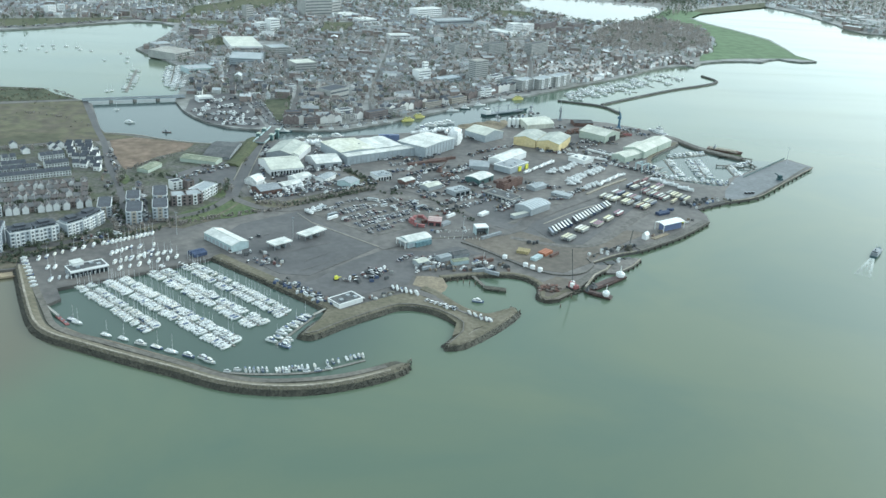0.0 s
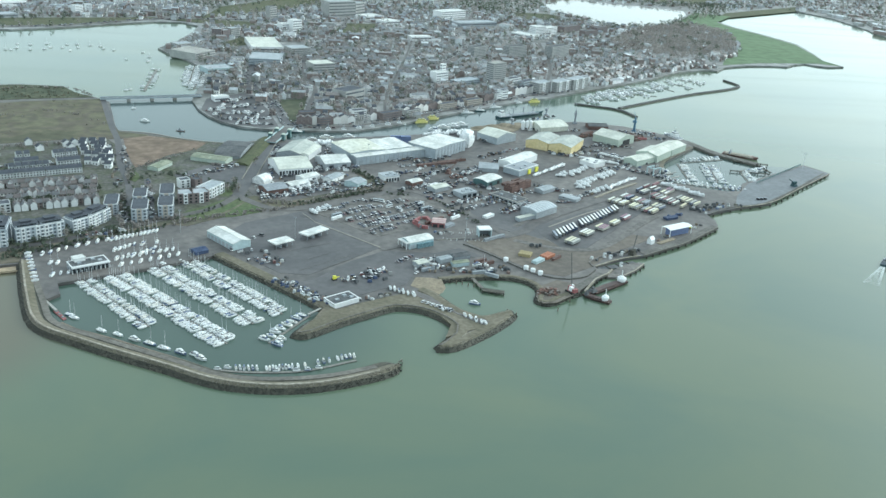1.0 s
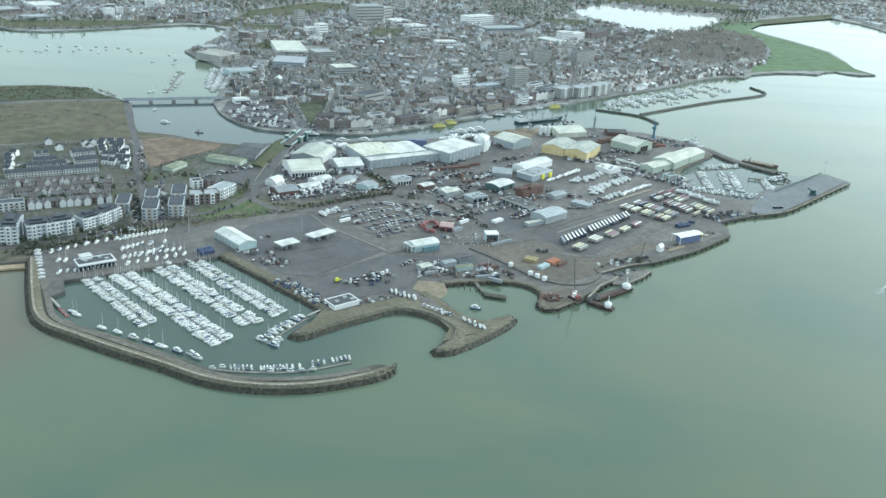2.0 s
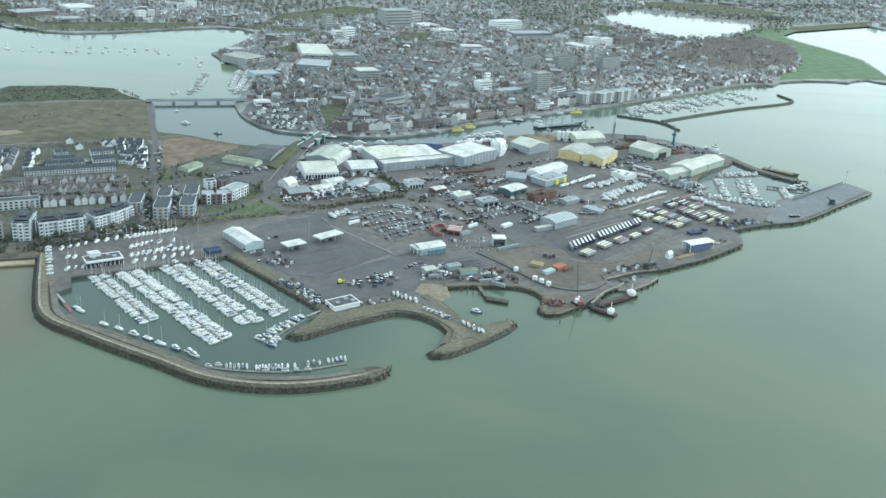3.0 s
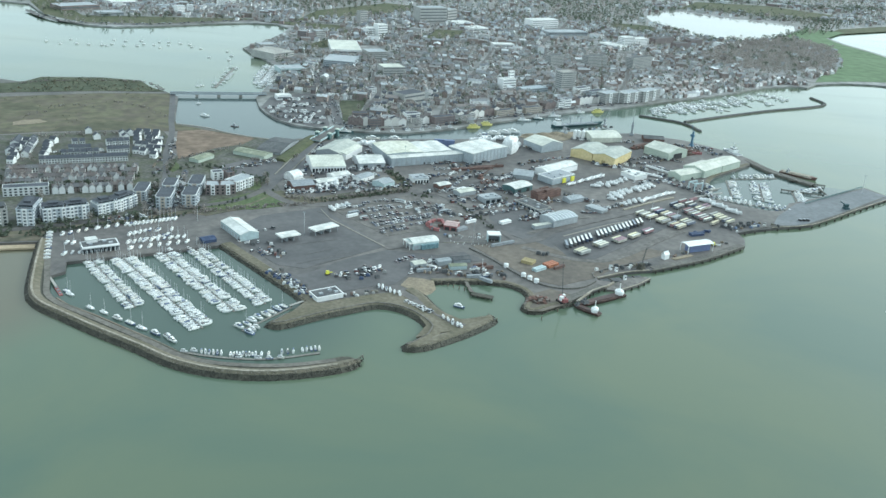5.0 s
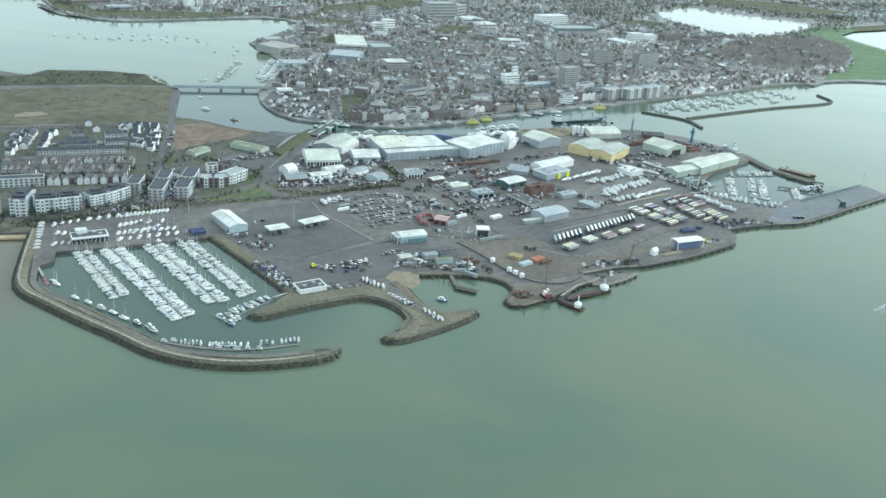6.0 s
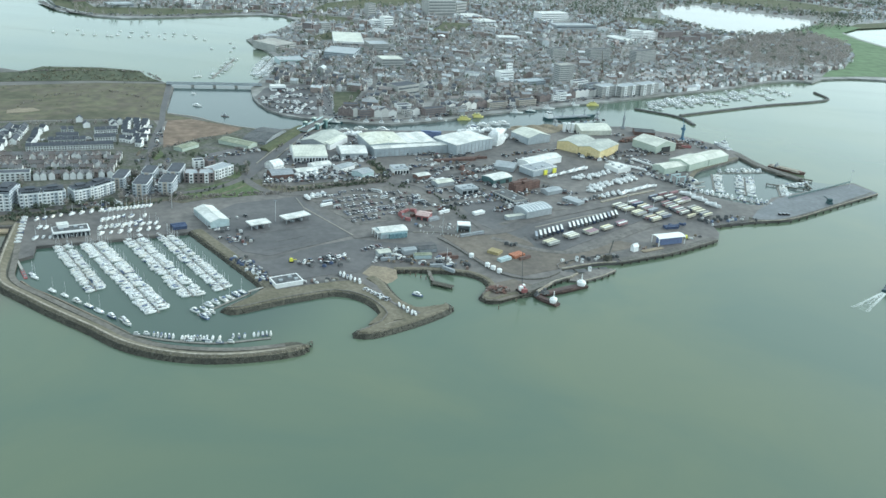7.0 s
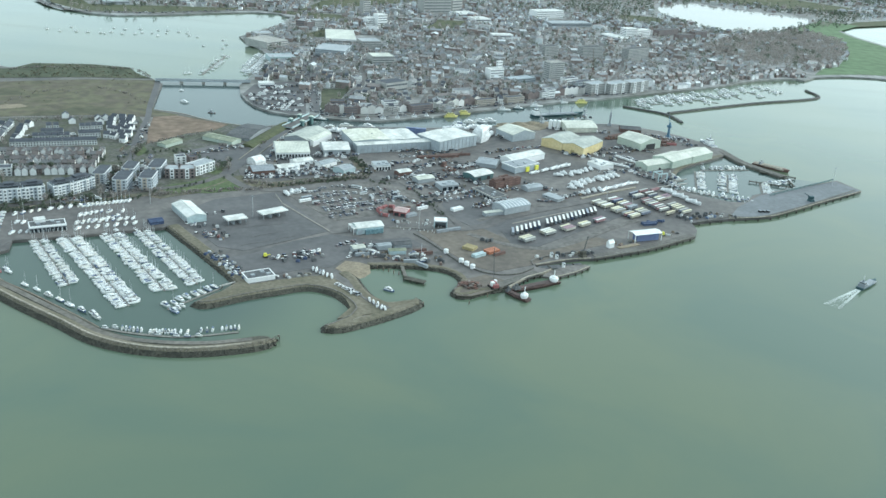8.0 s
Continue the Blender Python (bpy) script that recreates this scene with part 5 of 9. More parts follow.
canopy(*[(-73.4, 728.8), (-58.9, 741.7), (-66.3, 751.3)], 5.5)
canopy(*[(-49, 752.5), (-31.2, 772.6), (-40.5, 779.4)], 5.5)
shed("long_shed", *[(-135.1, 752.5), (-108.3, 723.5), (-97, 737.2)], 6, TEAL_SHEET, WHITE_SHEET, "long pale shed with a white pitched roof beside the yard", doors=7, door_mat=GREY_SHEET)
shed("arched_shed", *[(40, 744), (61, 758), (53.3, 769.6)], 5.6, TEAL_SHEET, WHITE_SHEET, "pale hall with a white arched roof and open end", "arch", along=True, rise=0.14, doors=4, door_mat=BLUE_GREY_SHEET)
shed("low_office", *[(-16.3, 619.5), (1.2, 633.3), (-4.3, 647)], 3.2, WHITE, DARK_ROOF, "low white building with a dark flat roof on the spit", "flat", rim=WHITE)
shed("ribbed_hall", *[(163.3, 836.3), (186.6, 858.4), (179.2, 878.8)], 6.5, GREY_SHEET, BLUE_GREY_SHEET, "grey ribbed storage hall with an arched roof", "arch", rise=0.11)
shed("workshop_annex", *[(145.9, 826.4), (162.6, 838.3), (160.8, 844.3)], 3.5, GREY_SHEET, CREAM_SHEET, "low lean-to beside the ribbed hall", "flat")
shed("warehouse", *[(-96.1, 937.4), (-62.5, 951.5), (-74, 995)], 6.5, WHITE, CREAM_SHEET, "white waterside warehouse with a row of windows", doors=11, door_mat=GLASS)
shed("warehouse", *[(-107.5, 1001.9), (-75.9, 994.4), (-69.8, 1045.6)], 6.6, STEEL_GREY, GREY_GREEN_SHEET, "grey-roofed warehouse beside the channel", along=False)
shed("boat_hall", *[(-71, 995.9), (-60.2, 1035.5), (-69.2, 1050.7)], 6.5, WHITE, CREAM_SHEET, "small cream arched boat hall", "arch")
shed("warehouse", *[(-50.4, 965.4), (-23.2, 977.5), (-33.6, 1009.1)], 6.5, GREY_SHEET, WHITE_SHEET, "grey warehouse with a shallow white roof", doors=2)
shed("factory_hall", *[(-17.6, 987), (58.7, 1034), (51.5, 1046)], 9.3, BLUE_GREY_SHEET, WHITE_SHEET, "long blue-grey front range of the boatbuilding works", rise=0.05, doors=7, door_mat=GREY_SHEET)
shed("assembly_hall", *[(-24.8, 997.5), (13.6, 1020), (-9.5, 1062)], 11, BLUE_GREY_SHEET, PALE_ROOF, "tall boatbuilding hall with a stained cream roof", along=False, bays=1, rise=0.03)
shed("assembly_hall", *[(14.6, 1021), (46, 1040.5), (23, 1077)], 10.2, BLUE_GREY_SHEET, WHITE_SHEET, "boatbuilding hall with a pale grey-white roof", along=False, bays=2, rise=0.05)
shed("factory_hall", *[(71.2, 1025.3), (108.8, 1071.4), (92.6, 1114.9)], 12.5, BLUE_GREY_SHEET, WHITE_SHEET, "tall blue-grey boatbuilding hall with a white roof", along=False, rise=0.02, doors=5, door_mat=GREY_SHEET)
film = bmesh.new()
wob = random.Random(11)
rings = []
for z, grow in ((0, 1.0), (5, 1.02), (10, 0.95), (14, 1.0), (17, 0.82), (18.5, 0.4)):
    rings.append([film.verts.new((x * grow * wob.uniform(0.85, 1.12), y * grow * wob.uniform(0.88, 1.1), z * wob.uniform(0.94, 1.06))) for x, y in ((-6.5, -11), (0, -12), (6.5, -11), (7, 0), (6.5, 11), (0, 12), (-6.5, 11), (-7, 0))])
for lo, hi in zip(rings, rings[1:]):
    for i in range(8):
        film.faces.new((lo[i], lo[(i + 1) % 8], hi[(i + 1) % 8], hi[i]))
film.faces.new(rings[-1])
tagged(part("wrapped_yacht", film, WRAP), "tall yacht under construction sheeted in white film", "boat").matrix_basis = pose(111.5, 1096, GROUND - 0.2, 0, 0, -20)
shed("grey_depot", *[(150.1, 1103.9), (176.3, 1128.1), (157.5, 1156.3)], 8.5, BLUE_GREY_SHEET, CREAM_SHEET, "blue-grey depot with a pale pitched roof", along=False)
shed("yellow_warehouse", *[(185.5, 1100.5), (210.7, 1087), (231.7, 1126)], 9.4, YELLOW_SHEET, GREY_GREEN_SHEET, "faded yellow gabled warehouse with a grey roof", along=False, rise=0.12)
shed("yellow_warehouse", *[(211.2, 1083.5), (236.6, 1070), (259.8, 1113.5)], 10, YELLOW_SHEET, GREY_GREEN_SHEET, "faded yellow gabled warehouse with a grey roof", along=False, rise=0.12, doors=1, door_mat=YELLOW_DARK)
shed("domed_store", *[(214.7, 1175.1), (254, 1193.2), (251, 1229.1)], 6, CREAM_SHEET, CREAM_SHEET, "cream store with a low arched roof", "arch")
grain = shed("grain_store", *[(278.9, 1148.1), (305.9, 1121.1), (327.9, 1151.8)], 9, GREEN_SHEET, CREAM_SHEET, "pale green store with a wide gable opening", along=True, doors=0)
m, w, d = frame_of(*[(278.9, 1148.1), (305.9, 1121.1), (327.9, 1151.8)])
# flat dark panel on the closed end wall, painted as the shaded doorway
part("opening", boxes((w - 0.1, w + 0.25, d * 0.28, d * 0.72, 0, 7)), DOOR_MAT, grain, "dark panel painted as the shaded doorway in the gable")
shed("cream_store", *[(309.7, 1035.8), (340.2, 1062.6), (333.9, 1082.4)], 6.5, GREEN_SHEET, CREAM_SHEET, "low pale store with a cream pitched roof")
shed("cream_store", *[(339.6, 1058), (365.3, 1089.2), (352.8, 1118.4)], 8, GREEN_SHEET, CREAM_SHEET, "pale store with a cream pitched roof")
shed("cream_store", *[(366, 1089.4), (392.5, 1119.6), (378.5, 1141.6)], 8, GREEN_SHEET, CREAM_SHEET, "pale store with a white pitched roof")
shed("white_hall", *[(142.9, 1012.8), (157.1, 1001.1), (194.9, 1041.4)], 6.5, WHITE, WHITE_SHEET, "long white hall with a low pitched roof", along=False)
works = shed("workshop", *[(146.6, 989.4), (162.9, 974.5), (182.8, 1005.9)], 6.5, BLUE_GREY_SHEET, STEEL_GREY, "grey flat-roofed workshop with bright yellow door bays", "flat", rim=WHITE)
for y in (16, 30):
    part("door_bay", boxes((22.1, 23.4, y, y + 5, 0, 5.2)), LEMON, works, "bright yellow door bay")
shed("open_store", *[(123.3, 929.3), (141.1, 950), (129.9, 965.5)], 5.5, TEAL_DARK, WHITE_SHEET, "store with a white arched roof and dark walls", "arch", rise=0.1, doors=2)
shed("long_office", *[(124.5, 898.5), (149, 873.5), (158.5, 889)], 3.6, GREY_SHEET, DARK_ROOF, "long low dark-roofed office with a pale rim", "flat", rim=PALE_CONCRETE, doors=6, door_mat=GLASS)
shed("portable_office", *[(94.3, 888.6), (110.3, 900.1), (106.8, 916.1)], 5, GREY_SHEET, GREY_SHEET, "grey boxy office in the port", "flat", doors=3, door_mat=GLASS)
shed("dockside_office", *[(242, 1038.1), (256.8, 1021.8), (268.8, 1038.6)], 4.5, WHITE, WHITE_SHEET, "long low white office with flat roof", "flat")
shed("blue_shed", *[(287.9, 805.4), (308, 817.3), (304.7, 824)], 6.7, BLUE_SHEET, WHITE_SHEET, "blue quayside shed with a white roof", rise=0.12)
shed("covered_store", *[(296.5, 850), (309, 856.5), (307.5, 862.5)], 1.9, NAVY, NAVY, "low dark blue sheeted store on the quay", rise=0.08)
shed("quay_cabin", *[(262.2, 780.6), (266.6, 784.6), (264.6, 788.6)], 4.2, WHITE, WHITE, "small white gabled cabin on the quay edge", rise=0.55)
shed("quay_store", *[(196.3, 905), (212.4, 892.9), (218.4, 902.2)], 2.6, GREY_SHEET, GREY_SHEET, "low grey store with a pale roof", "flat")
shed("port_office", *[(16, 932.7), (30.5, 940.7), (27.2, 958.7)], 5, WHITE, GREY_SHEET, "white two-storey office in the port", "flat", doors=5, door_mat=GLASS)
shed("scrap_shed", *[(-12.4, 904.5), (-3.4, 918.7), (-11.5, 936.8)], 5, TEAL_SHEET, GREY_SHEET, "grey-green shed beside the trees")
shed("club_house", *[(-220.6, 663.5), (-197.2, 679.9), (-203.5, 691.2)], 5.2, STEEL_GREY, DARK_ROOF, "long yacht club house with a white-rimmed dark flat roof", "flat", doors=9, door_mat=GLASS, rim=WHITE)
shed("club_upper_floor", *[(-221.3, 673.1), (-214.7, 678.4), (-218.4, 685.2)], 8, WHITE, WHITE_SHEET, "white upper storey of the club house", "flat")
m, w, d = frame_of(*[(-220.6, 663.5), (-197.2, 679.9), (-203.5, 691.2)])
rail = empty("club_balcony", m, "white balcony fascia of the club house", "balcony")
part("fascia", boxes((-0.5, w + 0.5, -1.6, -0.9, 4.6, 5.7)), WHITE, rail)
for k in range(9):
    part("post", boxes((w * k / 8 - 0.2, w * k / 8 + 0.2, -1.5, -1.1, 0, 2.6)), WHITE, rail)
shed("covered_store", *[(-136.2, 710.2), (-127.2, 717.6), (-132, 727.3)], 2.4, NAVY, NAVY, "low dark blue sheeted store by the basin corner", rise=0.12)
shed("green_roof_shed", *[(-196.9, 978.3), (-157.6, 966.5), (-158.4, 984.8)], 4, GREEN_SHEET, MOSS, "long low shed with a mossy pale roof", rise=0.1)
shed("green_roof_shed", *[(-220.6, 932.1), (-211.5, 956.8), (-221.1, 967.8)], 3.5, GREEN_SHEET, MOSS, "low shed with a pale roof on the cleared site", rise=0.1)
shed("dark_shed", *[(-175, 994), (-146, 991), (-146, 1052)], 2.6, STEEL_GREY, DARK_ROOF, "broad dark-roofed shed on the cleared site", "arch", rise=0.05)
shed("red_barn", *[(-99.6, 871.4), (-80.3, 884), (-88.7, 903)], 4.5, RUST, STEEL_GREY, "rusty red building in a yard")
shed("white_dome", *[(-107.3, 902), (-100.3, 913.9), (-107.4, 930.5)], 4, WRAP, WRAP, "white domed tent in a yard", "arch", rise=0.3)


for (a, b, c), h, wm, rm in (([(47, 702.5), (56, 708.5), (52.5, 716.5)], 3.5, GREY_SHEET, CREAM_SHEET), ([(66, 714), (76, 720.5), (73, 727)], 3.5, GREY_SHEET, GREY_SHEET), ([(76.5, 707.5), (90, 713), (88, 719)], 3.2, TEAL_SHEET, MOSS), ([(78, 722), (92, 729), (88, 738)], 3.2, STEEL_GREY, DARK_ROOF), ([(-39.2, 919.5), (-28.6, 938.7), (-34.7, 951.7)], 4, WHITE, GREY_SHEET), ([(-68.9, 918), (-53.5, 934.4), (-60.1, 945.2)], 4, WHITE, WHITE_SHEET), ([(-78.8, 891.7), (-60.9, 906.2), (-66.6, 918.6)], 4, STEEL_GREY, WHITE_SHEET), ([(44, 921.8), (55.3, 932.7), (51.1, 943.7)], 3.5, RUST, WHITE_SHEET), ([(67.3, 903.3), (82.7, 916.8), (78.2, 929.2)], 4, GREY_SHEET, CREAM_SHEET), ([(118.6, 987.3), (140.5, 984.6), (146.2, 1008.1)], 4, GREY_SHEET, GREY_SHEET), ([(284.8, 1205.5), (311.3, 1207.7), (312.5, 1226.2)], 4.5, RUST, DARK_ROOF), ([(180.9, 915.2), (196, 928.5), (192.2, 941)], 3.5, GREY_SHEET, GREY_SHEET)):
    shed("yard_shed", a, b, c, h, wm, rm, "small yard shed with a shallow pitched roof", rise=0.12)

# ---- toll portal, stacks, containers ----
def portal(p):
    ob = empty("check_in_booth", pose(*p, GROUND, 0, 0, 10), "white-roofed check-in booth with dark openings", "booth")
    part("roof", boxes((-6, 6, -5, 5, 6.8, 7.8)), WHITE, ob)
    for x in (-5.6, 5.6):
        part("side_wall", boxes((x - 0.4, x + 0.4, -4.6, 4.6, 0, 6.8)), TEAL_SHEET, ob)
    part("back_wall", boxes((-5.2, 5.2, 3.8, 4.4, 0, 6.8)), STEEL_GREY, ob)


portal((108.3, 786.1))


def trailer(label, box_len=13.6, top=TRAILER_TOP, side=TRAILER_SIDE, height=4.0, rim=0.98):
    ob = tagged(new("freight_trailer", mesh_of(boxes((-box_len / 2, box_len / 2, -1.27, 1.27, 1.2, height - 0.12)), "body", side)), label, "trailer")
    part("roof_panel", boxes((-box_len / 2 + 0.2, box_len / 2 - 0.2, -rim, rim, height - 0.12, height)), top, ob)
    under = boxes((-box_len / 2 + 0.4, box_len / 2 - 0.3, -0.5, 0.5, 0.75, 1.2))
    for x in (-5.0, -3.6):
        box(under, x - 0.5, x + 0.5, -1.2, 1.2, 0, 1.0, 1, 0.8)
    part("chassis", under, [STEEL_GREY, RUBBER], ob)
    part("landing_leg", boxes((3.2, 3.5, -0.9, 0.9, 0, 1.2)), STEEL_GREY, ob)
    return ob


TRAILER = trailer("white-roofed road freight trailer parked in line")
FLAT = trailer("freight trailer under a pale tarpaulin", top=STACK_TOP, side=CURTAIN, height=3.6, rim=1.24)
row = [(174.7, 790.2), (249.6, 874.4)]
t_dir = heading(Vector((197, 814.4)) - Vector((194.9, 832.2)))
for k in range(21):
    if k not in (7,):
        p = on_line(*row, k / 20)
        place(TRAILER, pose(p.x, p.y, GROUND, 0, 0, t_dir + 180), "freight trailers in line")
u = Vector(row[1]) - Vector(row[0])
u.normalize()
n = Vector((-u.y, u.x))
for (x, y), kk in zip([(188.6, 777.5), (206.2, 800.5), (224, 817), (238, 833), (252.3, 850)], (3, 3, 3, 2, 2)):
    for k in range(kk):
        p = Vector((x, y)) + n * (k - 1) * 3.4
        place(FLAT, pose(p.x, p.y, GROUND, 0, 0, heading(u) + 2), "tarpaulined trailers")
for a, b, k in (((251.8, 902.5), (292.6, 868.1), 14), ((267.8, 917.3), (302.7, 880.5), 12), ((290.6, 941.5), (327, 889.7), 14), ((301.4, 955.8), (344.6, 897.3), 15), ((314.2, 963), (329.6, 929), 6)):
    for i in range(k):
        if rng.random() < 0.8:
            p = on_line(a, b, (i + rng.uniform(-0.2, 0.2)) / k)
            place(FLAT if rng.random() < 0.75 else TRAILER, pose(p.x, p.y, GROUND, 0, 0, heading(u) + rng.uniform(-3, 3)), "trailers on the east yard")


def container(label, paint, length=12.2):
    ob = tagged(new("container", mesh_of(boxes((-length / 2, length / 2, -1.22, 1.22, 0, 2.6)), "body", paint)), label, "container")
    part("door", boxes((length / 2, length / 2 + 0.08, -1.15, 1.15, 0.1, 2.5)), STEEL_GREY, ob)
    return ob


BOXES = {"orange": container("orange steel shipping container", ORANGE, 6.1), "yellow": container("ochre steel skip frame on tarmac", OCHRE, 9), "teal": container("pale teal steel shipping container", TEAL_SHEET, 6.1),
         "rust": container("rust-red steel shipping container", RUST), "blue": container("blue steel shipping container", BLUE_SHEET), "white": container("white cabin container on tarmac", WHITE, 6.1), "red": container("red steel site container", RED, 6.1), "grey": container("grey steel storage container", STEEL_GREY)}


def stack(kind, p, rot, nx, ny, nz, group):
    w = BOXES[kind].dimensions
    lx, ly = (w.x or 6) + 0.3, 2.7
    for i in range(nx):
        for j in range(ny):
            for k in range(nz if (i + j) % 3 else max(1, nz - 1)):
                o = Matrix.Translation(((i - nx / 2) * lx, (j - ny / 2) * ly, 2.65 * k))
                place(BOXES[kind], pose(*p, GROUND, 0, 0, rot) @ o, group)


bpy.context.view_layer.update()
hd = heading(u)
stack("orange", (161.4, 743.4), hd, 2, 3, 1, "orange stacks on the quay")
stack("teal", (151.5, 731.1), hd, 2, 2, 1, "teal containers on the quay")
stack("yellow", (141.5, 746.8), hd + 20, 1, 4, 1, "yellow frames on the quay")
stack("rust", (170.5, 741.5), hd, 1, 1, 1, "rust-red stacks")
for (x, y), turn in (((45.5, 807.5), -58), ((49, 801.8), -58), ((54.8, 798), -15), ((46, 814.5), 62), ((49.2, 820.4), 62), ((55.4, 823.5), 0), ((58.5, 818.5), -70), ((60.4, 812.4), -70)):
    place(BOXES["red"], pose(x, y, GROUND + 0.1, 0, 0, turn), "red site containers")
place(BOXES["red"], pose(47.4, 804.8, GROUND + 2.75, 0, 0, -58), "red site containers")
shed("red_workshop", *[(61, 803), (73, 801.5), (73.5, 815)], 4.2, RED, PINK_ROOF, "red site building with a faded pink roof", rise=0.08, doors=2)
stack("rust", (67, 823), hd, 2, 1, 1, "rust-red stacks")
stack("grey", (80, 812), hd, 1, 2, 1, "grey containers")
stack("rust", (155, 929), hd, 2, 4, 4, "rust-red stacks")
stack("rust", (163.5, 939), hd, 2, 3, 3, "rust-red stacks")
stack("rust", (150, 948), hd, 1, 3, 1, "rust-red stacks")
stack("rust", (77.2, 1009.8), hd - 20, 4, 2, 1, "rust-red stacks")
stack("rust", (95, 1023.9), hd - 20, 3, 1, 1, "rust-red stacks")
stack("grey", (121.2, 783.3), hd - 10, 2, 1, 1, "grey containers")
stack("blue", (37, 1096.4), hd - 40, 2, 2, 3, "blue containers behind the halls")
stack("rust", (280.7, 1186.3), hd, 2, 2, 1, "rust-red stacks")
stack("rust", (339.9, 1175.8), hd - 40, 2, 2, 1, "rust-red stacks")
stack("red", (350.8, 1167.9), hd - 40, 2, 1, 1, "red site containers")
stack("white", (85.4, 832.5), hd, 2, 1, 1, "white cabins")
stack("white", (118, 840.3), hd, 2, 2, 1, "white cabins")
stack("white", (67.7, 929.2), hd, 2, 2, 1, "white cabins")
stack("white", (-26.5, 817.1), hd, 2, 1, 1, "white cabins")


for a, b in ([(244.5, 1063), (290.4, 1040.9)], [(274.3, 1086), (303.7, 1058.3)]):
    a, b = Vector(a), Vector(b)
    blade = empty("steel_tube", pose(a.x, a.y, GROUND, 0, 0, heading(b - a)), "long white tube lying on timber blocks", "tube", "long white tubes")
    run = (b - a).length
    part("tube_body", boxes((0, run, -1.1, 1.1, 0.6, 2.6, 0, 0.9)), WRAP, blade)
    for k in range(4):
        part("block", boxes((run * (k + 0.5) / 4 - 0.3, run * (k + 0.5) / 4 + 0.3, -1.4, 1.4, 0, 0.7)), TIMBER, blade)
# the sunken ship ramp, its lower quay and the huts beside it
tagged(part("lower_quay", prism([(206, 702.5), (217.4, 703.5), (234, 719.5), (245.5, 735.5), (241, 738.5), (226, 731.5), (213.5, 717.6), (207.5, 708)], -3, 1.7), LANE), "worn concrete lower quay outside the ramp", "quay", kind="structure")
tagged(part("lower_quay_coping", prism(inset([(217.4, 703.6), (234, 719.6), (245.4, 735.5)], 1.2) + [(245.4, 735.5), (234, 719.6), (217.4, 703.6)], 1.5, 2.1), CREST), "pale coping of the lower quay", "coping", kind="structure")
ramp = empty("linkspan", pose(203.5, 719.4, 0, 0, 0, heading(Vector((38, 21)))), "dark steel ship ramp sunk behind the quay", "ramp")
slope = bmesh.new()
lo = [slope.verts.new(v) for v in ((0, 0.4, 0.9), (42, -7, -0.6), (42, 6, -0.6), (0, 4.6, 0.9))]
hi = [slope.verts.new((v.co.x, v.co.y, v.co.z + 0.6)) for v in lo]
slope.faces.new(hi)
slope.faces.new(lo[::-1])
for i in range(4):
    slope.faces.new((lo[i], lo[(i + 1) % 4], hi[(i + 1) % 4], hi[i]))
part("deck", slope, DARK_ROOF, ramp)
for x in (9, 21, 33):
    part("cross_beam", boxes((x, x + 0.8, -4.5, 5.2, 0.2, 1.9 - x * 0.028)), MUD, ramp)
for x, y, z, tall in ((211.7, 744.6, GROUND, 4.0), (216.4, 742.2, GROUND, 3.4), (222.8, 727.5, 1.7, 3.6)):
    hut = empty("control_hut", pose(x, y, z, 0, 0, 33), "tall narrow white control hut beside the ship ramp", "hut", "control huts by the ramp")
    part("hut_body", boxes((-1.1, 1.1, -1.0, 1.0, 0, tall)), WHITE, hut)
    part("hut_roof", boxes((-1.25, 1.25, -1.15, 1.15, tall, tall + 0.2)), GREY_SHEET, hut)
    part("window", boxes((-0.7, 0.7, -1.06, -0.98, tall * 0.55, tall * 0.8)), GLASS, hut)

# ---- wrapped boats in the builder's yard ----
def wrapped(length, label):
    bm = bmesh.new()
    wob = random.Random(int(length * 7))
    for s, wide, high in ((0, 0.85, 0.62), (0.06, 0.95, 0.66), (0.28, 1.0, 0.7), (0.32, 1.0, 1.0), (0.5, 1.0, 1.08), (0.62, 0.97, 0.98), (0.68, 0.92, 0.72), (0.85, 0.6, 0.66), (0.96, 0.2, 0.62)):
        x, w, h = (s - 0.5) * length, 2.1 * wide * wob.uniform(0.85, 1.15), (2.6 + 0.1 * length) * high * wob.uniform(0.78, 1.22)
        row = [bm.verts.new((x, w * a * wob.uniform(0.85, 1.15), 0.6 + h * b)) for a, b in ((-0.7, 0), (-1, 0.45), (-0.75, 0.75), (0, 1), (0.75, 0.75), (1, 0.45), (0.7, 0))]
        if s:
            for k in range(6):
                bm.faces.new((last[k], row[k], row[k + 1], last[k + 1]))
        else:
            bm.faces.new(row)
        last = row
    bm.faces.new(last[::-1])
    bmesh.ops.recalc_face_normals(bm, faces=bm.faces)
    ob = tagged(new("wrapped_boat", mesh_of(bm, "wrapped_hull", WRAP)), label, "boat")
    for x in (-length * 0.3, length * 0.25):
        part("cradle", boxes((x - 0.2, x + 0.2, -1.8, 1.8, 0, 0.9)), STEEL_GREY, ob)
    return ob


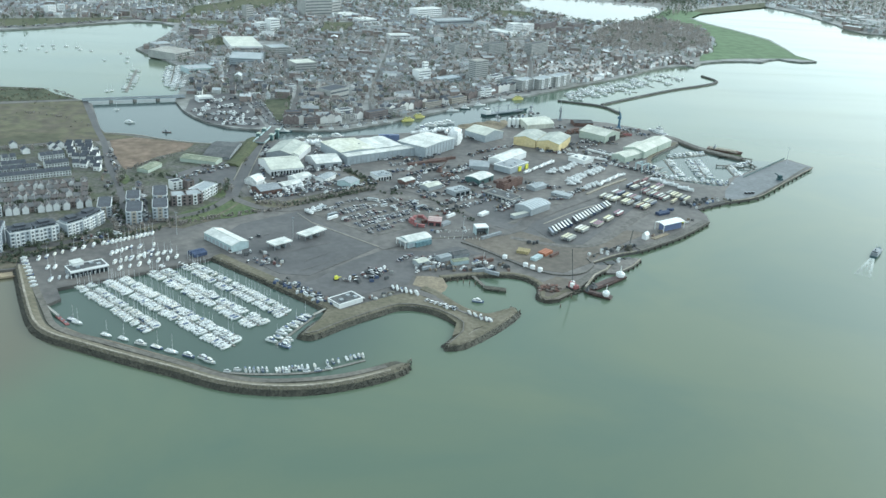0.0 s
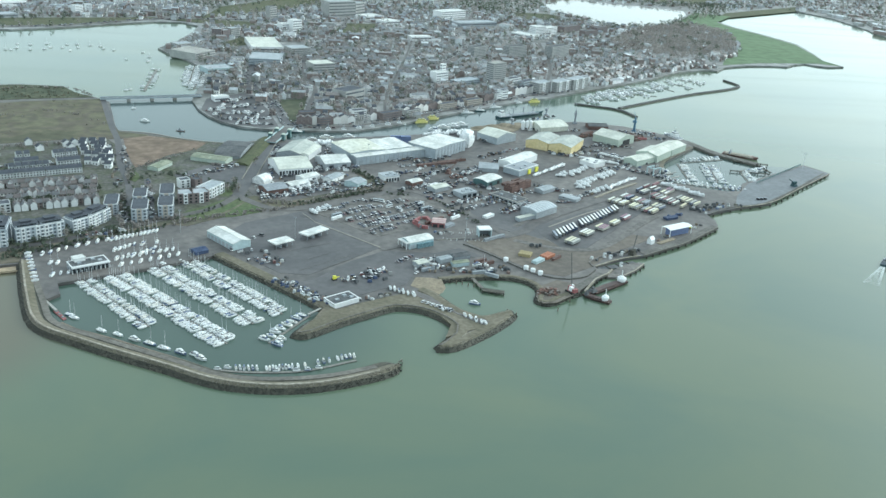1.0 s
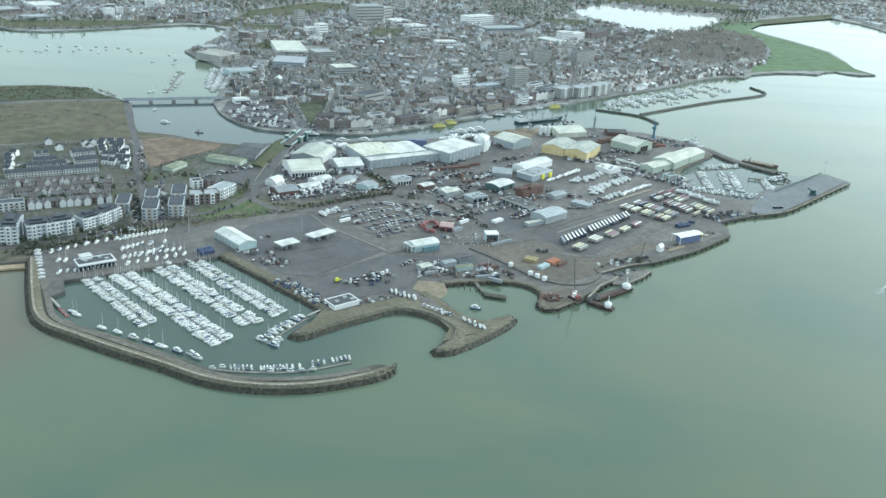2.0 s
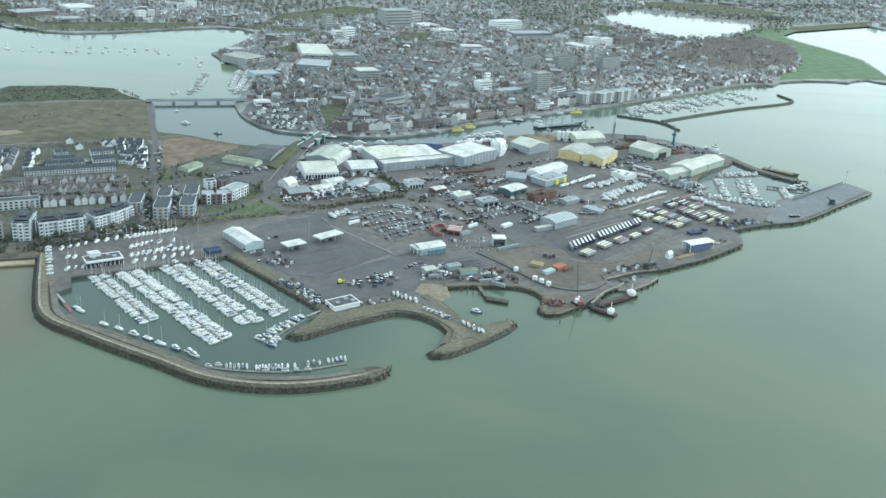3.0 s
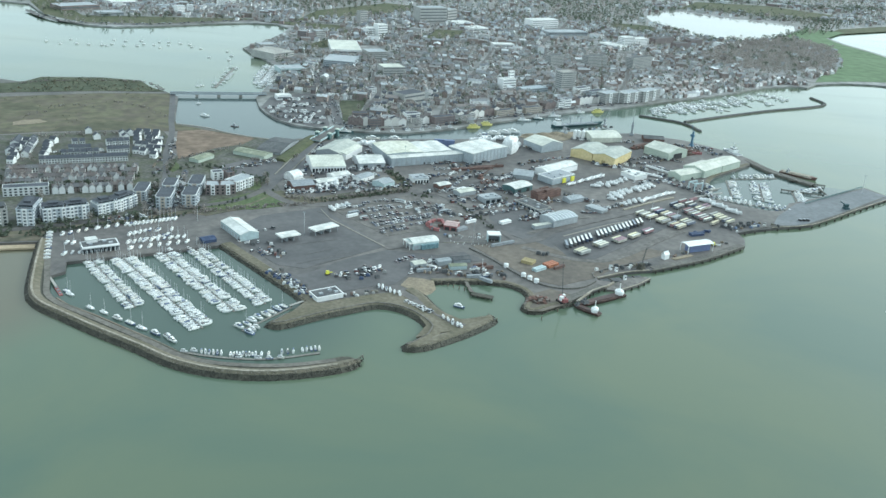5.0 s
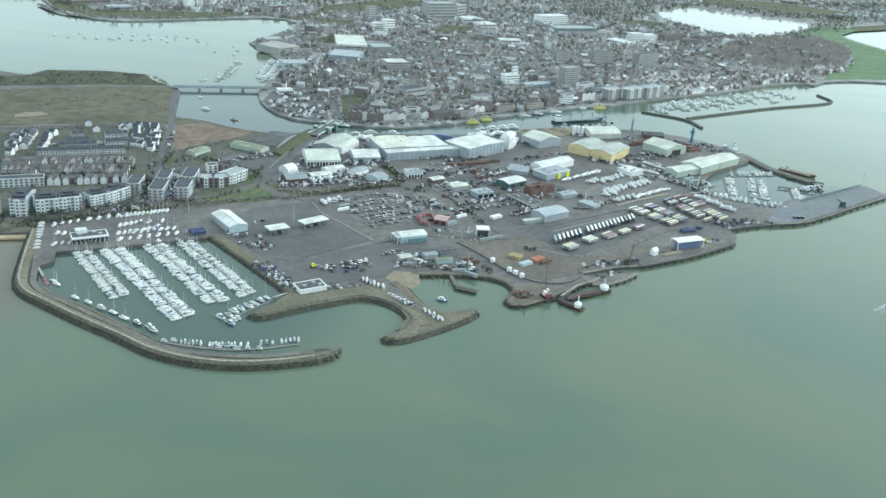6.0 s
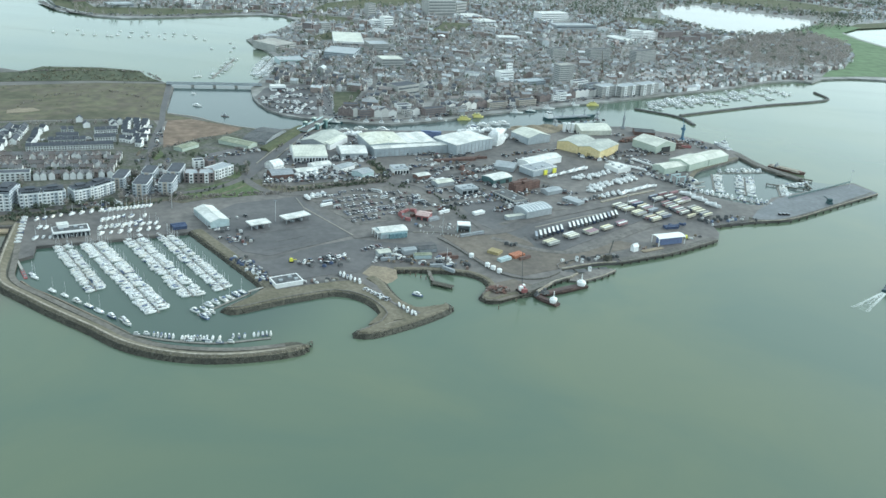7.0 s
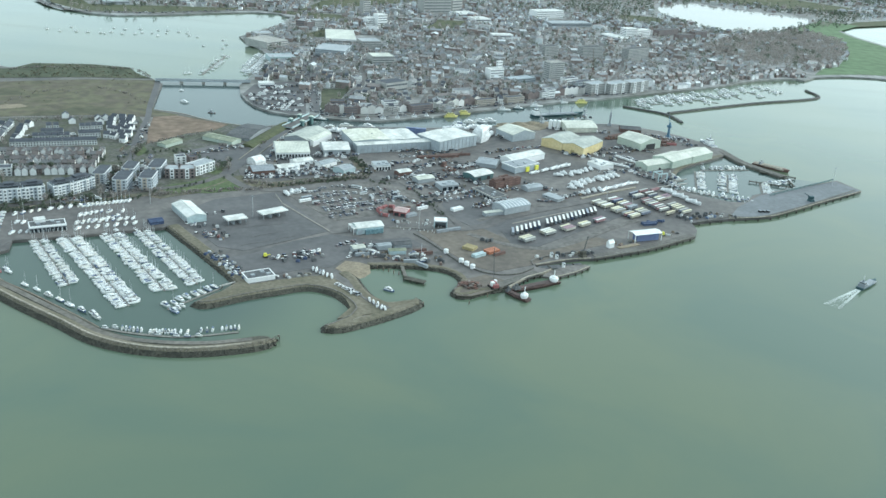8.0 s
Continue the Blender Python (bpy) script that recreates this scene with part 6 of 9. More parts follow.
WRAPS = [wrapped(11, "boat hull wrapped in white film on a cradle"), wrapped(17, "long boat hull wrapped in white film"), wrapped(9, "short boat hull wrapped in crumpled white film"), wrapped(13, "tall boat hull wrapped in white film")]
for (a, b), n, k in (([(179, 975.1), (222.3, 1025.6)], 4, 1), ([(221, 986.2), (248, 1023.6)], 5, 0), ([(221.5, 948), (275.2, 1007)], 9, 0), ([(207.8, 978.6), (218, 993.9)], 2, 0), ([(257, 943.6), (297.3, 987.7)], 5, 1), ([(233.5, 922.6), (258.1, 951.6)], 4, 0), ([(221.9, 934.7), (236.4, 957.8)], 2, 0), ([(-52.6, 825.2), (-36.5, 844.3)], 4, 0), ([(-81.1, 888.7), (-61, 907.5)], 4, 0), ([(-81.8, 907.8), (-60.7, 923.4)], 3, 1)):
    for i in range(n):
        p = on_line(a, b, (i + 0.5) / n)
        place(WRAPS[k] if k == 1 else WRAPS[rng.choice((0, 2, 3))], pose(p.x, p.y + rng.uniform(-2, 2), GROUND, 0, 0, heading(Vector(b) - Vector(a)) + rng.uniform(-14, 14) * (2.8 if k == 0 else 1) + (90 if k == 0 else 0)) @ Matrix.Scale(rng.uniform(0.8, 1.2), 4), "film-wrapped boats")
for (x, y) in [(122.3, 726), (137.6, 709.6), (142.8, 704.5), (148.4, 699.8)]:
    bm = bmesh.new()
    bmesh.ops.create_cone(bm, cap_ends=True, segments=14, radius1=2.1, radius2=2.1, depth=3.2, matrix=Matrix.Translation((0, 0, 1.6)))
    bmesh.ops.create_cone(bm, cap_ends=True, segments=14, radius1=2.1, radius2=0.4, depth=0.8, matrix=Matrix.Translation((0, 0, 3.6)))
    ob = tagged(part("storage_tank", bm, WHITE), "squat white tank on the quay road", "tank", "white tanks on the quay")
    ob.matrix_basis = pose(x, y, GROUND + 0.2)


# ---- cars ----
def car(label, length=4.3, high=1.45):
    bm = bmesh.new()
    box(bm, -length / 2, length / 2, -0.88, 0.88, 0.3, 0.85, 0, 0.97)
    box(bm, -length * 0.36, length * 0.2, -0.72, 0.72, high - 0.08, high, 0, 0.95)
    for x in (-length * 0.3, length * 0.31):
        box(bm, x - 0.3, x + 0.3, -0.86, 0.86, 0.0, 0.6, 1, 0.96)
    ob = tagged(new("car", mesh_of(bm, "body", CARS, RUBBER)), label, "car")
    part("window_band", boxes((-length * 0.42, length * 0.3, -0.82, 0.82, 0.85, high - 0.08, 0, 0.82)), GLASS, ob)
    return ob


CAR = [car("hatchback car with dark windows, parked"), car("parked estate car with a long roof", 4.7, 1.5), car("parked white-sided delivery van", 5.2, 2.3)]


def coach(label, length, high, paint):
    ob = tagged(new("coach", mesh_of(boxes((-length / 2, length / 2, -1.2, 1.2, 0.4, high, 0, 0.96)), "body", paint)), label, "coach")
    part("window_band", boxes((-length * 0.46, length * 0.49, -1.23, 1.23, high * 0.5, high * 0.78)), GLASS, ob)
    part("roof_panel", boxes((-length * 0.48, length * 0.48, -1.12, 1.12, high, high + 0.12)), GREY_SHEET, ob)
    for x in (-length * 0.3, length * 0.33):
        part("wheel", boxes((x - 0.45, x + 0.45, -1.22, 1.22, 0, 0.9, 0, 0.9)), RUBBER, ob)
    return ob


lot = [(-38, 839), (7.7, 776), (44, 811), (64, 850), (64, 868), (23, 880), (-11, 870)]
for r in range(10):
    start = Vector((-40, 843)) + Vector((47, -66)) * r / 9
    run = 0.9
    for k in range(34):
        run = min(1.0, max(0.35, run + rng.uniform(-0.3, 0.32)))
        p = start + Vector((0.776, 0.63)) * (k * 2.75 + rng.uniform(-0.4, 0.4)) + Vector((-0.63, 0.776)) * (1.3 if r % 2 else -1.0)
        if rng.random() < run * 0.94 and inside((p.x, p.y), lot):
            place(CAR[0] if rng.random() < 0.65 else CAR[rng.choice((1, 1, 2))], pose(p.x, p.y, GROUND + 0.17, 0, 0, 129 + rng.choice((0, 180)) + rng.uniform(-5, 5)), "cars in the car park")
COACHES = [coach("long pale coach parked among cars", 11, 3.2, BLUE_GREY_SHEET), coach("white minibus parked among cars", 7, 2.7, WHITE)]
for x, y, turn, k in ((-39, 838, 40, 0), (-42, 833, 35, 1), (-28, 820, 42, 0), (8, 869, 0, 1), (12, 868, 160, 1), (21, 852, 40, 1), (31, 843, 130, 1), (52, 864, 40, 1), (56, 849, 42, 0), (-16, 811, 40, 1)):
    place(COACHES[k], pose(x, y, GROUND + 0.18, 0, 0, turn), "coaches and vans in the car park")
for (a, b), n in (([(29.3, 712.2), (43.1, 730.4)], 7), ([(54.5, 897.2), (91.6, 929.6)], 12), ([(55.9, 926.1), (63.2, 962.4)], 5), ([(5.7, 674.9), (17.3, 692.5)], 5), ([(-105.9, 856.3), (-73.5, 879.1)], 9), ([(-103.5, 884.4), (-36.5, 901.9)], 14), ([(-106.1, 745.3), (-87.8, 763.9)], 3), ([(-53.5, 897.5), (-27.7, 923.8)], 8)):
    for i in range(n):
        p = on_line(a, b, (i + rng.uniform(0.2, 0.8)) / n)
        place(rng.choice(CAR), pose(p.x, p.y, GROUND + 0.1, 0, 0, heading(Vector(b) - Vector(a)) + 90 + rng.uniform(-20, 20)), "cars about the port")
# ---- houses west of the port ----
def house(width, depth, h, rise, label, wall=RENDER_WALL, roof=HOUSE_ROOF, chimney=True):
    """A house with its ridge along x."""
    bm = boxes((-width / 2, width / 2, -depth / 2, depth / 2, -0.3, h))
    for x in (-width / 2, width / 2):
        bm.faces.new([bm.verts.new(v) for v in ((x, -depth / 2, h), (x, depth / 2, h), (x, 0, h + rise))])
    for y in (-depth / 2, depth / 2):
        for x in (-width * 0.25, width * 0.22):
            for z in (0.8, 3.3):
                if z + 1.6 < h:
                    box(bm, x - 0.65, x + 0.65, y - 0.07, y + 0.07, z, z + 1.35, 1)
    ob = tagged(new("house", mesh_of(bm, "walls", wall, GLASS)), label, "house")
    bm = bmesh.new()
    e = depth / 2 + 0.35
    k = h - rise * 0.35 / (depth / 2)
    for s in (-1, 1):
        for up, flip in ((0.25, s > 0), (0.0, s < 0)):
            f = [bm.verts.new(v) for v in ((-width / 2 - 0.15, s * e, k + up), (width / 2 + 0.15, s * e, k + up), (width / 2 + 0.15, 0, h + rise + up), (-width / 2 - 0.15, 0, h + rise + up))]
            bm.faces.new(f[::-1] if flip else f)
    part("roof", bm, roof, ob)
    if chimney:
        c = boxes((-width / 2 + 0.1, -width / 2 + 1.0, -0.6, 0.6, h + rise * 0.5, h + rise + 1.3))
        part("chimney", c, BRICK, ob)
    return ob


TERRACE = [house(5.6, 7.5, 5.4, 2.2, "narrow terraced house with a tiled roof"), house(6.0, 8.0, 5.2, 2.4, "small terraced house with a chimney stack")]
ESTATE = [house(5.5, 8.5, 5.8, 2.5, "tall modern terraced house with grey slate roof", FLAT_WHITE, SLATE, False), house(7, 7.5, 4.8, 2.7, "white gabled town house with slate roof", WHITE, SLATE, False)]
SHEDS = [house(4, 3, 2.2, 0.9, "small garden shed behind a terrace", RENDER_WALL, HOUSE_ROOF, False)]


def street(a, b, kinds, step, group, turn=0, fill=1.0, loose=0.25):
    a, b = Vector(a), Vector(b)
    u = b - a
    n = max(1, int(u.length / step))
    for k in range(n):
        if rng.random() < fill:
            p = a + u * ((k + 0.5) / n) + Vector((rng.uniform(-1, 1), rng.uniform(-1, 1))) * loose
            place(rng.choice(kinds), pose(p.x, p.y, GROUND + 0.1 + rng.uniform(0, 0.15), 0, 0, heading(u) + turn + rng.choice((0, 180)) + rng.uniform(-4, 4) * loose), group)


for a, b in ([(-387.5, 843.1), (-269.5, 890.7)], [(-374, 817.2), (-261.9, 861.5)], [(-317.5, 800.5), (-251.1, 833.2)]):
    street(a, b, TERRACE, 5.9, "white-fronted terraces behind the flats", fill=0.93)
for a, b in ([(-380.7, 830), (-265.1, 876.1)], [(-366.8, 803.3), (-257.5, 846.9)]):
    street(a, b, TERRACE, 6.2, "white-fronted terraces behind the flats", fill=0.7)
GABLED = [house(6.5, 5.6, 5.6, 2.4, "small terraced house with a white front gable", WHITE, HOUSE_ROOF, False)]
for a, b in ([(-384.9, 838.1), (-268.5, 885)], [(-371.6, 812.5), (-261, 856.1)], [(-315.4, 796), (-249.2, 828.4)]):
    street(a, b, GABLED, 6.2, "white-gabled terraced houses", turn=90, fill=0.7, loose=1.2)
for a, b in ([(-384.1, 836.5), (-268.9, 882.9)], [(-370.8, 811), (-260.4, 854.5)], [(-362.8, 795.7), (-254.6, 839.5)]):
    street(a, b, SHEDS, 9, "back-garden sheds", fill=0.55)
for a, b in ([(-372.7, 880.5), (-294.5, 921.2)], [(-364, 910.1), (-330, 928.5)], [(-365.5, 929.4), (-344.2, 940)], [(-325.3, 936.5), (-305.4, 949)], [(-373.4, 952.2), (-360.7, 960.6)], [(-338.9, 964.7), (-318, 978)]):
    street(a, b, ESTATE[:1], 5.6, "grey-roofed estate terraces")
for a, b in ([(-378.7, 895.4), (-398.9, 965.9)], [(-400.8, 868.7), (-424.8, 948.7)], [(-268.7, 930.6), (-305.9, 1029.3)], [(-277, 928.3), (-314.9, 1026.5)], [(-289.6, 929), (-328.8, 1027.5)]):
    street(a, b, ESTATE[1:], 13, "grey-roofed estate terraces", turn=70, fill=0.85, loose=4)
for a, b in ([(-343.5, 1007.5), (-329.3, 1016.9)], [(-385.4, 1004.9), (-374.7, 1010.7)], [(-364.1, 986.1), (-358.1, 990.4)], [(-333.4, 995.4), (-327.8, 999.6)], [(-342.2, 918.5), (-339, 928.1)]):
    street(a, b, ESTATE[1:], 7, "white gabled town houses", turn=90)


for a, b in ([(-412, 890.2), (-436.6, 959.4)], [(-396.3, 894.6), (-418, 955.4)]):
    street(a, b, ESTATE, 7, "grey-roofed estate terraces", fill=0.9)


# ---- flats and larger buildings ----
WINDOW = {}


def flats(name, a, b, depth, h, label, wall, roof=DARK_ROOF, storeys=5, pitch=3.4, setback=True, win=GLASS, balcony=False, sides=True, size=0.55, bands=False, bays=None, rim=None, round_by=0.0):
    """A block of flats on the front base line a-b, with a window grid, a parapet and a set-back top."""
    a, b = Vector(a), Vector(b)
    u = (b - a).normalized()
    w = (b - a).length
    ob = empty(name, pose(a.x, a.y, GROUND, 0, 0, heading(u)), label, "building")
    if round_by:
        def outline(off):
            r = round_by - off
            return [(cx + r * math.cos(t), cy + r * math.sin(t)) for cx, cy, t0 in ((w - round_by, round_by, -90), (w - round_by, depth - round_by, 0), (round_by, depth - round_by, 90), (round_by, round_by, 180)) for t in (radians(t0 + 18 * k) for k in range(6))]
        part("wall", prism(outline(0), -0.5, h), wall, ob)
        part("parapet", prism(outline(-0.12), h, h + 0.65), rim or wall, ob)
        part("roof", prism(outline(0.45), h + 0.5, h + 0.85), roof, ob)
    else:
        part("wall", boxes((0, w, 0, depth, -0.5, h)), wall, ob)
        part("roof", boxes((0.4, w - 0.4, 0.4, depth - 0.4, h, h + 0.25)), roof, ob)
    par = None if round_by else boxes((-0.1, w + 0.1, -0.1, 0.35, h, h + 0.8), (-0.1, w + 0.1, depth - 0.35, depth + 0.1, h, h + 0.8), (-0.1, 0.35, 0.35, depth - 0.35, h, h + 0.8), (w - 0.35, w + 0.1, 0.35, depth - 0.35, h, h + 0.8))
    if par:
        part("parapet", par, rim or wall, ob)
    if setback:
        top = part("roof_house", boxes((w * 0.06, w * 0.94, depth * 0.16, depth * 0.85, h + 0.2, h + 2.6)), wall, ob)
        part("upper_roof", boxes((w * 0.03, w * 0.97, depth * 0.12, depth * 0.9, h + 2.6, h + 2.9)), roof, top)
        part("roof_lantern", boxes((w * 0.3, w * 0.72, depth * 0.35, depth * 0.75, h + 2.9, h + 4.4), (w * 0.27, w * 0.75, depth * 0.31, depth * 0.79, h + 4.4, h + 4.6)), SLATE, top)
        part("upper_window", boxes((w * 0.1, w * 0.9, depth * 0.16 - 0.06, depth * 0.16 + 0.1, h + 0.9, h + 2.2)), GLASS, top)
    fl = h / storeys
    key = (round(pitch, 2), round(fl, 2), win.name, size)
    if key not in WINDOW:
        WINDOW[key] = mesh_of(boxes((-pitch * size / 2, pitch * size / 2, -0.08, 0.08, fl * 0.28, fl * 0.82)), "window", win)
    faces = [((0, 0), (1, 0), w, 0)]
    if sides:
        faces += [((w, 0), (0, 1), depth, 90)] + ([((0, depth), (0, -1), depth, -90)] if a.x > 0 else [])
    for (x, y), (dx, dy), run, rot in faces:
        n = max(1, int(run / pitch))
        for f in range(storeys):
            if bands and rot > 0 and storeys < 4:
                continue
            if bands and rot < 0 and storeys < 6:
                continue
            if bands:
                part("window_band", boxes((0.8, run - 0.8, -0.08, 0.08, fl * 0.4, fl * 0.7)), win, ob).matrix_basis = pose(x, y, f * fl, 0, 0, rot)
                continue
            for k in range(n):
                d = run * (k + 0.5) / n
                part("window", WINDOW[key], None, ob).matrix_basis = pose(x + dx * d, y + dy * d, f * fl, 0, 0, rot)
        if bays and rot == 0:
            for k in range(1, n, 3):
                part("bay", boxes((run * (k + 0.5) / n - pitch * 0.5, run * (k + 0.5) / n + pitch * 0.5, -0.9, 0, 0, h + 0.9)), bays, ob)
                for f in range(storeys):
                    part("window", WINDOW[key], None, ob).matrix_basis = pose(run * (k + 0.5) / n, -0.9, f * fl)
        if balcony and rot == 0:
            bal = mesh_of(boxes((-pitch * 0.45, pitch * 0.45, -1.3, 0, 0.0, 0.18), (-pitch * 0.45, pitch * 0.45, -1.3, -1.2, 0.18, 1.1)), "balcony", WHITE)
            for f in range(1, storeys):
                for k in range(0, n, 2):
                    part("balcony", bal, None, ob).matrix_basis = pose(run * (k + 0.5) / n, 0, f * fl)
    return ob


for (a, b), dep, h in (([(-283.5, 719.5), (-267.6, 730.3)], 14, 12.5), ([(-267.6, 730.3), (-251.9, 742.7)], 14, 12.5), ([(-247.1, 748.2), (-235.6, 763)], 14, 10.5), ([(-235.6, 763), (-226.5, 785.5)], 14, 10.5)):
    flats("apartment_block", a, b, dep, h, "blue-grey apartment block with white bays and stepped dark roof", BLUE_RENDER, SLATE, 4, 3.3, True, SKY_SHEEN_GLASS, True, size=0.5, bays=WHITE, rim=WHITE)
flats("apartment_block", *[(-301.2, 708.4), (-287.6, 711.6)], 30, 15, "stepped white apartment block with dark roof", BLUE_RENDER, SLATE, 5, 4.0, True, SKY_SHEEN_GLASS, True, size=0.5, bays=WHITE)
flats("apartment_block", *[(-324.8, 694.9), (-307.8, 706.9)], 16, 15, "grey apartment block with dark roof", STONE, DARK_ROOF, 5, 4.5, True, GLASS, True, size=0.5, bays=WHITE)
flats("apartment_row", *[(-351.4, 773.7), (-315.9, 792.5)], 12, 8, "long pale-fronted row of flats", FLAT_WHITE, SLATE, 3, 4.2, False)
for (a, b), dep, h in (([(-207, 780), (-193.2, 782.8)], 29, 12), ([(-215.5, 817), (-203.3, 819.5)], 26, 11), ([(-186.8, 792.5), (-173.4, 795.2)], 27, 12), ([(-194, 828.5), (-181, 831.1)], 31, 11), ([(-236, 796.5), (-224, 799)], 30, 9.5)):
    flats("apartment_block", a, b, dep, h, "pale apartment block with rounded corners and white-rimmed dark roof", BLUE_RENDER, SLATE, 4, 4.0, False, SKY_SHEEN_GLASS, size=0.5, rim=FLAT_WHITE, round_by=3.6, bays=BUFF)
for (a, b), dep, h, wm in (([(-178, 834.3), (-164.5, 837.8)], 15, 9.5, BRICK), ([(-164.5, 837.8), (-150.9, 844.8)], 15, 9.5, BRICK), ([(-152.7, 851.4), (-142.1, 876.2)], 15, 9.5, FLAT_WHITE)):
    flats("apartment_block", a, b, dep, h, "brick and white apartment block with grey roof", wm, GREY_SHEET, 3, 4.0, False, size=0.5, bays=WHITE)
flats("brick_flats", *[(-186, 879.8), (-177.3, 886)], 9, 8, "small white block behind the flats", WHITE, SLATE, 3, 4, False)
flats("brick_flats", *[(-172, 883.5), (-166.4, 888.9)], 9, 8, "small red brick block with slate roof", BRICK, SLATE, 3, 4, False)

# ---- landmarks of the town ----
LANDMARKS = []


def landmark(name, a, b, depth, h, label, wall, roof=DARK_ROOF, storeys=4, pitch=5.0, **more):
    LANDMARKS.append((Vector(a) + Vector(b)) / 2 + Vector((0, depth / 2)))
    LANDMARKS[-1] = (*LANDMARKS[-1], max((Vector(b) - Vector(a)).length, depth) * 0.62)
    # town windows take the glass with the sky's sheen painted in
    return flats(name, a, b, depth, h, label, wall, roof, storeys, pitch, setback=False, bands=True, win=SKY_SHEEN_GLASS, **more)


landmark("office_tower", *[(-132, 2122.8), (-74.8, 2163.3)], 35, 33, "broad grey concrete office tower with ribbed front", STONE, GREY_SHEET, 5, 6.5, size=0.45)
landmark("office_tower", *[(-75, 2182.6), (-56.1, 2212.8)], 30, 26, "lower grey wing of the office tower", STONE, GREY_SHEET, 4, 6.5)
landmark("tower_block", *[(-249.6, 2023.3), (-237.2, 2038.8)], 14, 28, "slim grey tower block by trees", STONE, DARK_ROOF, 6, 5)
for (a, b), hh, wm in (([(-322, 1757), (-304, 1756)], 18, BRICK), ([(-302, 1760), (-291, 1776)], 15, BRICK), ([(-290, 1778), (-276, 1793)], 17, STONE)):
    landmark("brick_offices", a, b, 16, hh, "red brick office block with pale end", wm, GREY_SHEET, 5, 4)
landmark("superstore", *[(-230, 1640), (-178, 1655)], 105, 9, "large store with a wide pale roof", WHITE, CREAM_SHEET, 1, 9, sides=False)
landmark("lifeboat_college", *[(-218, 1524), (-167, 1526)], 58, 11, "large grey glazed college building with pale roof", BLUE_GREY_SHEET, GREY_SHEET, 4, 6)
landmark("harbour_offices", *[(-306.7, 1537.8), (-283.1, 1581.1)], 55, 11, "grey waterside office building with pale grey roof", STONE, PALE_CONCRETE, 3, 6)
landmark("harbour_offices", *[(-354.4, 1626), (-331.7, 1648.5)], 25, 9, "pale low waterside building", STONE, GREY_SHEET, 2, 6)
landmark("stone_offices", *[(-160, 1622), (-128, 1640)], 34, 13, "grey-green office block with flat roof", STONE, GREY_SHEET, 4, 6)
landmark("white_tower", *[(-185.4, 1875.3), (-169.2, 1890.9)], 18, 24, "white-clad tower above low roofs", WHITE, WHITE_SHEET, 5, 6)
landmark("white_tower", *[(-205.8, 1873), (-189.7, 1888.5)], 18, 16, "white-clad wing beside a tower", WHITE, WHITE_SHEET, 4, 6)
landmark("civic_block", *[(-108.4, 1476.6), (-75.6, 1494.4)], 32, 16, "pale office block with a dark end", STONE, CREAM_SHEET, 4, 6)
landmark("church", *[(-47, 1290.6), (-21.6, 1321.9)], 26, 15, "large grey stone church hall", STONE, SLATE, 2, 7)
landmark("white_offices", *[(86.8, 1459.6), (106.5, 1475.9)], 16, 16, "white-rendered block below a tower", WHITE, WHITE_SHEET, 4, 5)
landmark("clock_tower", *[(96.5, 1481.1), (102.8, 1488.1)], 5, 26, "slim white tower above the roofs", WHITE, WHITE_SHEET, 6, 3)
landmark("glass_hall", *[(122, 1446), (158, 1480)], 20, 6, "hall with a pale blue-grey roof", BLUE_GREY_SHEET, BLUE_GREY_SHEET, 2, 6)
landmark("brown_tower", *[(179, 1477), (201, 1495)], 17, 32, "brown-grey tower block with flat roof", STONE, PALE_CONCRETE, 10, 5)
for a, b in ([(163.4, 1685.2), (186.8, 1706.4)], [(230.8, 1713.2), (266.2, 1739.5)], [(314.3, 1736.1), (352.8, 1775.6)]):
    landmark("tower_block", a, b, 18, 22, "grey council tower block with flat roof", STONE, DARK_ROOF, 8, 5)
landmark("white_flats", *[(320.2, 2010.8), (343.9, 2029.5)], 20, 20, "white stepped flats with a rounded top", WHITE, WHITE_SHEET, 6, 5)
landmark("white_flats", *[(345.2, 2030.1), (372.9, 2058.8)], 18, 16, "white stepped flats with dark windows", WHITE, WHITE_SHEET, 5, 5)
for a, b in ([(393.4, 2084.4), (439.9, 2139.3)], [(432.9, 2040.3), (467.2, 2071.7)], [(472.7, 2105.9), (503.1, 2136.5)]):
    landmark("brick_flats", a, b, 16, 12, "brick flats with white balconies", BRICK, DARK_ROOF, 5, 5)
for a, b in ([(246.3, 1416.2), (271.5, 1441.4)], [(275.6, 1430.6), (305.7, 1461.9)], [(307.1, 1458.2), (336.4, 1490)]):
    landmark("quay_flats", a, b, 20, 16, "grey and cream quayside flats with white bays", STONE, GREY_SHEET, 6, 6, bays=WHITE)
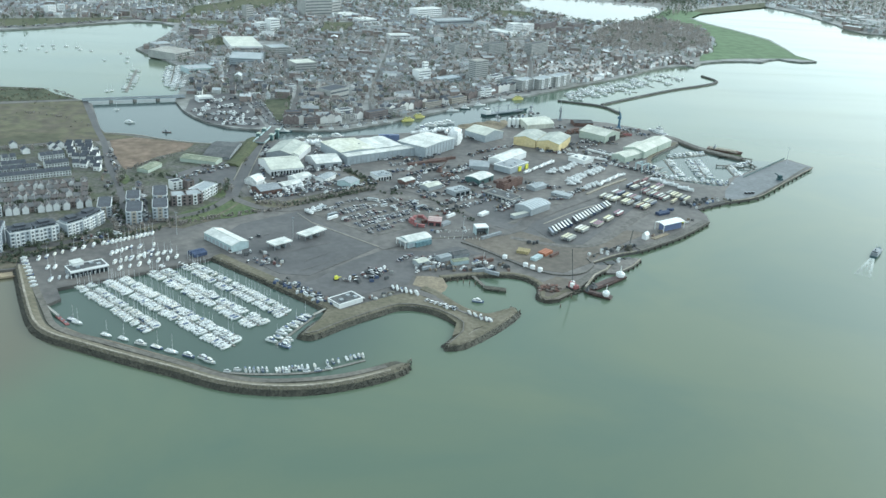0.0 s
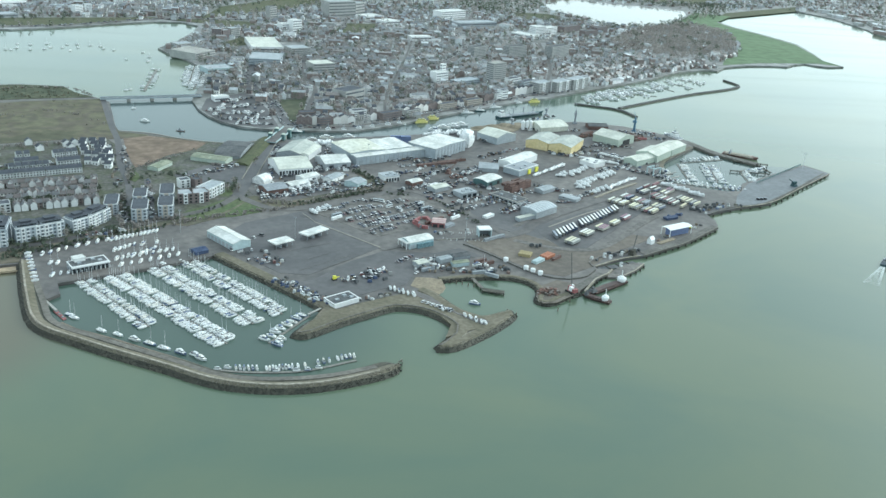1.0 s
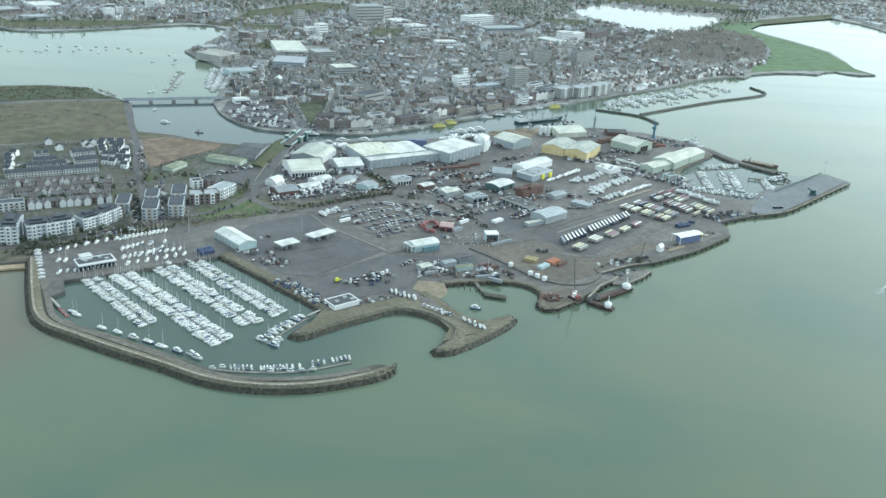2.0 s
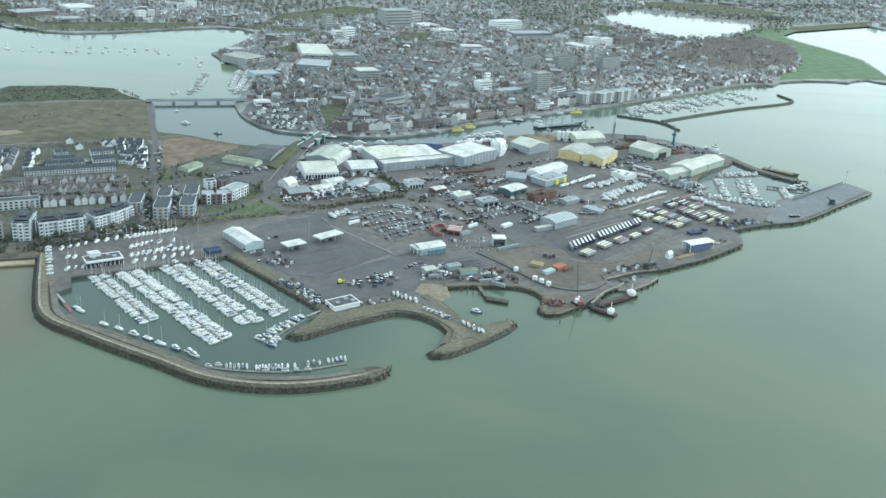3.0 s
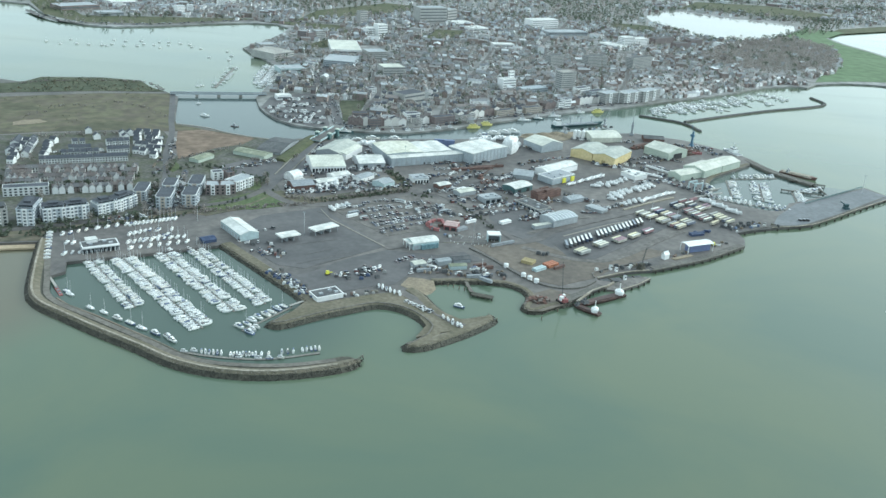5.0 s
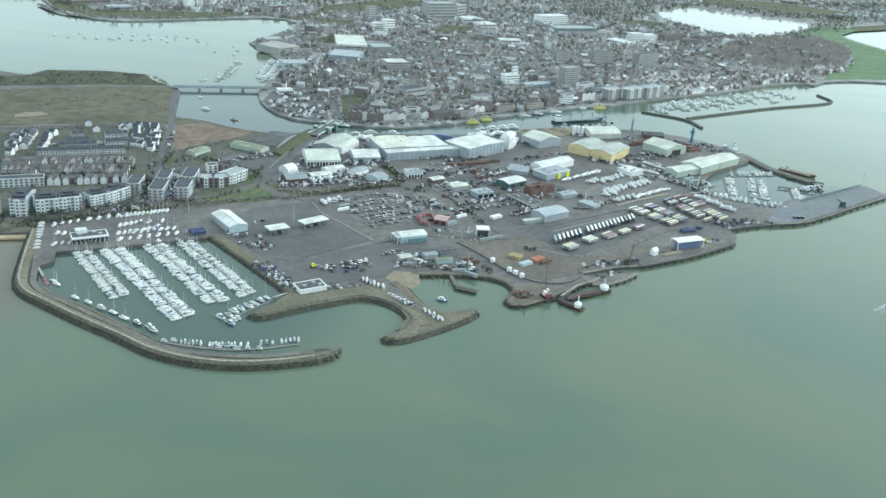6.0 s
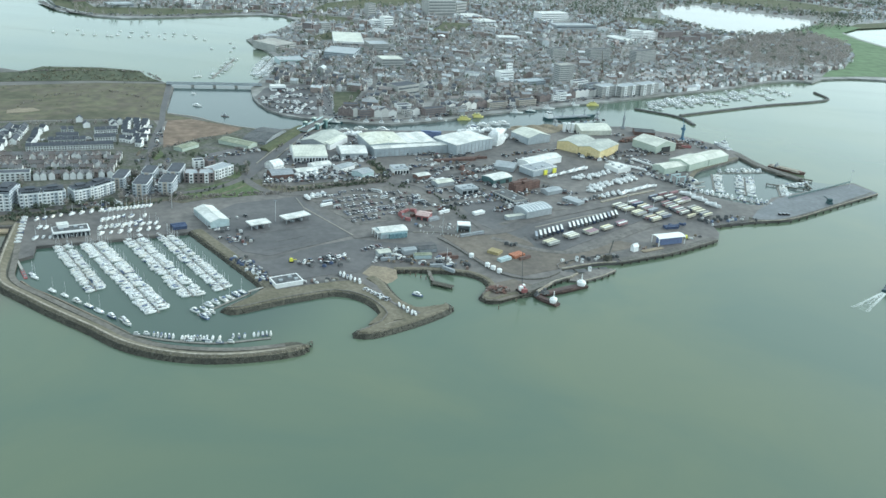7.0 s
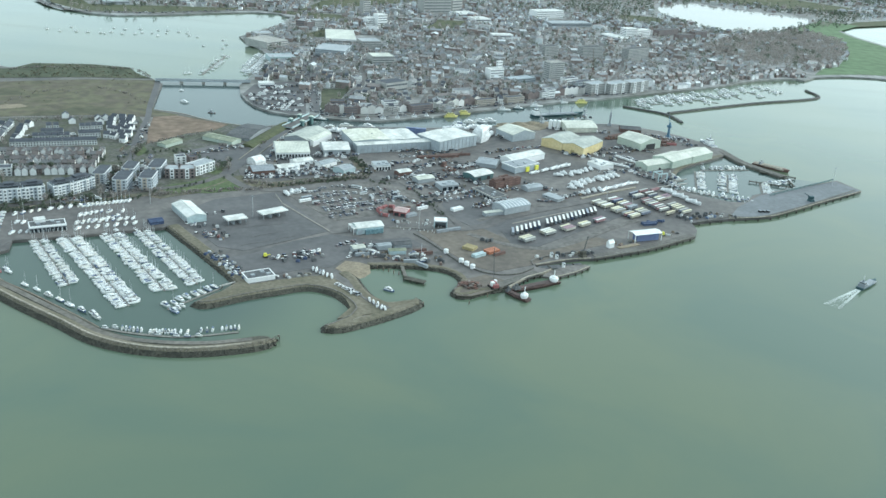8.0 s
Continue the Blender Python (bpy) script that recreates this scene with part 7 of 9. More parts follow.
for (a, b), h, wm in (([(183, 1366.7), (192.6, 1373.8)], 15, WHITE), ([(174.2, 1359.8), (182.1, 1366.4)], 11, WHITE), ([(205.6, 1464.1), (225, 1484.3)], 14, WHITE), ([(225.8, 1445.9), (245.6, 1470)], 14, BLUE_GREY_SHEET), ([(126.6, 1306.7), (149.8, 1325.4)], 10, BUFF), ([(86.5, 1275.7), (110.4, 1294.1)], 9, BUFF), ([(-31.1, 1203.5), (-14.7, 1215.3)], 11, WHITE), ([(7.4, 1197), (32.5, 1217.9)], 11, BRICK), ([(39.7, 1226.7), (58.2, 1245.9)], 9, STONE), ([(-73.1, 1152.7), (-58.1, 1160.5)], 12, BRICK), ([(-98.8, 1175.1), (-80.3, 1181.1)], 13, BRICK), ([(-108.6, 1349.4), (-98.7, 1357.1)], 9, WHITE)):
    landmark("quay_building", a, b, 12, h * 0.8, "quayside building with regular windows", wm, SLATE, 3, 4.5)
landmark("retail_shed", *[(266.9, 2008.8), (308.9, 1968.2)], 30, 6, "retail shed with white roof", WHITE, WHITE_SHEET, 1, 9, sides=False)
landmark("retail_shed", *[(159.8, 2086.1), (248.2, 2138.9)], 35, 8, "long grey retail shed with flat roof", GREY_SHEET, GREY_SHEET, 1, 9, sides=False)
landmark("retail_shed", *[(50.9, 1863.6), (91.4, 1882.3)], 20, 7, "retail shed with white roof", WHITE, WHITE_SHEET, 1, 9, sides=False)
landmark("white_hotel", *[(122.5, 2182.9), (181.7, 2232.9)], 30, 18, "white hotel block with dark windows", WHITE, WHITE_SHEET, 4, 6)
landmark("retail_shed", *[(-48.7, 2111.5), (-9.5, 2141.4)], 40, 7, "retail shed with white roof", WHITE, WHITE_SHEET, 1, 9, sides=False)
landmark("retail_shed", *[(-4.8, 2054.4), (26.6, 2079.1)], 35, 7, "retail shed with white roof", WHITE, WHITE_SHEET, 1, 9, sides=False)
landmark("retail_shed", *[(-267.7, 1437.3), (-232.3, 1461)], 30, 7, "boat shed with a pale roof", TEAL_SHEET, GREY_SHEET, 1, 9, sides=False)
landmark("retail_shed", *[(-223, 1254.6), (-204.7, 1264.7)], 14, 6, "low white boat shed by the yard", WHITE, WHITE_SHEET, 1, 9, sides=False)
landmark("retail_shed", *[(-855.3, 1877.7), (-803, 1945.8)], 50, 8, "wide retail shed beyond the bay", BRICK, GREY_SHEET, 1, 9, sides=False)
landmark("retail_shed", *[(-804.1, 2004.8), (-765.7, 2048.8)], 50, 8, "white retail shed beyond the bay", WHITE, WHITE_SHEET, 1, 9, sides=False)
landmark("retail_shed", *[(-757.7, 1843.9), (-721.4, 1881.6)], 30, 7, "long grey retail shed beyond the bay", GREY_SHEET, GREY_SHEET, 1, 9, sides=False)
for a, b in ([(-597.7, 2108), (-583.5, 2116.5)], [(-589.2, 2156.2), (-576.3, 2175.2)], [(-632, 1949.9), (-621.6, 1965)], [(-619.3, 1975.7), (-609, 1981.6)]):
    landmark("white_tower", a, b, 15, 18, "pale tower block beyond the bay", WHITE, GREY_SHEET, 6, 6)

# narrow gabled houses along the town quay
QUAYS = [house(7, 11, 8.5, 3.0, "tall narrow brick quay house with a gable front", BRICK, HOUSE_ROOF), house(7.5, 10, 7.5, 2.8, "cream rendered quay house with a gable front", RENDER_WALL, HOUSE_ROOF), house(6.5, 11, 9.5, 2.6, "tall pale quay house with slate roof", RENDER_WALL, SLATE), house(9, 10, 6.5, 2.6, "low brick quay house", BRICK, SLATE)]
for a, b in ([(-100.6, 1159), (-74.4, 1161.4)], [(-74.4, 1161.4), (-29.2, 1179)], [(-11.5, 1197.2), (5.4, 1212.2)], [(33.1, 1234.3), (86.3, 1289.6)], [(112, 1316.2), (126.8, 1328.6)], [(152.1, 1348.4), (174.7, 1371.5)], [(196.3, 1394.7), (246.3, 1436.6)]):
    street(a, b, QUAYS, 8.6, "gabled houses along the town quay", turn=90, fill=0.95)
    for q, _ in smooth_line([a, b], 6):
        LANDMARKS.append((q.x, q.y, 10))
# ---- the rest of the town ----
ROAD_DOTS = [q for pts, width in ROADS for q, _ in smooth_line(pts, 10)]
ROAD_GRID = {}
for q in ROAD_DOTS:
    ROAD_GRID.setdefault((int(q.x // 20), int(q.y // 20)), []).append(q)


def near_road(x, y, d):
    gx, gy = int(x // 20), int(y // 20)
    return any((q.x - x) ** 2 + (q.y - y) ** 2 < d * d for i in (-1, 0, 1) for j in (-1, 0, 1) for q in ROAD_GRID.get((gx + i, gy + j), ()))


lake_shape = [(422.2, 2666), (538.2, 2814.8), (671.1, 2734.2), (761.8, 2710.9), (847.2, 2674.2), (813.1, 2533.5), (724.8, 2368), (648.2, 2274.9), (575.8, 2248.4), (508.1, 2241.8), (471.4, 2355.4), (417.4, 2429.8), (407.6, 2535.9)]
park_shape = [(601.8, 1740.7), (741.4, 1811.2), (874.5, 1844.6), (924.4, 1832), (908.3, 1898.5), (931.8, 2009.4), (949.1, 2138.4), (919.2, 2276.8), (882.7, 2380), (865.2, 2510.8), (765.2, 2389.8), (815, 2207.5), (776.2, 2032.5), (727.9, 1897.8), (683.3, 1846.7)]
green_shape = [(-979.5, 1979.9), (-861.9, 1820.3), (-812.1, 1788.6), (-747.6, 1758.7), (-620.9, 1817.9), (-480.5, 1961.3), (-401.9, 1986.2), (-293, 1991.4), (-227.5, 1893), (-299.6, 1904.2), (-351.6, 1926.5), (-485, 1976.9), (-652.8, 1902.1), (-791.7, 1842.3), (-957.9, 2036.6)]
wood_shape = [(595.3, 2214.1), (822.5, 2369.2), (803.5, 2148.1), (727.9, 1919.2), (577.4, 1814.6), (490.5, 1870.5), (479.8, 2002.1)]
FAR_WOODS = [[(140, 2830), (470, 3060), (434, 2720), (410, 2480), (322, 2350), (183, 2376)], [(800, 2500), (862, 2400), (1000, 2790), (910, 2810)]]
marina_yard = [(-236.5, 1214.4), (-197.3, 1149.2), (-141, 1125.2), (-120.2, 1137.7), (-146.3, 1228.1), (-178.2, 1308.3), (-196.7, 1317.2), (-240.9, 1278)]
grass_shape = [(-110, 1162), (-103, 1174), (-100.5, 1205), (-100, 1240), (-103, 1302), (-140, 1285), (-135, 1262), (-121, 1212)]
ground_patch("ground_green_shore", green_shape, GRASS, 0.13, "green shore strip beyond the bay")
ground_patch("ground_lawn", grass_shape, MARSH, 0.31, "small dark lawn by the lifting bridge")


def add_house(verts, faces, idx, x, y, w, d, h, rise, rot):
    """Walls (material 0) and a pitched or flat roof (material 1) as loose islands."""
    c, s = math.cos(rot), math.sin(rot)

    def at(px, py, z):
        verts.append((x + px * c - py * s, y + px * s + py * c, GROUND + z))
        return len(verts) - 1

    a, b = w / 2, d / 2
    lo = [at(px, py, -0.3) for px, py in ((-a, -b), (a, -b), (a, b), (-a, b))]
    hi = [at(px, py, h) for px, py in ((-a, -b), (a, -b), (a, b), (-a, b))]
    for k in range(4):
        faces.append((lo[k], lo[(k + 1) % 4], hi[(k + 1) % 4], hi[k]))
        idx.append(0)
    if rise:
        g = [at(-a, 0, h + rise), at(a, 0, h + rise)]
        faces.append((hi[1], hi[2], g[1]))
        faces.append((hi[3], hi[0], g[0]))
        idx.extend((0, 0))
        e = 0.3
        r = [at(-a - e, -b - e, h - 0.1), at(a + e, -b - e, h - 0.1), at(a + e, 0, h + rise + 0.15), at(-a - e, 0, h + rise + 0.15), at(a + e, b + e, h - 0.1), at(-a - e, b + e, h - 0.1)]
        faces.append((r[0], r[1], r[2], r[3]))
        faces.append((r[3], r[2], r[4], r[5]))
        idx.extend((1, 1))
    else:
        r = [at(px * 1.01, py * 1.01, h + 0.05) for px, py in ((-a, -b), (a, -b), (a, b), (-a, b))]
        faces.append(tuple(r))
        idx.append(1)


def stuff_mesh(name, verts, faces, idx, materials, label, category):
    me = bpy.data.meshes.new(name)
    me.from_pydata(verts, [], faces)
    if idx:
        me.polygons.foreach_set("material_index", idx)
    for m in materials:
        me.materials.append(m)
    return tagged(new(name, me), label, category, kind="stuff")


def leafy(verts, faces, x, y, z, r, h, n, leaf):
    """A ragged crown of n small tilted leaf clumps."""
    for _ in range(n):
        a, u, v = rng.uniform(0, 6.283), rng.random() ** 0.4, rng.uniform(-1, 1)
        k = r * u * math.sqrt(max(0.05, 1 - v * v))
        cx, cy, cz = x + k * math.cos(a), y + k * math.sin(a), z + h * (0.5 + 0.5 * v)
        s = leaf * rng.uniform(0.5, 1.3)
        p, q = Vector((rng.uniform(-1, 1), rng.uniform(-1, 1), rng.uniform(-0.6, 0.6))).normalized() * s, Vector((rng.uniform(-1, 1), rng.uniform(-1, 1), rng.uniform(-1, 1))).normalized() * s
        b = len(verts)
        verts.extend(((cx - p.x, cy - p.y, cz - p.z), (cx + q.x, cy + q.y, cz + q.z), (cx + p.x, cy + p.y, cz + p.z), (cx - q.x * 0.6, cy - q.y * 0.6, cz - q.z * 0.6)))
        faces.append((b, b + 1, b + 2, b + 3))


near_v, near_f, near_i = [], [], []
far_v, far_f, far_i = [], [], []
twig_v, twig_f, green_v, green_f = [], [], [], []
TOWN_HOUSES = []
y = 1190.0
while y < 4100:
    cell = 11.5 if y < 1750 else (16 if y < 2400 else 24)
    x = -1150 - 0.2 * (y - 1200)
    while x < 900 + 0.55 * (y - 1200):
        px, py = x + rng.uniform(-2.5, 2.5), y + rng.uniform(-2, 2)
        x += cell
        if not inside((px, py), mainland) or inside((px, py), lake_shape) or inside((px, py), park_shape):
            continue
        if inside((px, py), marina_yard) or inside((px, py), grass_shape):
            continue
        if py > 2300 and any(inside((px, py), wood) for wood in FAR_WOODS):
            r = rng.uniform(4, 7)
            leafy(*((green_v, green_f) if rng.random() < 0.7 else (twig_v, twig_f)), px, py, GROUND + 1, r, r * 1.9, 26, 0.9 + 0.22 * r)
            if rng.random() < 0.85:
                continue
        if any(inside((px, py), zone) for zone in GREEN_ZONES):
            if rng.random() < 0.16:
                leafy(*((green_v, green_f) if rng.random() < 0.6 else (twig_v, twig_f)), px, py, GROUND + 0.5, 4, 7, 24, 1.5)
            continue
        edge = all(inside((px + ox, py + oy), mainland) for ox, oy in ((0, -14), (-14, 0), (14, 0)))
        if not edge or near_road(px, py, 8.5) or any((px - lx) ** 2 + (py - ly) ** 2 < r * r for lx, ly, r in LANDMARKS):
            continue
        field = noise.noise((px * 0.004, py * 0.004, 0.3))
        district = noise.noise((px * 0.0025, py * 0.0025, 7.7))
        rot = round(noise.noise((px * 0.0015, py * 0.0015, 3.1)) * 5) * 0.35 + rng.choice((0, 0, 0, 0, math.pi / 2))
        shore = inside((px, py), green_shape)
        wood = inside((px, py), wood_shape)
        lush = 0.55 if shore else (0.95 if wood else (0.56 if py < 1750 else 0.58 if py < 2300 else 0.72) + 0.6 * max(0, field))
        if rng.random() < lush:
            r = rng.uniform(2.5, 5) * (1.25 if py > 2200 else 1)
            if not shore or rng.random() < 0.35:
                evergreen = rng.random() < (0.08 if wood else (0.3 if py < 2200 else 0.5))
                for _ in range(3 if wood else 1):
                    ox, oy = rng.uniform(-6, 6), rng.uniform(-6, 6)
                    leafy(green_v if evergreen else twig_v, green_f if evergreen else twig_f, px + ox, py + oy, GROUND + 1.5, r, r * 2.1, 34, 0.6 + 0.16 * r)
            if shore or rng.random() < 0.6:
                continue
        if shore or (wood and rng.random() < 0.85):
            continue
        zone = noise.noise((px * 0.0019, py * 0.0019, 11.0))
        if py > 1750 and zone > 0.22:
            r = rng.uniform(3, 6)
            leafy(*((green_v, green_f) if rng.random() < 0.55 else (twig_v, twig_f)), px, py, GROUND + 1, r, r * 1.9, 26, 0.75 + 0.2 * r)
            if rng.random() < 0.75:
                continue
        if py > 2050 and zone < -0.25:
            if rng.random() < 0.16:
                add_house(far_v, far_f, far_i, px, py, rng.uniform(24, 55), rng.uniform(16, 30), rng.uniform(6, 10), 0, round(zone * 8) * 0.3)
            elif rng.random() < 0.35:
                leafy(green_v, green_f, px, py, GROUND + 1, 4, 7, 20, 1.4)
            continue
        big = rng.random() < (0.03 if py < 1750 else 0.06) + 0.16 * max(0, district)
        if big:
            dims = (rng.uniform(13, 24), rng.uniform(9, 14), rng.uniform(6, 11), rng.choice((0, 1.8, 2.4)))
        else:
            dims = (rng.uniform(5, 11), rng.uniform(5.5, 7.5), rng.choice((4.5, 5, 5.5, 6.5)), rng.uniform(2.2, 3.4))
        if py < 1470 and not big and len(TOWN_HOUSES) < 105 and rng.random() < 0.6:
            TOWN_HOUSES.append((px, py, math.degrees(rot)))
            continue
        if rng.random() < (0.75 if py < 2000 else 0.25):
            add_house(*((near_v, near_f, near_i) if py < 2000 else (far_v, far_f, far_i)), px + rng.choice((-1, 1)) * rng.uniform(4, 7), py + rng.uniform(-5, 5), rng.uniform(2.5, 5), rng.uniform(2.5, 4), rng.uniform(2.4, 6.5), rng.choice((0, 0, 1.2)), rot)
        if py < 2000:
            add_house(near_v, near_f, near_i, px, py, *dims, rot)
        else:
            add_house(far_v, far_f, far_i, px, py, *dims, rot)
    y += cell * 0.92
stuff_mesh("town_rooftops", near_v, near_f, near_i, (TOWN_WALL, TOWN_ROOF), "dense brick and slate houses of the old town", "houses")
stuff_mesh("suburb_rooftops", far_v, far_f, far_i, (TOWN_WALL, SUBURB_ROOF), "far suburbs of small pitched-roof houses", "houses")
TOWNS = [house(7.5, 7, 5.5, 2.6, "old brick town house with tiled roof", BRICK, HOUSE_ROOF, False), house(9, 7.5, 6, 2.8, "pale rendered town house near the quay", RENDER_WALL, HOUSE_ROOF, False), house(6.5, 8, 7.5, 2.6, "tall narrow town house near the quay", RENDER_WALL, SLATE, False)]
for px, py, r in TOWN_HOUSES:
    place(rng.choice(TOWNS), pose(px, py, GROUND, 0, 0, r), "old town houses near the quay")

# trees and scrub on the western side and round the port
PLANTING = [([(-580.8, 1214.2), (-550.3, 1249.1), (-438, 1291.8), (-389.6, 1254.4)], 140, 0.75, False),
    ([(-479, 1102.1), (-455.3, 1129.2), (-426, 1129.5)], 14, 0.8, False),
    ([(-418.7, 1164.9), (-376.3, 1152.9), (-328.3, 1112.4)], 16, 0.8, False),
    ([(-486.7, 1060.3), (-470, 1083.6)], 8, 0.7, False),
    ([(-315, 703.9), (-279.6, 721.8), (-237.4, 752), (-210.3, 764.5)], 50, 2.2, True),
    ([(-211.4, 767.3), (-183.4, 789.7), (-170, 800)], 34, 1.5, False)]
PLANTING += [([(-16, 966), (-1.6, 943.8), (10, 922.6), (8.4, 908)], 80, 0.95, True),
    ([(8, 906), (-30, 879), (-71, 851), (-100, 853)], 90, 1.1, False),
    ([(6, 903), (-34, 873), (-74, 846)], 60, 1.0, True),
    ([(33, 900), (22, 893), (40, 893)], 16, 0.8, True),
    ([(62, 884), (92, 842), (108, 816)], 30, 0.7, True),
    ([(-237.7, 901.4), (-209.5, 925.8), (-182.5, 916.5), (-140.7, 893.8)], 45, 1.3, True),
    ([(-167.1, 796.9), (-136.9, 834.3), (-111.7, 869.3)], 16, 1.0, True),
    ([(-210, 772.3), (-230.8, 842), (-245.9, 899.2)], 30, 1.6, True),
    ([(-378.2, 825.2), (-322.1, 849.3), (-265.5, 874)], 60, 1.1, True)]
PLANTING += [([(-365.2, 800.2), (-309.6, 821.6), (-256.5, 844.4)], 60, 1.1, False),
    ([(-171.7, 966.9), (-134.2, 968.5), (-131.8, 1015.9)], 30, 1.0, False),
    ([(-249.6, 936), (-230.7, 963.7), (-197.7, 1016.1)], 30, 0.9, False),
    ([(472.9, 2366.2), (508.1, 2241.8), (573.9, 2238.6), (645.9, 2264.9), (722.1, 2357.2), (796.9, 2483.4)], 80, 4.5, True),
    ([(445.6, 2732.1), (630.6, 2870.6), (775, 2768.1), (941.7, 2786.4), (1090.1, 2843.4)], 120, 5.5, True),
    ([(671.8, 3107.8), (910.2, 3194.7), (1090.8, 3179.2), (1443.8, 3394.1)], 160, 6, True)]
PLANTING += [([(-388.4, 844.8), (-271, 888.3)], 70, 1.1, False),
    ([(-379.8, 828.4), (-264.9, 872.2)], 70, 1.1, True),
    ([(-371.6, 812.5), (-260.4, 854.5)], 70, 1.1, False),
    ([(-362.8, 795.7), (-254.4, 835.9)], 70, 1.2, True),
    ([(-369.9, 902), (-301.5, 934.4)], 30, 1.3, True),
    ([(-419.4, 979.3), (-344.3, 1017.5), (-308.8, 1033.7)], 50, 1.5, False)]
PLANTING += [([(-268, 703), (-235, 730), (-212, 746), (-176, 777)], 130, 0.9, True),
    ([(-172, 781), (-136, 806), (-100, 826), (-74, 838)], 120, 0.8, False),
    ([(-376, 821), (-262, 866)], 90, 0.9, True),
    ([(-392, 851), (-276, 899)], 60, 1.0, True)]
PLANTING += [([(-305.7, 686), (-275.4, 698.2), (-273.8, 709.3)], 40, 1.5, True),
    ([(-450.9, 964.8), (-396.3, 894.6), (-364.9, 843.5), (-360.5, 791.2)], 30, 2.5, False),
    ([(-955.2, 1933.3), (-791.7, 1842.3), (-598.3, 1950.4), (-398.7, 2024.3)], 60, 4, True)]
for pts, n, r0, evergreen in PLANTING:
    line = smooth_line(pts, 5)
    for _ in range(n):
        p, _w = rng.choice(line)
        q = p + Vector((rng.uniform(-1, 1), rng.uniform(-1, 1))) * (r0 * 5)
        r = r0 * rng.uniform(0.6, 1.3)
        leafy(green_v if evergreen else twig_v, green_f if evergreen else twig_f, q.x, q.y, GROUND + 0.3, r, r * 1.8, 30, 0.5 + 0.22 * r)
tuft_v, tuft_f = [], []
field_shape = [(-701, 1045), (-546, 1147.4), (-458, 1203.5), (-368, 1236), (-318, 1104.7), (-304, 1079.8), (-310, 1046), (-350.9, 1036), (-428, 999), (-593.7, 894)]
heath_shape = [(-742.5, 1104.3), (-585.8, 1226), (-575.8, 1265), (-498.6, 1294), (-441, 1296), (-414.3, 1266), (-390, 1247), (-463.5, 1218), (-556.7, 1170), (-713.2, 1066)]
for shape, n, low in ((field_shape, 150, 0.35), (heath_shape, 900, 1.0)):
    x0, x1 = min(q[0] for q in shape), max(q[0] for q in shape)
    y0, y1 = min(q[1] for q in shape), max(q[1] for q in shape)
    for _ in range(n * 2):
        q = (rng.uniform(x0, x1), rng.uniform(y0, y1))
        thick = noise.noise((q[0] * 0.018, q[1] * 0.011, 5.0)) + 0.4 * noise.noise((q[0] * 0.07, q[1] * 0.05, 2.0))
        if not inside(q, shape) or thick < (0.05 if low < 1 else -0.35):
            continue
        r = low * rng.uniform(0.7, 2.2)
        bush_v, bush_f = (green_v, green_f) if low >= 1 and rng.random() < 0.4 else (tuft_v, tuft_f)
        leafy(bush_v, bush_f, *q, GROUND + 0.2, r, r * 1.1, 9, 0.4 + 0.3 * r)
stuff_mesh("scrub_tussocks", tuft_v, tuft_f, [], (TOPSOIL,), "olive and brown tussocks of the rough field", "scrub")
stuff_mesh("winter_trees", twig_v, twig_f, [], (TWIGS,), "bare brown winter trees among the houses", "trees")
stuff_mesh("evergreen_trees", green_v, green_f, [], (EVERGREEN,), "dark evergreen trees and scrub", "trees")


def tree(label, r, h, leaves, n):
    """A tree with a tapered trunk, limbs and a ragged crown."""
    ob = empty("tree", Matrix(), label, "tree")
    bm = bmesh.new()
    bmesh.ops.create_cone(bm, cap_ends=True, segments=6, radius1=0.35, radius2=0.12, depth=h * 0.6, matrix=Matrix.Translation((0, 0, h * 0.3)))
    for k in range(5):
        bmesh.ops.create_cone(bm, segments=5, radius1=0.14, radius2=0.04, depth=r * 1.2, matrix=Matrix.Rotation(k * 1.3, 4, "Z") @ Matrix.Translation((r * 0.4, 0, h * 0.5)) @ Matrix.Rotation(0.9, 4, "Y"))
    part("trunk", bm, TIMBER, ob)
    v, f = [], []
    leafy(v, f, 0, 0, h * 0.3, r, h * 0.7, n, 0.75)
    me = bpy.data.meshes.new("crown")
    me.from_pydata(v, [], f)
    me.materials.append(leaves)
    part("crown", me, None, ob)
    return ob


TREES = [tree("dark evergreen tree with ragged crown", 3.2, 7, EVERGREEN, 110), tree("bare brown winter tree", 3.0, 8, TWIGS, 90)]
for pts, n in (([(-242.1, 900.2), (-245.4, 920), (-241.9, 896.2)], 8), ([(-138.5, 873.4), (-139.7, 903.9), (-132.1, 882.6)], 7), ([(-291.8, 716.2), (-308.1, 756.1), (-318.8, 785.1)], 7), ([(-250.3, 740.2), (-253.8, 757.1), (-257.8, 771.5)], 6), ([(-211.9, 752.2), (-217.9, 794), (-231.7, 838.2)], 9), ([(-196.3, 799.4), (-209.1, 847.7), (-218.5, 882.7)], 7), ([(-365.1, 821.4), (-313.3, 842.3), (-266, 858.6)], 14), ([(-352.5, 796.6), (-313.2, 817.1), (-256.9, 835.3)], 12), ([(-101, 1180), (-101, 1240), (-106, 1296)], 4)):
    line = smooth_line(pts, 3)
    for _ in range(n):
        p, _w = rng.choice(line)
        place(rng.choice(TREES), pose(p.x + rng.uniform(-4, 4), p.y + rng.uniform(-4, 4), GROUND + 0.1, 0, 0, rng.uniform(0, 360)), "trees among the flats")


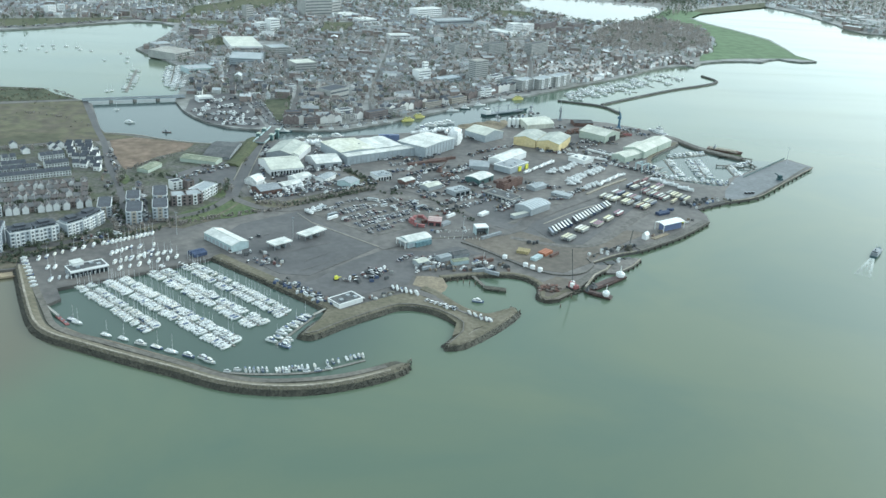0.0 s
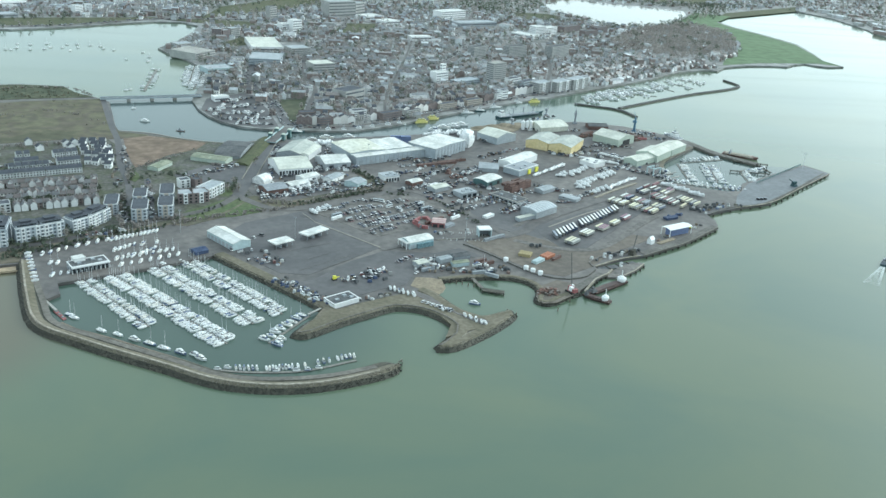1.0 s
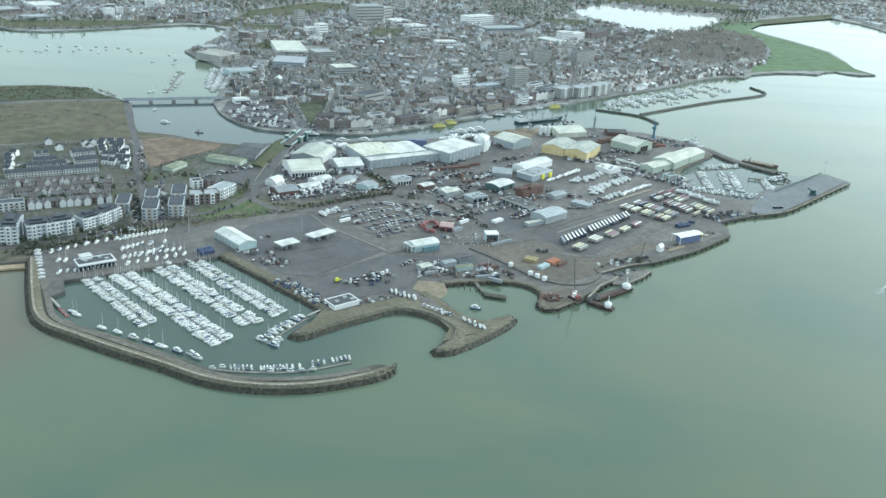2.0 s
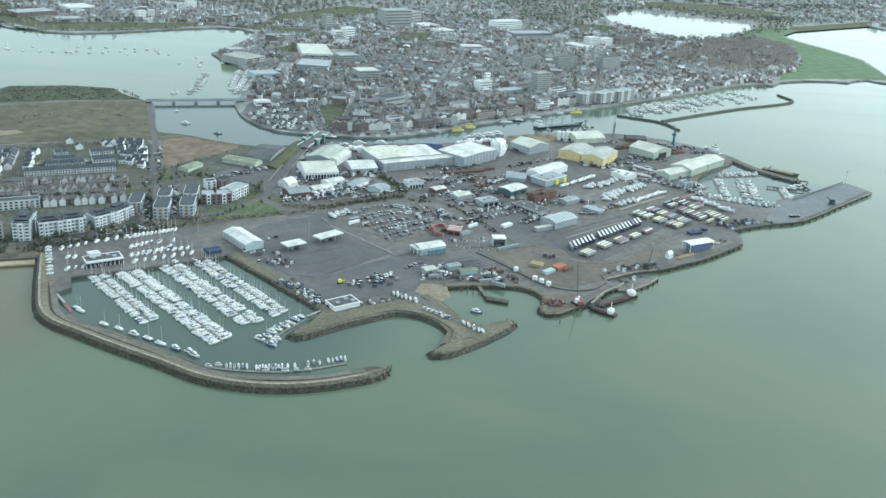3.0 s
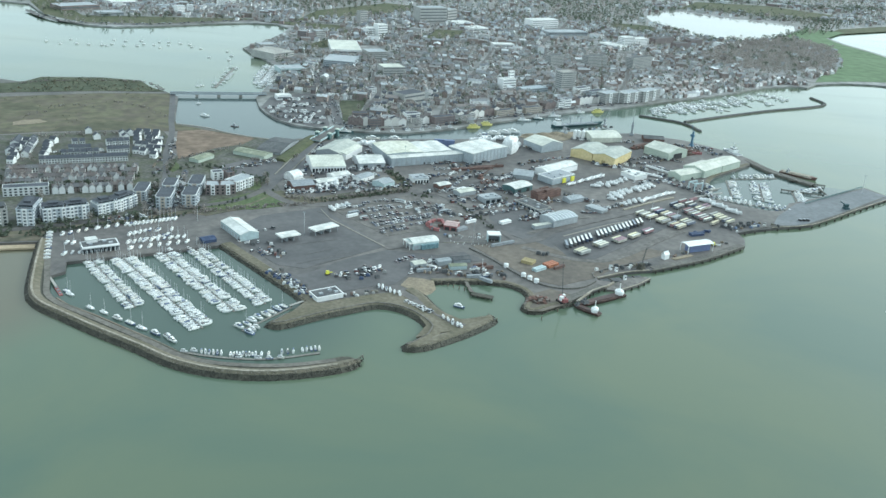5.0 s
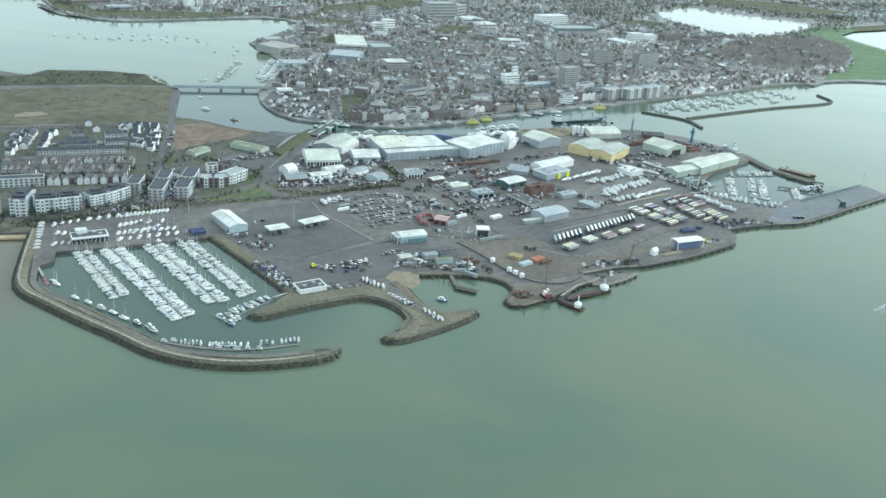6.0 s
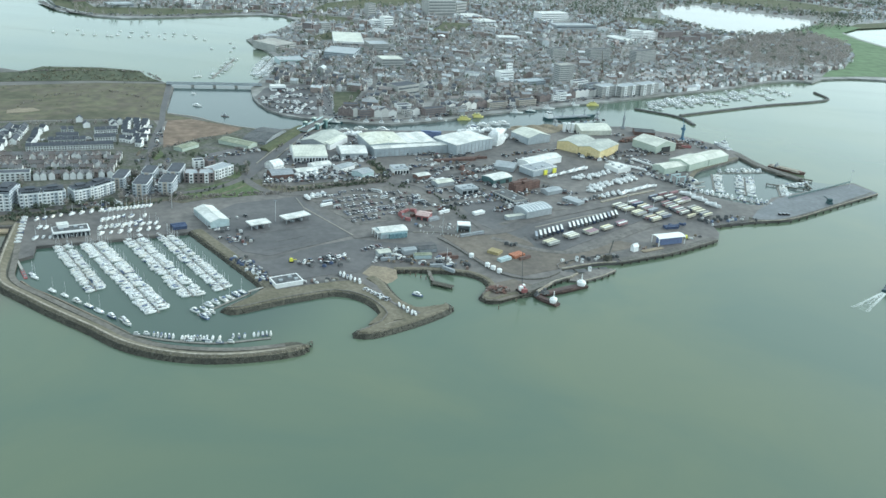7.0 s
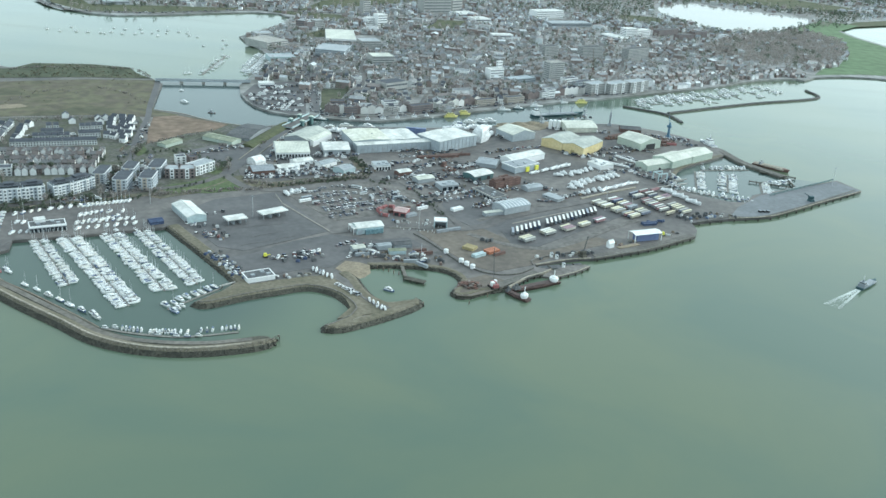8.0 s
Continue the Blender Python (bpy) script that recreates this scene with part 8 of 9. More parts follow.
# ---- bridges ----
def road_bridge(a, b, width, deck_z, label, piers, material=PALE_CONCRETE):
    a, b = Vector(a), Vector(b)
    u = (b - a).normalized()
    w = (b - a).length
    ob = empty("road_bridge", pose(a.x, a.y, 0, 0, 0, heading(u)), label, "bridge")
    part("deck", boxes((-6, w + 6, -width / 2, width / 2, deck_z - 0.9, deck_z)), material, ob)
    part("carriageway", boxes((-6, w + 6, -width / 2 + 1, width / 2 - 1, deck_z, deck_z + 0.12)), ASPHALT, ob)
    for y in (-width / 2, width / 2):
        part("parapet", boxes((-6, w + 6, y - 0.25, y + 0.25, deck_z, deck_z + 1.3)), material, ob)
    for k in range(piers):
        x = w * (k + 1) / (piers + 1)
        part("pier", boxes((x - 2, x + 2, -width / 2 - 0.5, width / 2 + 0.5, -3, deck_z - 0.9)), CONCRETE, ob)
    return ob


road_bridge((-364, 1235), (-251, 1277), 9, 4.6, "low pale road bridge on piers over the channel", 3, BLUE_GREY_SHEET)
lift = road_bridge((-120, 1062.3), (-108.7, 1121.4), 14, 5.5, "lifting road bridge with green control towers", 1, TEAL_SHEET)
for x, y in ((18, -8), (18, 8), (42, -8), (42, 8)):
    part("tower", boxes((x - 2.5, x + 2.5, y - 2, y + 2, -3, 9.5)), TEAL_DARK, lift)
    part("tower_roof", boxes((x - 3, x + 3, y - 2.5, y + 2.5, 9.5, 10.5, 0, 0.6)), GREEN_SHEET, lift)


# ---- ships ----
def ship(name, a, b, beam, free, hull, label, bridge_at=-0.38, house=(0.16, 7), deckmat=RUST, house_mat=WHITE, mast=True, rounded=False):
    a, b = Vector(a), Vector(b)
    u = b - a
    length = u.length
    c = (a + b) / 2
    ob = empty(name, pose(c.x, c.y, 0, 0, 0, heading(u)), label, "ship")
    part("hull", hull_mesh(length, beam, free, "hull", hull, stern=0.85), None, ob)
    part("deck", boxes((-length * 0.44, length * 0.36, -beam * 0.4, beam * 0.4, free * 0.6, free * 0.98)), deckmat, ob)
    part("hold", boxes((-length * 0.2, length * 0.3, -beam * 0.28, beam * 0.28, free * 0.98, free * 1.2)), deckmat, ob)
    x = bridge_at * length
    w = house[0] * length / 2
    if rounded:
        tower = bmesh.new()
        for r, z0, z1, k in ((0.9, free * 0.9, free + house[1] * 0.4, 1.08), (1.08, free + house[1] * 0.4, free + house[1] * 0.72, 0.9), (0.8, free + house[1] * 0.72, free + house[1], 0.55)):
            rings = [[tower.verts.new((x + w * r * q * math.cos(0.4488 * i), beam * 0.42 * r * q * math.sin(0.4488 * i), z)) for i in range(14)] for z, q in ((z0, 1), (z1, k))]
            for i in range(14):
                tower.faces.new((rings[0][i], rings[0][(i + 1) % 14], rings[1][(i + 1) % 14], rings[1][i]))
            tower.faces.new(rings[1])
            tower.faces.new(rings[0][::-1])
        part("deckhouse", tower, house_mat, ob)
        part("winch", boxes((length * 0.3, length * 0.42, -beam * 0.3, beam * 0.3, free, free + 2.2, 0, 0.7), (length * 0.34, length * 0.38, -beam * 0.1, beam * 0.1, free + 2.2, free + 4)), DARK_ROOF, ob, "dark winch and gear on the foredeck")
        part("mast", boxes((x - 0.25, x + 0.25, -0.25, 0.25, free + house[1], free + house[1] + 5)), WHITE, ob)
        return ob
    part("deckhouse", boxes((x - w, x + w, -beam * 0.36, beam * 0.36, free * 0.9, free + house[1] * 0.6), (x - w * 0.7, x + w * 0.7, -beam * 0.3, beam * 0.3, free + house[1] * 0.6, free + house[1], 0, 0.9)), house_mat, ob)
    part("window_band", boxes((x - w * 0.72, x + w * 0.72, -beam * 0.31, beam * 0.31, free + house[1] * 0.75, free + house[1] * 0.88)), GLASS, ob)
    part("funnel", boxes((x - w * 0.3, x + w * 0.3, -0.7, 0.7, free + house[1], free + house[1] + 2, 0, 0.8)), STEEL_GREY, ob)
    if mast:
        part("mast", boxes((x - 0.15, x + 0.15, -0.15, 0.15, free + house[1], free + house[1] + 6)), ALLOY, ob)
    return ob


ship("dredger", (219.5, 697.6), (181.7, 665.9), 9, 2.4, HULL_DARK, "dark red working ship with a white bridge at the quay", -0.4, (0.14, 4.3), HULL_DARK, rounded=True)
ship("hopper_barge", (198.1, 653.6), (178.2, 666.3), 8, 2.0, HULL_DARK, "short dark barge with a white wheelhouse", -0.3, (0.23, 4.2), HULL_DARK, rounded=True)
coaster = ship("coaster", (165.3, 1251.6), (236.2, 1297.9), 12, 3.2, HULL_GREEN, "dark green cargo ship with a white bridge aft", -0.42, (0.1, 8), STEEL_GREY)
for x in (-14, 4, 22):
    part("derrick", boxes((x - 0.5, x + 0.5, -0.5, 0.5, 3.2, 13, 0, 0.6), (x - 5, x + 5, -0.25, 0.25, 11, 11.6)), STEEL_GREY, coaster, "grey cargo derrick")
ship("red_barge", (443, 1124), (481, 1101), 13, 3, RUST, "long rusty pontoon barge with a pale worn deck", -0.3, (0.05, 3), CREST, STEEL_GREY, False)
ship("tug", (403.6, 1176.1), (387.8, 1204.9), 10, 4, WHITE, "white ship moored behind the stores", -0.1, (0.3, 6), STEEL_GREY)
for p in ((59.5, 1206), (74.5, 1227), (233, 1367)):
    c = Vector(p)
    d = Vector((8.8, 4))
    ship("passenger_ferry", c - d, c + d, 6.5, 2.0, YELLOW_HULL, "pale yellow two-deck passenger ferry", -0.05, (0.6, 4.0), YELLOW_HULL, YELLOW_HULL, False)
for k, (x, y) in enumerate([(-57.9, 1138), (-38.7, 1141), (-20.3, 1152.6), (-3.8, 1163.7), (16.4, 1179.1), (30.6, 1189.7), (124.9, 1275), (145.1, 1292), (167.8, 1317.1), (205.3, 1355.2), (-97.8, 1125.5)]):
    d = Vector((10, 1.5 if x < 150 else 3.5)) * (0.8 if k % 2 else 1.0)
    ship("workboat", Vector((x, y)) - d, Vector((x, y)) + d, 5.5, 1.8, [WHITE, HULL_GREEN, WHITE][k % 3], "fishing and pleasure boat moored along the town quay", -0.1, (0.35, 3.2), DECK, WHITE)
ship("launch", (-240.5, 1105), (-230, 1103.4), 3.4, 1.1, RUST, "small dark launch crossing the channel", -0.1, (0.3, 1.8), STEEL_GREY, STEEL_GREY, False)
ship("landing_craft", (472, 757), (492, 782), 8, 2.0, HULL_GREEN, "dark green landing craft under way with a white wake", -0.34, (0.16, 4), STEEL_GREY, STEEL_GREY)
fv, ff = [], []
for _ in range(1500):
    t = rng.random() ** 1.3
    s = rng.choice((-1, 1)) * (2.2 + 6.5 * t) * rng.uniform(0.6, 1.1) if rng.random() < 0.75 else rng.uniform(-1, 1) * (2 + 5 * t)
    p = Vector((471, 756)) + Vector((-0.6, -0.8)) * (52 * t) + Vector((0.8, -0.6)) * s * 0.75
    r = rng.uniform(0.15, 0.6) * (1 - 0.5 * t)
    b0 = len(fv)
    for k in range(6):
        fv.append((p.x + r * rng.uniform(0.5, 1.4) * math.cos(k), p.y + 1.6 * r * rng.uniform(0.5, 1.4) * math.sin(k), 0.06 + 0.0002 * _))
    ff.append(tuple(range(b0, b0 + 6)))
stuff_mesh("wake_foam", fv, ff, [], (FOAM,), "broken white foam of the wake", "foam")


# ---- cranes, masts and the jetty ----
def crane(p, h, jib, rot, paint, label, lean=35, thick=1.0, jib_paint=None):
    ob = empty("dock_crane", pose(*p, GROUND, 0, 0, rot), label, "crane")
    part("base", boxes((-3, 3, -3, 3, 0, 2.2, 0, 0.8)), paint, ob)
    part("column", boxes((-0.05 * h, 0.05 * h, -0.05 * h, 0.05 * h, 2.2, h * 0.7, 0, 0.7)), paint, ob)
    part("cab", boxes((-2, 3, -1.6, 1.6, h * 0.45, h * 0.45 + 3)), paint, ob)
    arm = part("jib", boxes(*[(0, jib, y * thick - 0.09 * thick, y * thick + 0.09 * thick, z * thick, (z + 0.2) * thick) for y, z in ((-0.25, -0.3), (0.25, -0.3), (0, 0.2))], *[(k, k + 0.15 * thick, -0.3 * thick, 0.3 * thick, -0.3 * thick, 0.4 * thick) for k in range(1, int(jib), 2)]), jib_paint or paint, ob)
    arm.matrix_basis = pose(0, 0, h * 0.6, 0, -lean, 0)
    return ob


crane((346.7, 1206.3), 28, 11, 150, CRANE_BLUE, "tall blue harbour crane", 75)
crane((271.2, 1237.2), 26, 12, 90, STEEL_GREY, "dark harbour crane with raised jib", 70)
crane((237.3, 1277.8), 14, 16, 60, STEEL_GREY, "small grey crane on the quay", 50)
crawler = crane((169.1, 667), 4.5, 30, 120, RED, "red crawler crane with long dark lattice jib", 80, 0.8, DARK_ROOF)
part("counterweight", boxes((-5.2, -2.6, -2.2, 2.2, 1.6, 4.2)), RED, crawler, "faded red counterweight")
part("crawler_track", boxes((-4, 4, -3.6, -2.4, 0, 1.4)), RUBBER, crawler)
part("crawler_track", boxes((-4, 4, 2.4, 3.6, 0, 1.4)), RUBBER, crawler)
part("driver_cab", boxes((1.2, 3.6, -3.4, -1.4, 2.2, 5.2)), WHITE, crawler, "white driver's cab")
part("engine_cover", boxes((-3, 0, 0.4, 3.2, 2.4, 5.6)), WHITE, crawler, "white engine cover")
crane((238.5, 753.5), 4.5, 16, 50, DARK_TIMBER, "dark quayside excavator with a raised arm", 74, 1.3, DARK_ROOF)
crane((180.8, 1211.9), 12, 15, 140, STEEL_GREY, "grey grab crane unloading at the wharf", 55)
crane((481.2, 988.4), 6, 11, 200, HULL_GREEN, "dark tracked crane on the pier", 30, 1.5)
crane((248.9, 1577), 20, 34, 100, RUST, "thin tower crane over the town", 60)
for x, y in [(-60, 757), (90.6, 773.5), (259.7, 881.1), (-5, 1005), (-159.9, 761.6), (519.6, 1058.3), (285.5, 883.9)]:
    mast = empty("light_mast", pose(x, y, GROUND), "tall slim steel floodlight mast", "lamp", "floodlight masts")
    part("pole", boxes((-0.18, 0.18, -0.18, 0.18, 0, 20, 0, 0.6)), ALLOY, mast)
    part("lamp_head", boxes((-1.2, 1.2, -0.4, 0.4, 20, 20.5)), STEEL_GREY, mast)
jet = empty("jetty", Matrix(), "old timber jetty reaching into the inlet", "jetty")
for (a, b), w in (([(89.8, 692.5), (97.6, 669.3)], 3.0), ([(97.7, 667.1), (114.7, 663)], 6)):
    a, b = Vector(a), Vector(b)
    q = pose(a.x, a.y, 0, 0, 0, heading(b - a))
    part("walkway", boxes((0, (b - a).length, -w / 2, w / 2, 1.4, 2.0)), DARK_TIMBER if w > 4 else TRACK, jet).matrix_basis = q
    for k in range(4):
        part("pile", boxes((k * (b - a).length / 3 - 0.3, k * (b - a).length / 3 + 0.3, -w / 2 - 0.2, -w / 2 + 0.4, -3, 2.6)), DARK_TIMBER, jet).matrix_basis = q
pile = mesh_of(boxes((-0.35, 0.35, -0.35, 0.35, -3, 3)), "mooring_post", TIMBER)
for x, y in [(71.9, 681.9), (77.5, 679.7), (82.1, 678.4), (86.8, 676), (91.3, 674.7), (153.4, 635.9), (165.7, 653.4), (119.8, 624.5), (-33.8, 612)]:
    tagged(new("mooring_post", pile), "dark timber pile standing in water", "pile", "mooring piles").location = (x, y, 0)

# fenders and dolphins along the eastern quays
block = mesh_of(boxes((-0.7, 0.7, -0.7, 0.7, -3, 2.2, 0, 0.9)), "fender", MUD)
for pts, n in (([(247.7, 750.5), (264.6, 763.2), (300.1, 791.2), (341.9, 833.6)], 13), ([(183, 672.5), (195.8, 695.2), (207, 705.4)], 6), ([(219, 704), (234, 718.6), (245, 734)], 5), ([(346.1, 873.5), (381.6, 896.8), (428.3, 920), (486.4, 980), (542.4, 1040.6)], 18), ([(419.4, 985.7), (527.4, 1074.6)], 8)):
    line = smooth_line(pts, 2)
    for k in range(n):
        p, w = line[int((len(line) - 1) * (k + 0.5) / n)]
        tagged(new("fender", block), "dark timber fender on the quay face", "fender", "quay fenders").location = (p.x + w.y * 1.0, p.y - w.x * 1.0, 0)
strip("quay_apron", [(248.8, 757.2), (265.8, 770.1), (301.9, 799.9), (341.2, 839.5)], 7, GROUND + 0.45, QUAY, "worn concrete quay apron", thick=0.9)
strip("quay_apron", [(167.9, 664.1), (185, 687), (202, 706.5)], 7, GROUND + 0.74, QUAY, "worn concrete quay apron", thick=0.9)
strip("quay_coping", [(180.5, 669.5), (194.6, 695.4), (206.5, 706.8), (212.5, 716.5)], 1.4, GROUND + 1.0, CREST, "pale broken coping along the quay edge", thick=1.6)
strip("quay_coping", [(383, 900), (429.5, 923.2), (488, 983.5), (547.6, 1044.6)], 1.0, GROUND + 0.75, CREST, "pale coping along the pier's outer edge", thick=0.6)
strip("quay_coping", [(248.6, 752.4), (264.6, 764.2), (300.2, 792.2), (343, 836.2)], 1.3, GROUND + 0.8, TRACK, "worn coping along the quay edge", thick=1.2)
strip("quay_apron", [(270, 784), (289, 799)], 4.5, GROUND + 0.62, TAN, "tan timbered apron on the quay edge", thick=0.6)
strip("quay_apron", [(350.8, 879.5), (383.6, 904.1), (430.7, 927.6), (541.5, 1046.7)], 2.2, GROUND + 0.5, QUAY, "worn concrete quay edge", thick=0.9)

# ---- low clutter of the yards ----
junk = {"crate": ("weathered timber crate in the yard", TIMBER, (2.5, 1.8, 1.5)), "skip": ("small worn steel skip in the yard", JUNK, (3.5, 1.8, 1.4)), "material_bag": ("bag of building material in the yard", JUNK, (3, 2, 1.2)), "covered_load": ("dark blue tarpaulin over a load", NAVY, (3.5, 2.5, 1.6)), "storage_box": ("weathered storage box standing in the yard", JUNK, (3, 2.2, 2.0)), "plant_machine": ("dark yard machine at rest", DARK_ROOF, (4, 2.2, 2.4))}
KIT = []
for name, (label, material, (lx, ly, lz)) in junk.items():
    bm = boxes((-lx / 2, lx / 2, -ly / 2, ly / 2, 0, lz, 0, 0.9), (-lx * 0.4, lx * 0.3, -ly * 0.35, ly * 0.35, lz, lz + 0.4, 0, 0.7))
    ob = tagged(new(name, mesh_of(bm, "body", material)), label, name.replace("_", " "))
    KIT.append(ob)
CLUTTER = [([(-63.8, 668.3), (-49.7, 655.4), (-33.6, 641.3), (-25, 630.5)], 42, 6, (2, 2, 3, 4, 4, 3)),
    ([(2.2, 636), (22.5, 648.5)], 14, 4, (0, 1, 2, 4)),
    ([(341.4, 882.2), (366.3, 903.3), (381.7, 912.3)], 16, 5, (0, 1, 2, 4, 5)),
    ([(316.3, 830.7), (326.1, 839)], 6, 3, (2, 2, 0))]
CLUTTER += [([(226, 752), (246, 766)], 10, 4, (1, 5, 4, 0)),
    ([(269.5, 791.3), (286.6, 806.5)], 8, 3, (0, 2, 2)),
    ([(-106.3, 883.7), (-77.6, 900.8), (-40.1, 926.5), (-30.4, 943.4)], 60, 14, (4, 4, 2, 5, 1)),
    ([(44.4, 1018.9), (84.1, 989.4), (115.7, 989.4)], 30, 12, (1, 5, 2, 0)),
    ([(103.8, 900.6), (138.1, 882.3), (161.9, 902.5)], 26, 10, (1, 5, 4, 0))]
CLUTTER += [([(258.7, 1079.4), (283.3, 1062.4), (312, 1035.9)], 26, 10, (4, 2, 5, 4)),
    ([(324.1, 1190.8), (359.2, 1181.5), (378.8, 1170.7)], 26, 9, (1, 1, 5, 4)),
    ([(318, 1015.7), (337.1, 999.7), (339.4, 1043.4)], 22, 6, (3, 4, 4, 2)),
    ([(192, 1209.3), (242.6, 1266.3), (185.2, 1222.5)], 20, 8, (2, 0, 5)),
    ([(331.1, 886.4), (363.2, 902.6), (388.6, 912.2)], 18, 5, (5, 4, 2))]
CLUTTER += [([(200, 738), (222, 752), (240, 764)], 8, 3, (4, 1, 5)),
    ([(-83.4, 723.2), (-64.2, 701.8)], 12, 6, (4, 2, 5)),
    ([(63.1, 791.8), (99.5, 792.8)], 10, 7, (2, 0, 4))]
for pts, n, spread_m, kinds in CLUTTER:
    line = smooth_line(pts, 2)
    for _ in range(n):
        p, _w = rng.choice(line)
        place(KIT[rng.choice(kinds)], pose(p.x + rng.gauss(0, spread_m * 0.6), p.y + rng.gauss(0, spread_m * 0.6), GROUND + 0.05, 0, 0, rng.uniform(0, 180)), "yard clutter")

heap = bmesh.new()
for _ in range(130):
    a, d = rng.uniform(0, 6.283), rng.random() ** 0.7
    rock(heap, (10 * d * math.cos(a), 7 * d * math.sin(a), 3.2 * (1 - d) + rng.uniform(-0.2, 0.5)), rng.uniform(0.5, 1.5), 0)
tagged(part("scrap_heap", heap, SCRAP), "reddish heap of rusty scrap metal on the quay", "scrap heap").matrix_basis = pose(*(150.7, 664.9), GROUND, 0, 0, 15)

for x, y, turn, wide in ((270, 1166, 40, 9), (279, 1172, 10, 8), (338, 1188, 30, 10), (347, 1176, 60, 9), (336, 1160, 20, 9), (92, 962, 30, 9)):
    pile_up = bmesh.new()
    for _ in range(60):
        a, d = rng.uniform(0, 6.283), rng.random() ** 0.7
        rock(pile_up, (wide * d * math.cos(a), 0.55 * wide * d * math.sin(a), 2.4 * (1 - d) + rng.uniform(-0.2, 0.4)), rng.uniform(0.5, 1.6), 0)
    tagged(part("scrap_heap", pile_up, SCRAP), "low maroon heap of scrap metal behind the stores", "scrap heap", "scrap heaps behind the stores").matrix_basis = pose(x, y, GROUND, 0, 0, turn)

for k, (x, y) in enumerate([(137.1, 1180.1), (153.7, 1191.3), (170.6, 1202.6), (183.7, 1194.6)]):
    heap = bmesh.new()
    ring = [heap.verts.new(((15 - k) * rng.uniform(0.85, 1.1) * math.cos(a), 7 * rng.uniform(0.85, 1.1) * math.sin(a), 0)) for a in (0.4488 * i for i in range(14))]
    mid = [heap.verts.new((v.co.x * 0.5 * rng.uniform(0.9, 1.1), v.co.y * 0.5, 2.6 + rng.uniform(-0.3, 0.3))) for v in ring]
    tip = heap.verts.new((0, 0, 3.8))
    for i in range(14):
        heap.faces.new((ring[i], ring[(i + 1) % 14], mid[(i + 1) % 14], mid[i]))
        heap.faces.new((mid[i], mid[(i + 1) % 14], tip))
    tagged(part("sand_mound", heap, TAN), "heap of tan sand on the wharf", "sand heap", "sand heaps on the wharf").matrix_basis = pose(x, y, GROUND + 0.4, 0, 0, rng.uniform(-10, 10))
for k in range(3):
    silo = bmesh.new()
    bmesh.ops.create_cone(silo, cap_ends=True, segments=14, radius1=2.4, radius2=2.4, depth=11, matrix=Matrix.Translation((0, 0, 5.5)))
    bmesh.ops.create_cone(silo, cap_ends=True, segments=14, radius1=2.4, radius2=0.5, depth=1.4, matrix=Matrix.Translation((0, 0, 11.7)))
    x, y = (193, 1188.6)
    tagged(part("silo", silo, WHITE), "white cylindrical silo on the wharf", "silo", "white silos").matrix_basis = pose(x + 5.4 * k, y + 0.8 * k, GROUND)

post = mesh_of(boxes((-0.25, 0.25, -0.25, 0.25, 0, 1.3, 0, 0.7)), "traffic_post", WHITE)
for k in range(24):
    p = on_line(*[(70.3, 771.7), (109.9, 772.3)], (k % 12) / 11) + Vector((rng.uniform(-2, 2), (k // 12) * 16 + rng.uniform(-4, 4)))
    tagged(new("traffic_post", post), "white plastic traffic post by the check-in booth", "post", "traffic posts").location = (p.x, p.y, GROUND + 0.3)

digger = empty("yellow_digger", pose(*(-20, 672.5), GROUND + 0.2, 0, 0, 30), "small bright yellow digger in the ferry yard", "digger")
part("cab", boxes((-1.4, 1.4, -1.1, 1.1, 0.9, 3.4, 0, 0.8)), LEMON, digger)
part("track", boxes((-2, 2, -1.4, -0.8, 0, 0.9)), RUBBER, digger)
part("track", boxes((-2, 2, 0.8, 1.4, 0, 0.9)), RUBBER, digger)
part("arm", boxes((1.2, 4.2, -0.2, 0.2, 1.6, 2.1)), LEMON, digger)

crowd = []
for a, b, n in (((-223.9, 1201.6), (-163.2, 1253.9), 22), ((-211.5, 1182.6), (-149, 1210.2), 26), ((-196.7, 1161.8), (-137.6, 1175), 28), ((-174.1, 1144.4), (-129.2, 1146.8), 22), ((-238.5, 1317.8), (-187.4, 1353.1), 20), ((-247.6, 1372.7), (-208.7, 1414.2), 16), ((-215.7, 1257.2), (-177.7, 1285.5), 18)):
    for k in range(int(n * 0.75)):
        p = on_line(a, b, (k + rng.uniform(0.2, 0.8)) / n / 0.75)
        crowd.append((rng.choice([MOTORS[0], MOTORS[1], CAR[1], CAR[0], CAR[2], KIT[0], KIT[5]]), pose(p.x, p.y, GROUND + 0.2, 0, 0, rng.uniform(0, 360))))
for k in range(24):
    p = on_line((-164, 1316), (-108, 1309), k / 23)
    crowd.append((rng.choice([BOXES["white"], MOTORS[0], MOTORS[1]]), pose(p.x, p.y + rng.gauss(0, 3), GROUND + 0.3, 0, 0, rng.uniform(0, 180))))
for k in range(60):
    p = on_line(rng.choice(((-225, 1205), (-205, 1175), (-170, 1145), (-215, 1262))), rng.choice(((-160, 1250), (-145, 1200), (-135, 1165), (-178, 1290))), rng.random())
    crowd.append((rng.choice([MOTORS[0], MOTORS[1], DINGHIES[0], CAR[0], KIT[4], KIT[1], KIT[0], KIT[5]]), pose(p.x + rng.gauss(0, 5), p.y + rng.gauss(0, 5), GROUND + 0.3, 0, 0, rng.uniform(0, 360))))
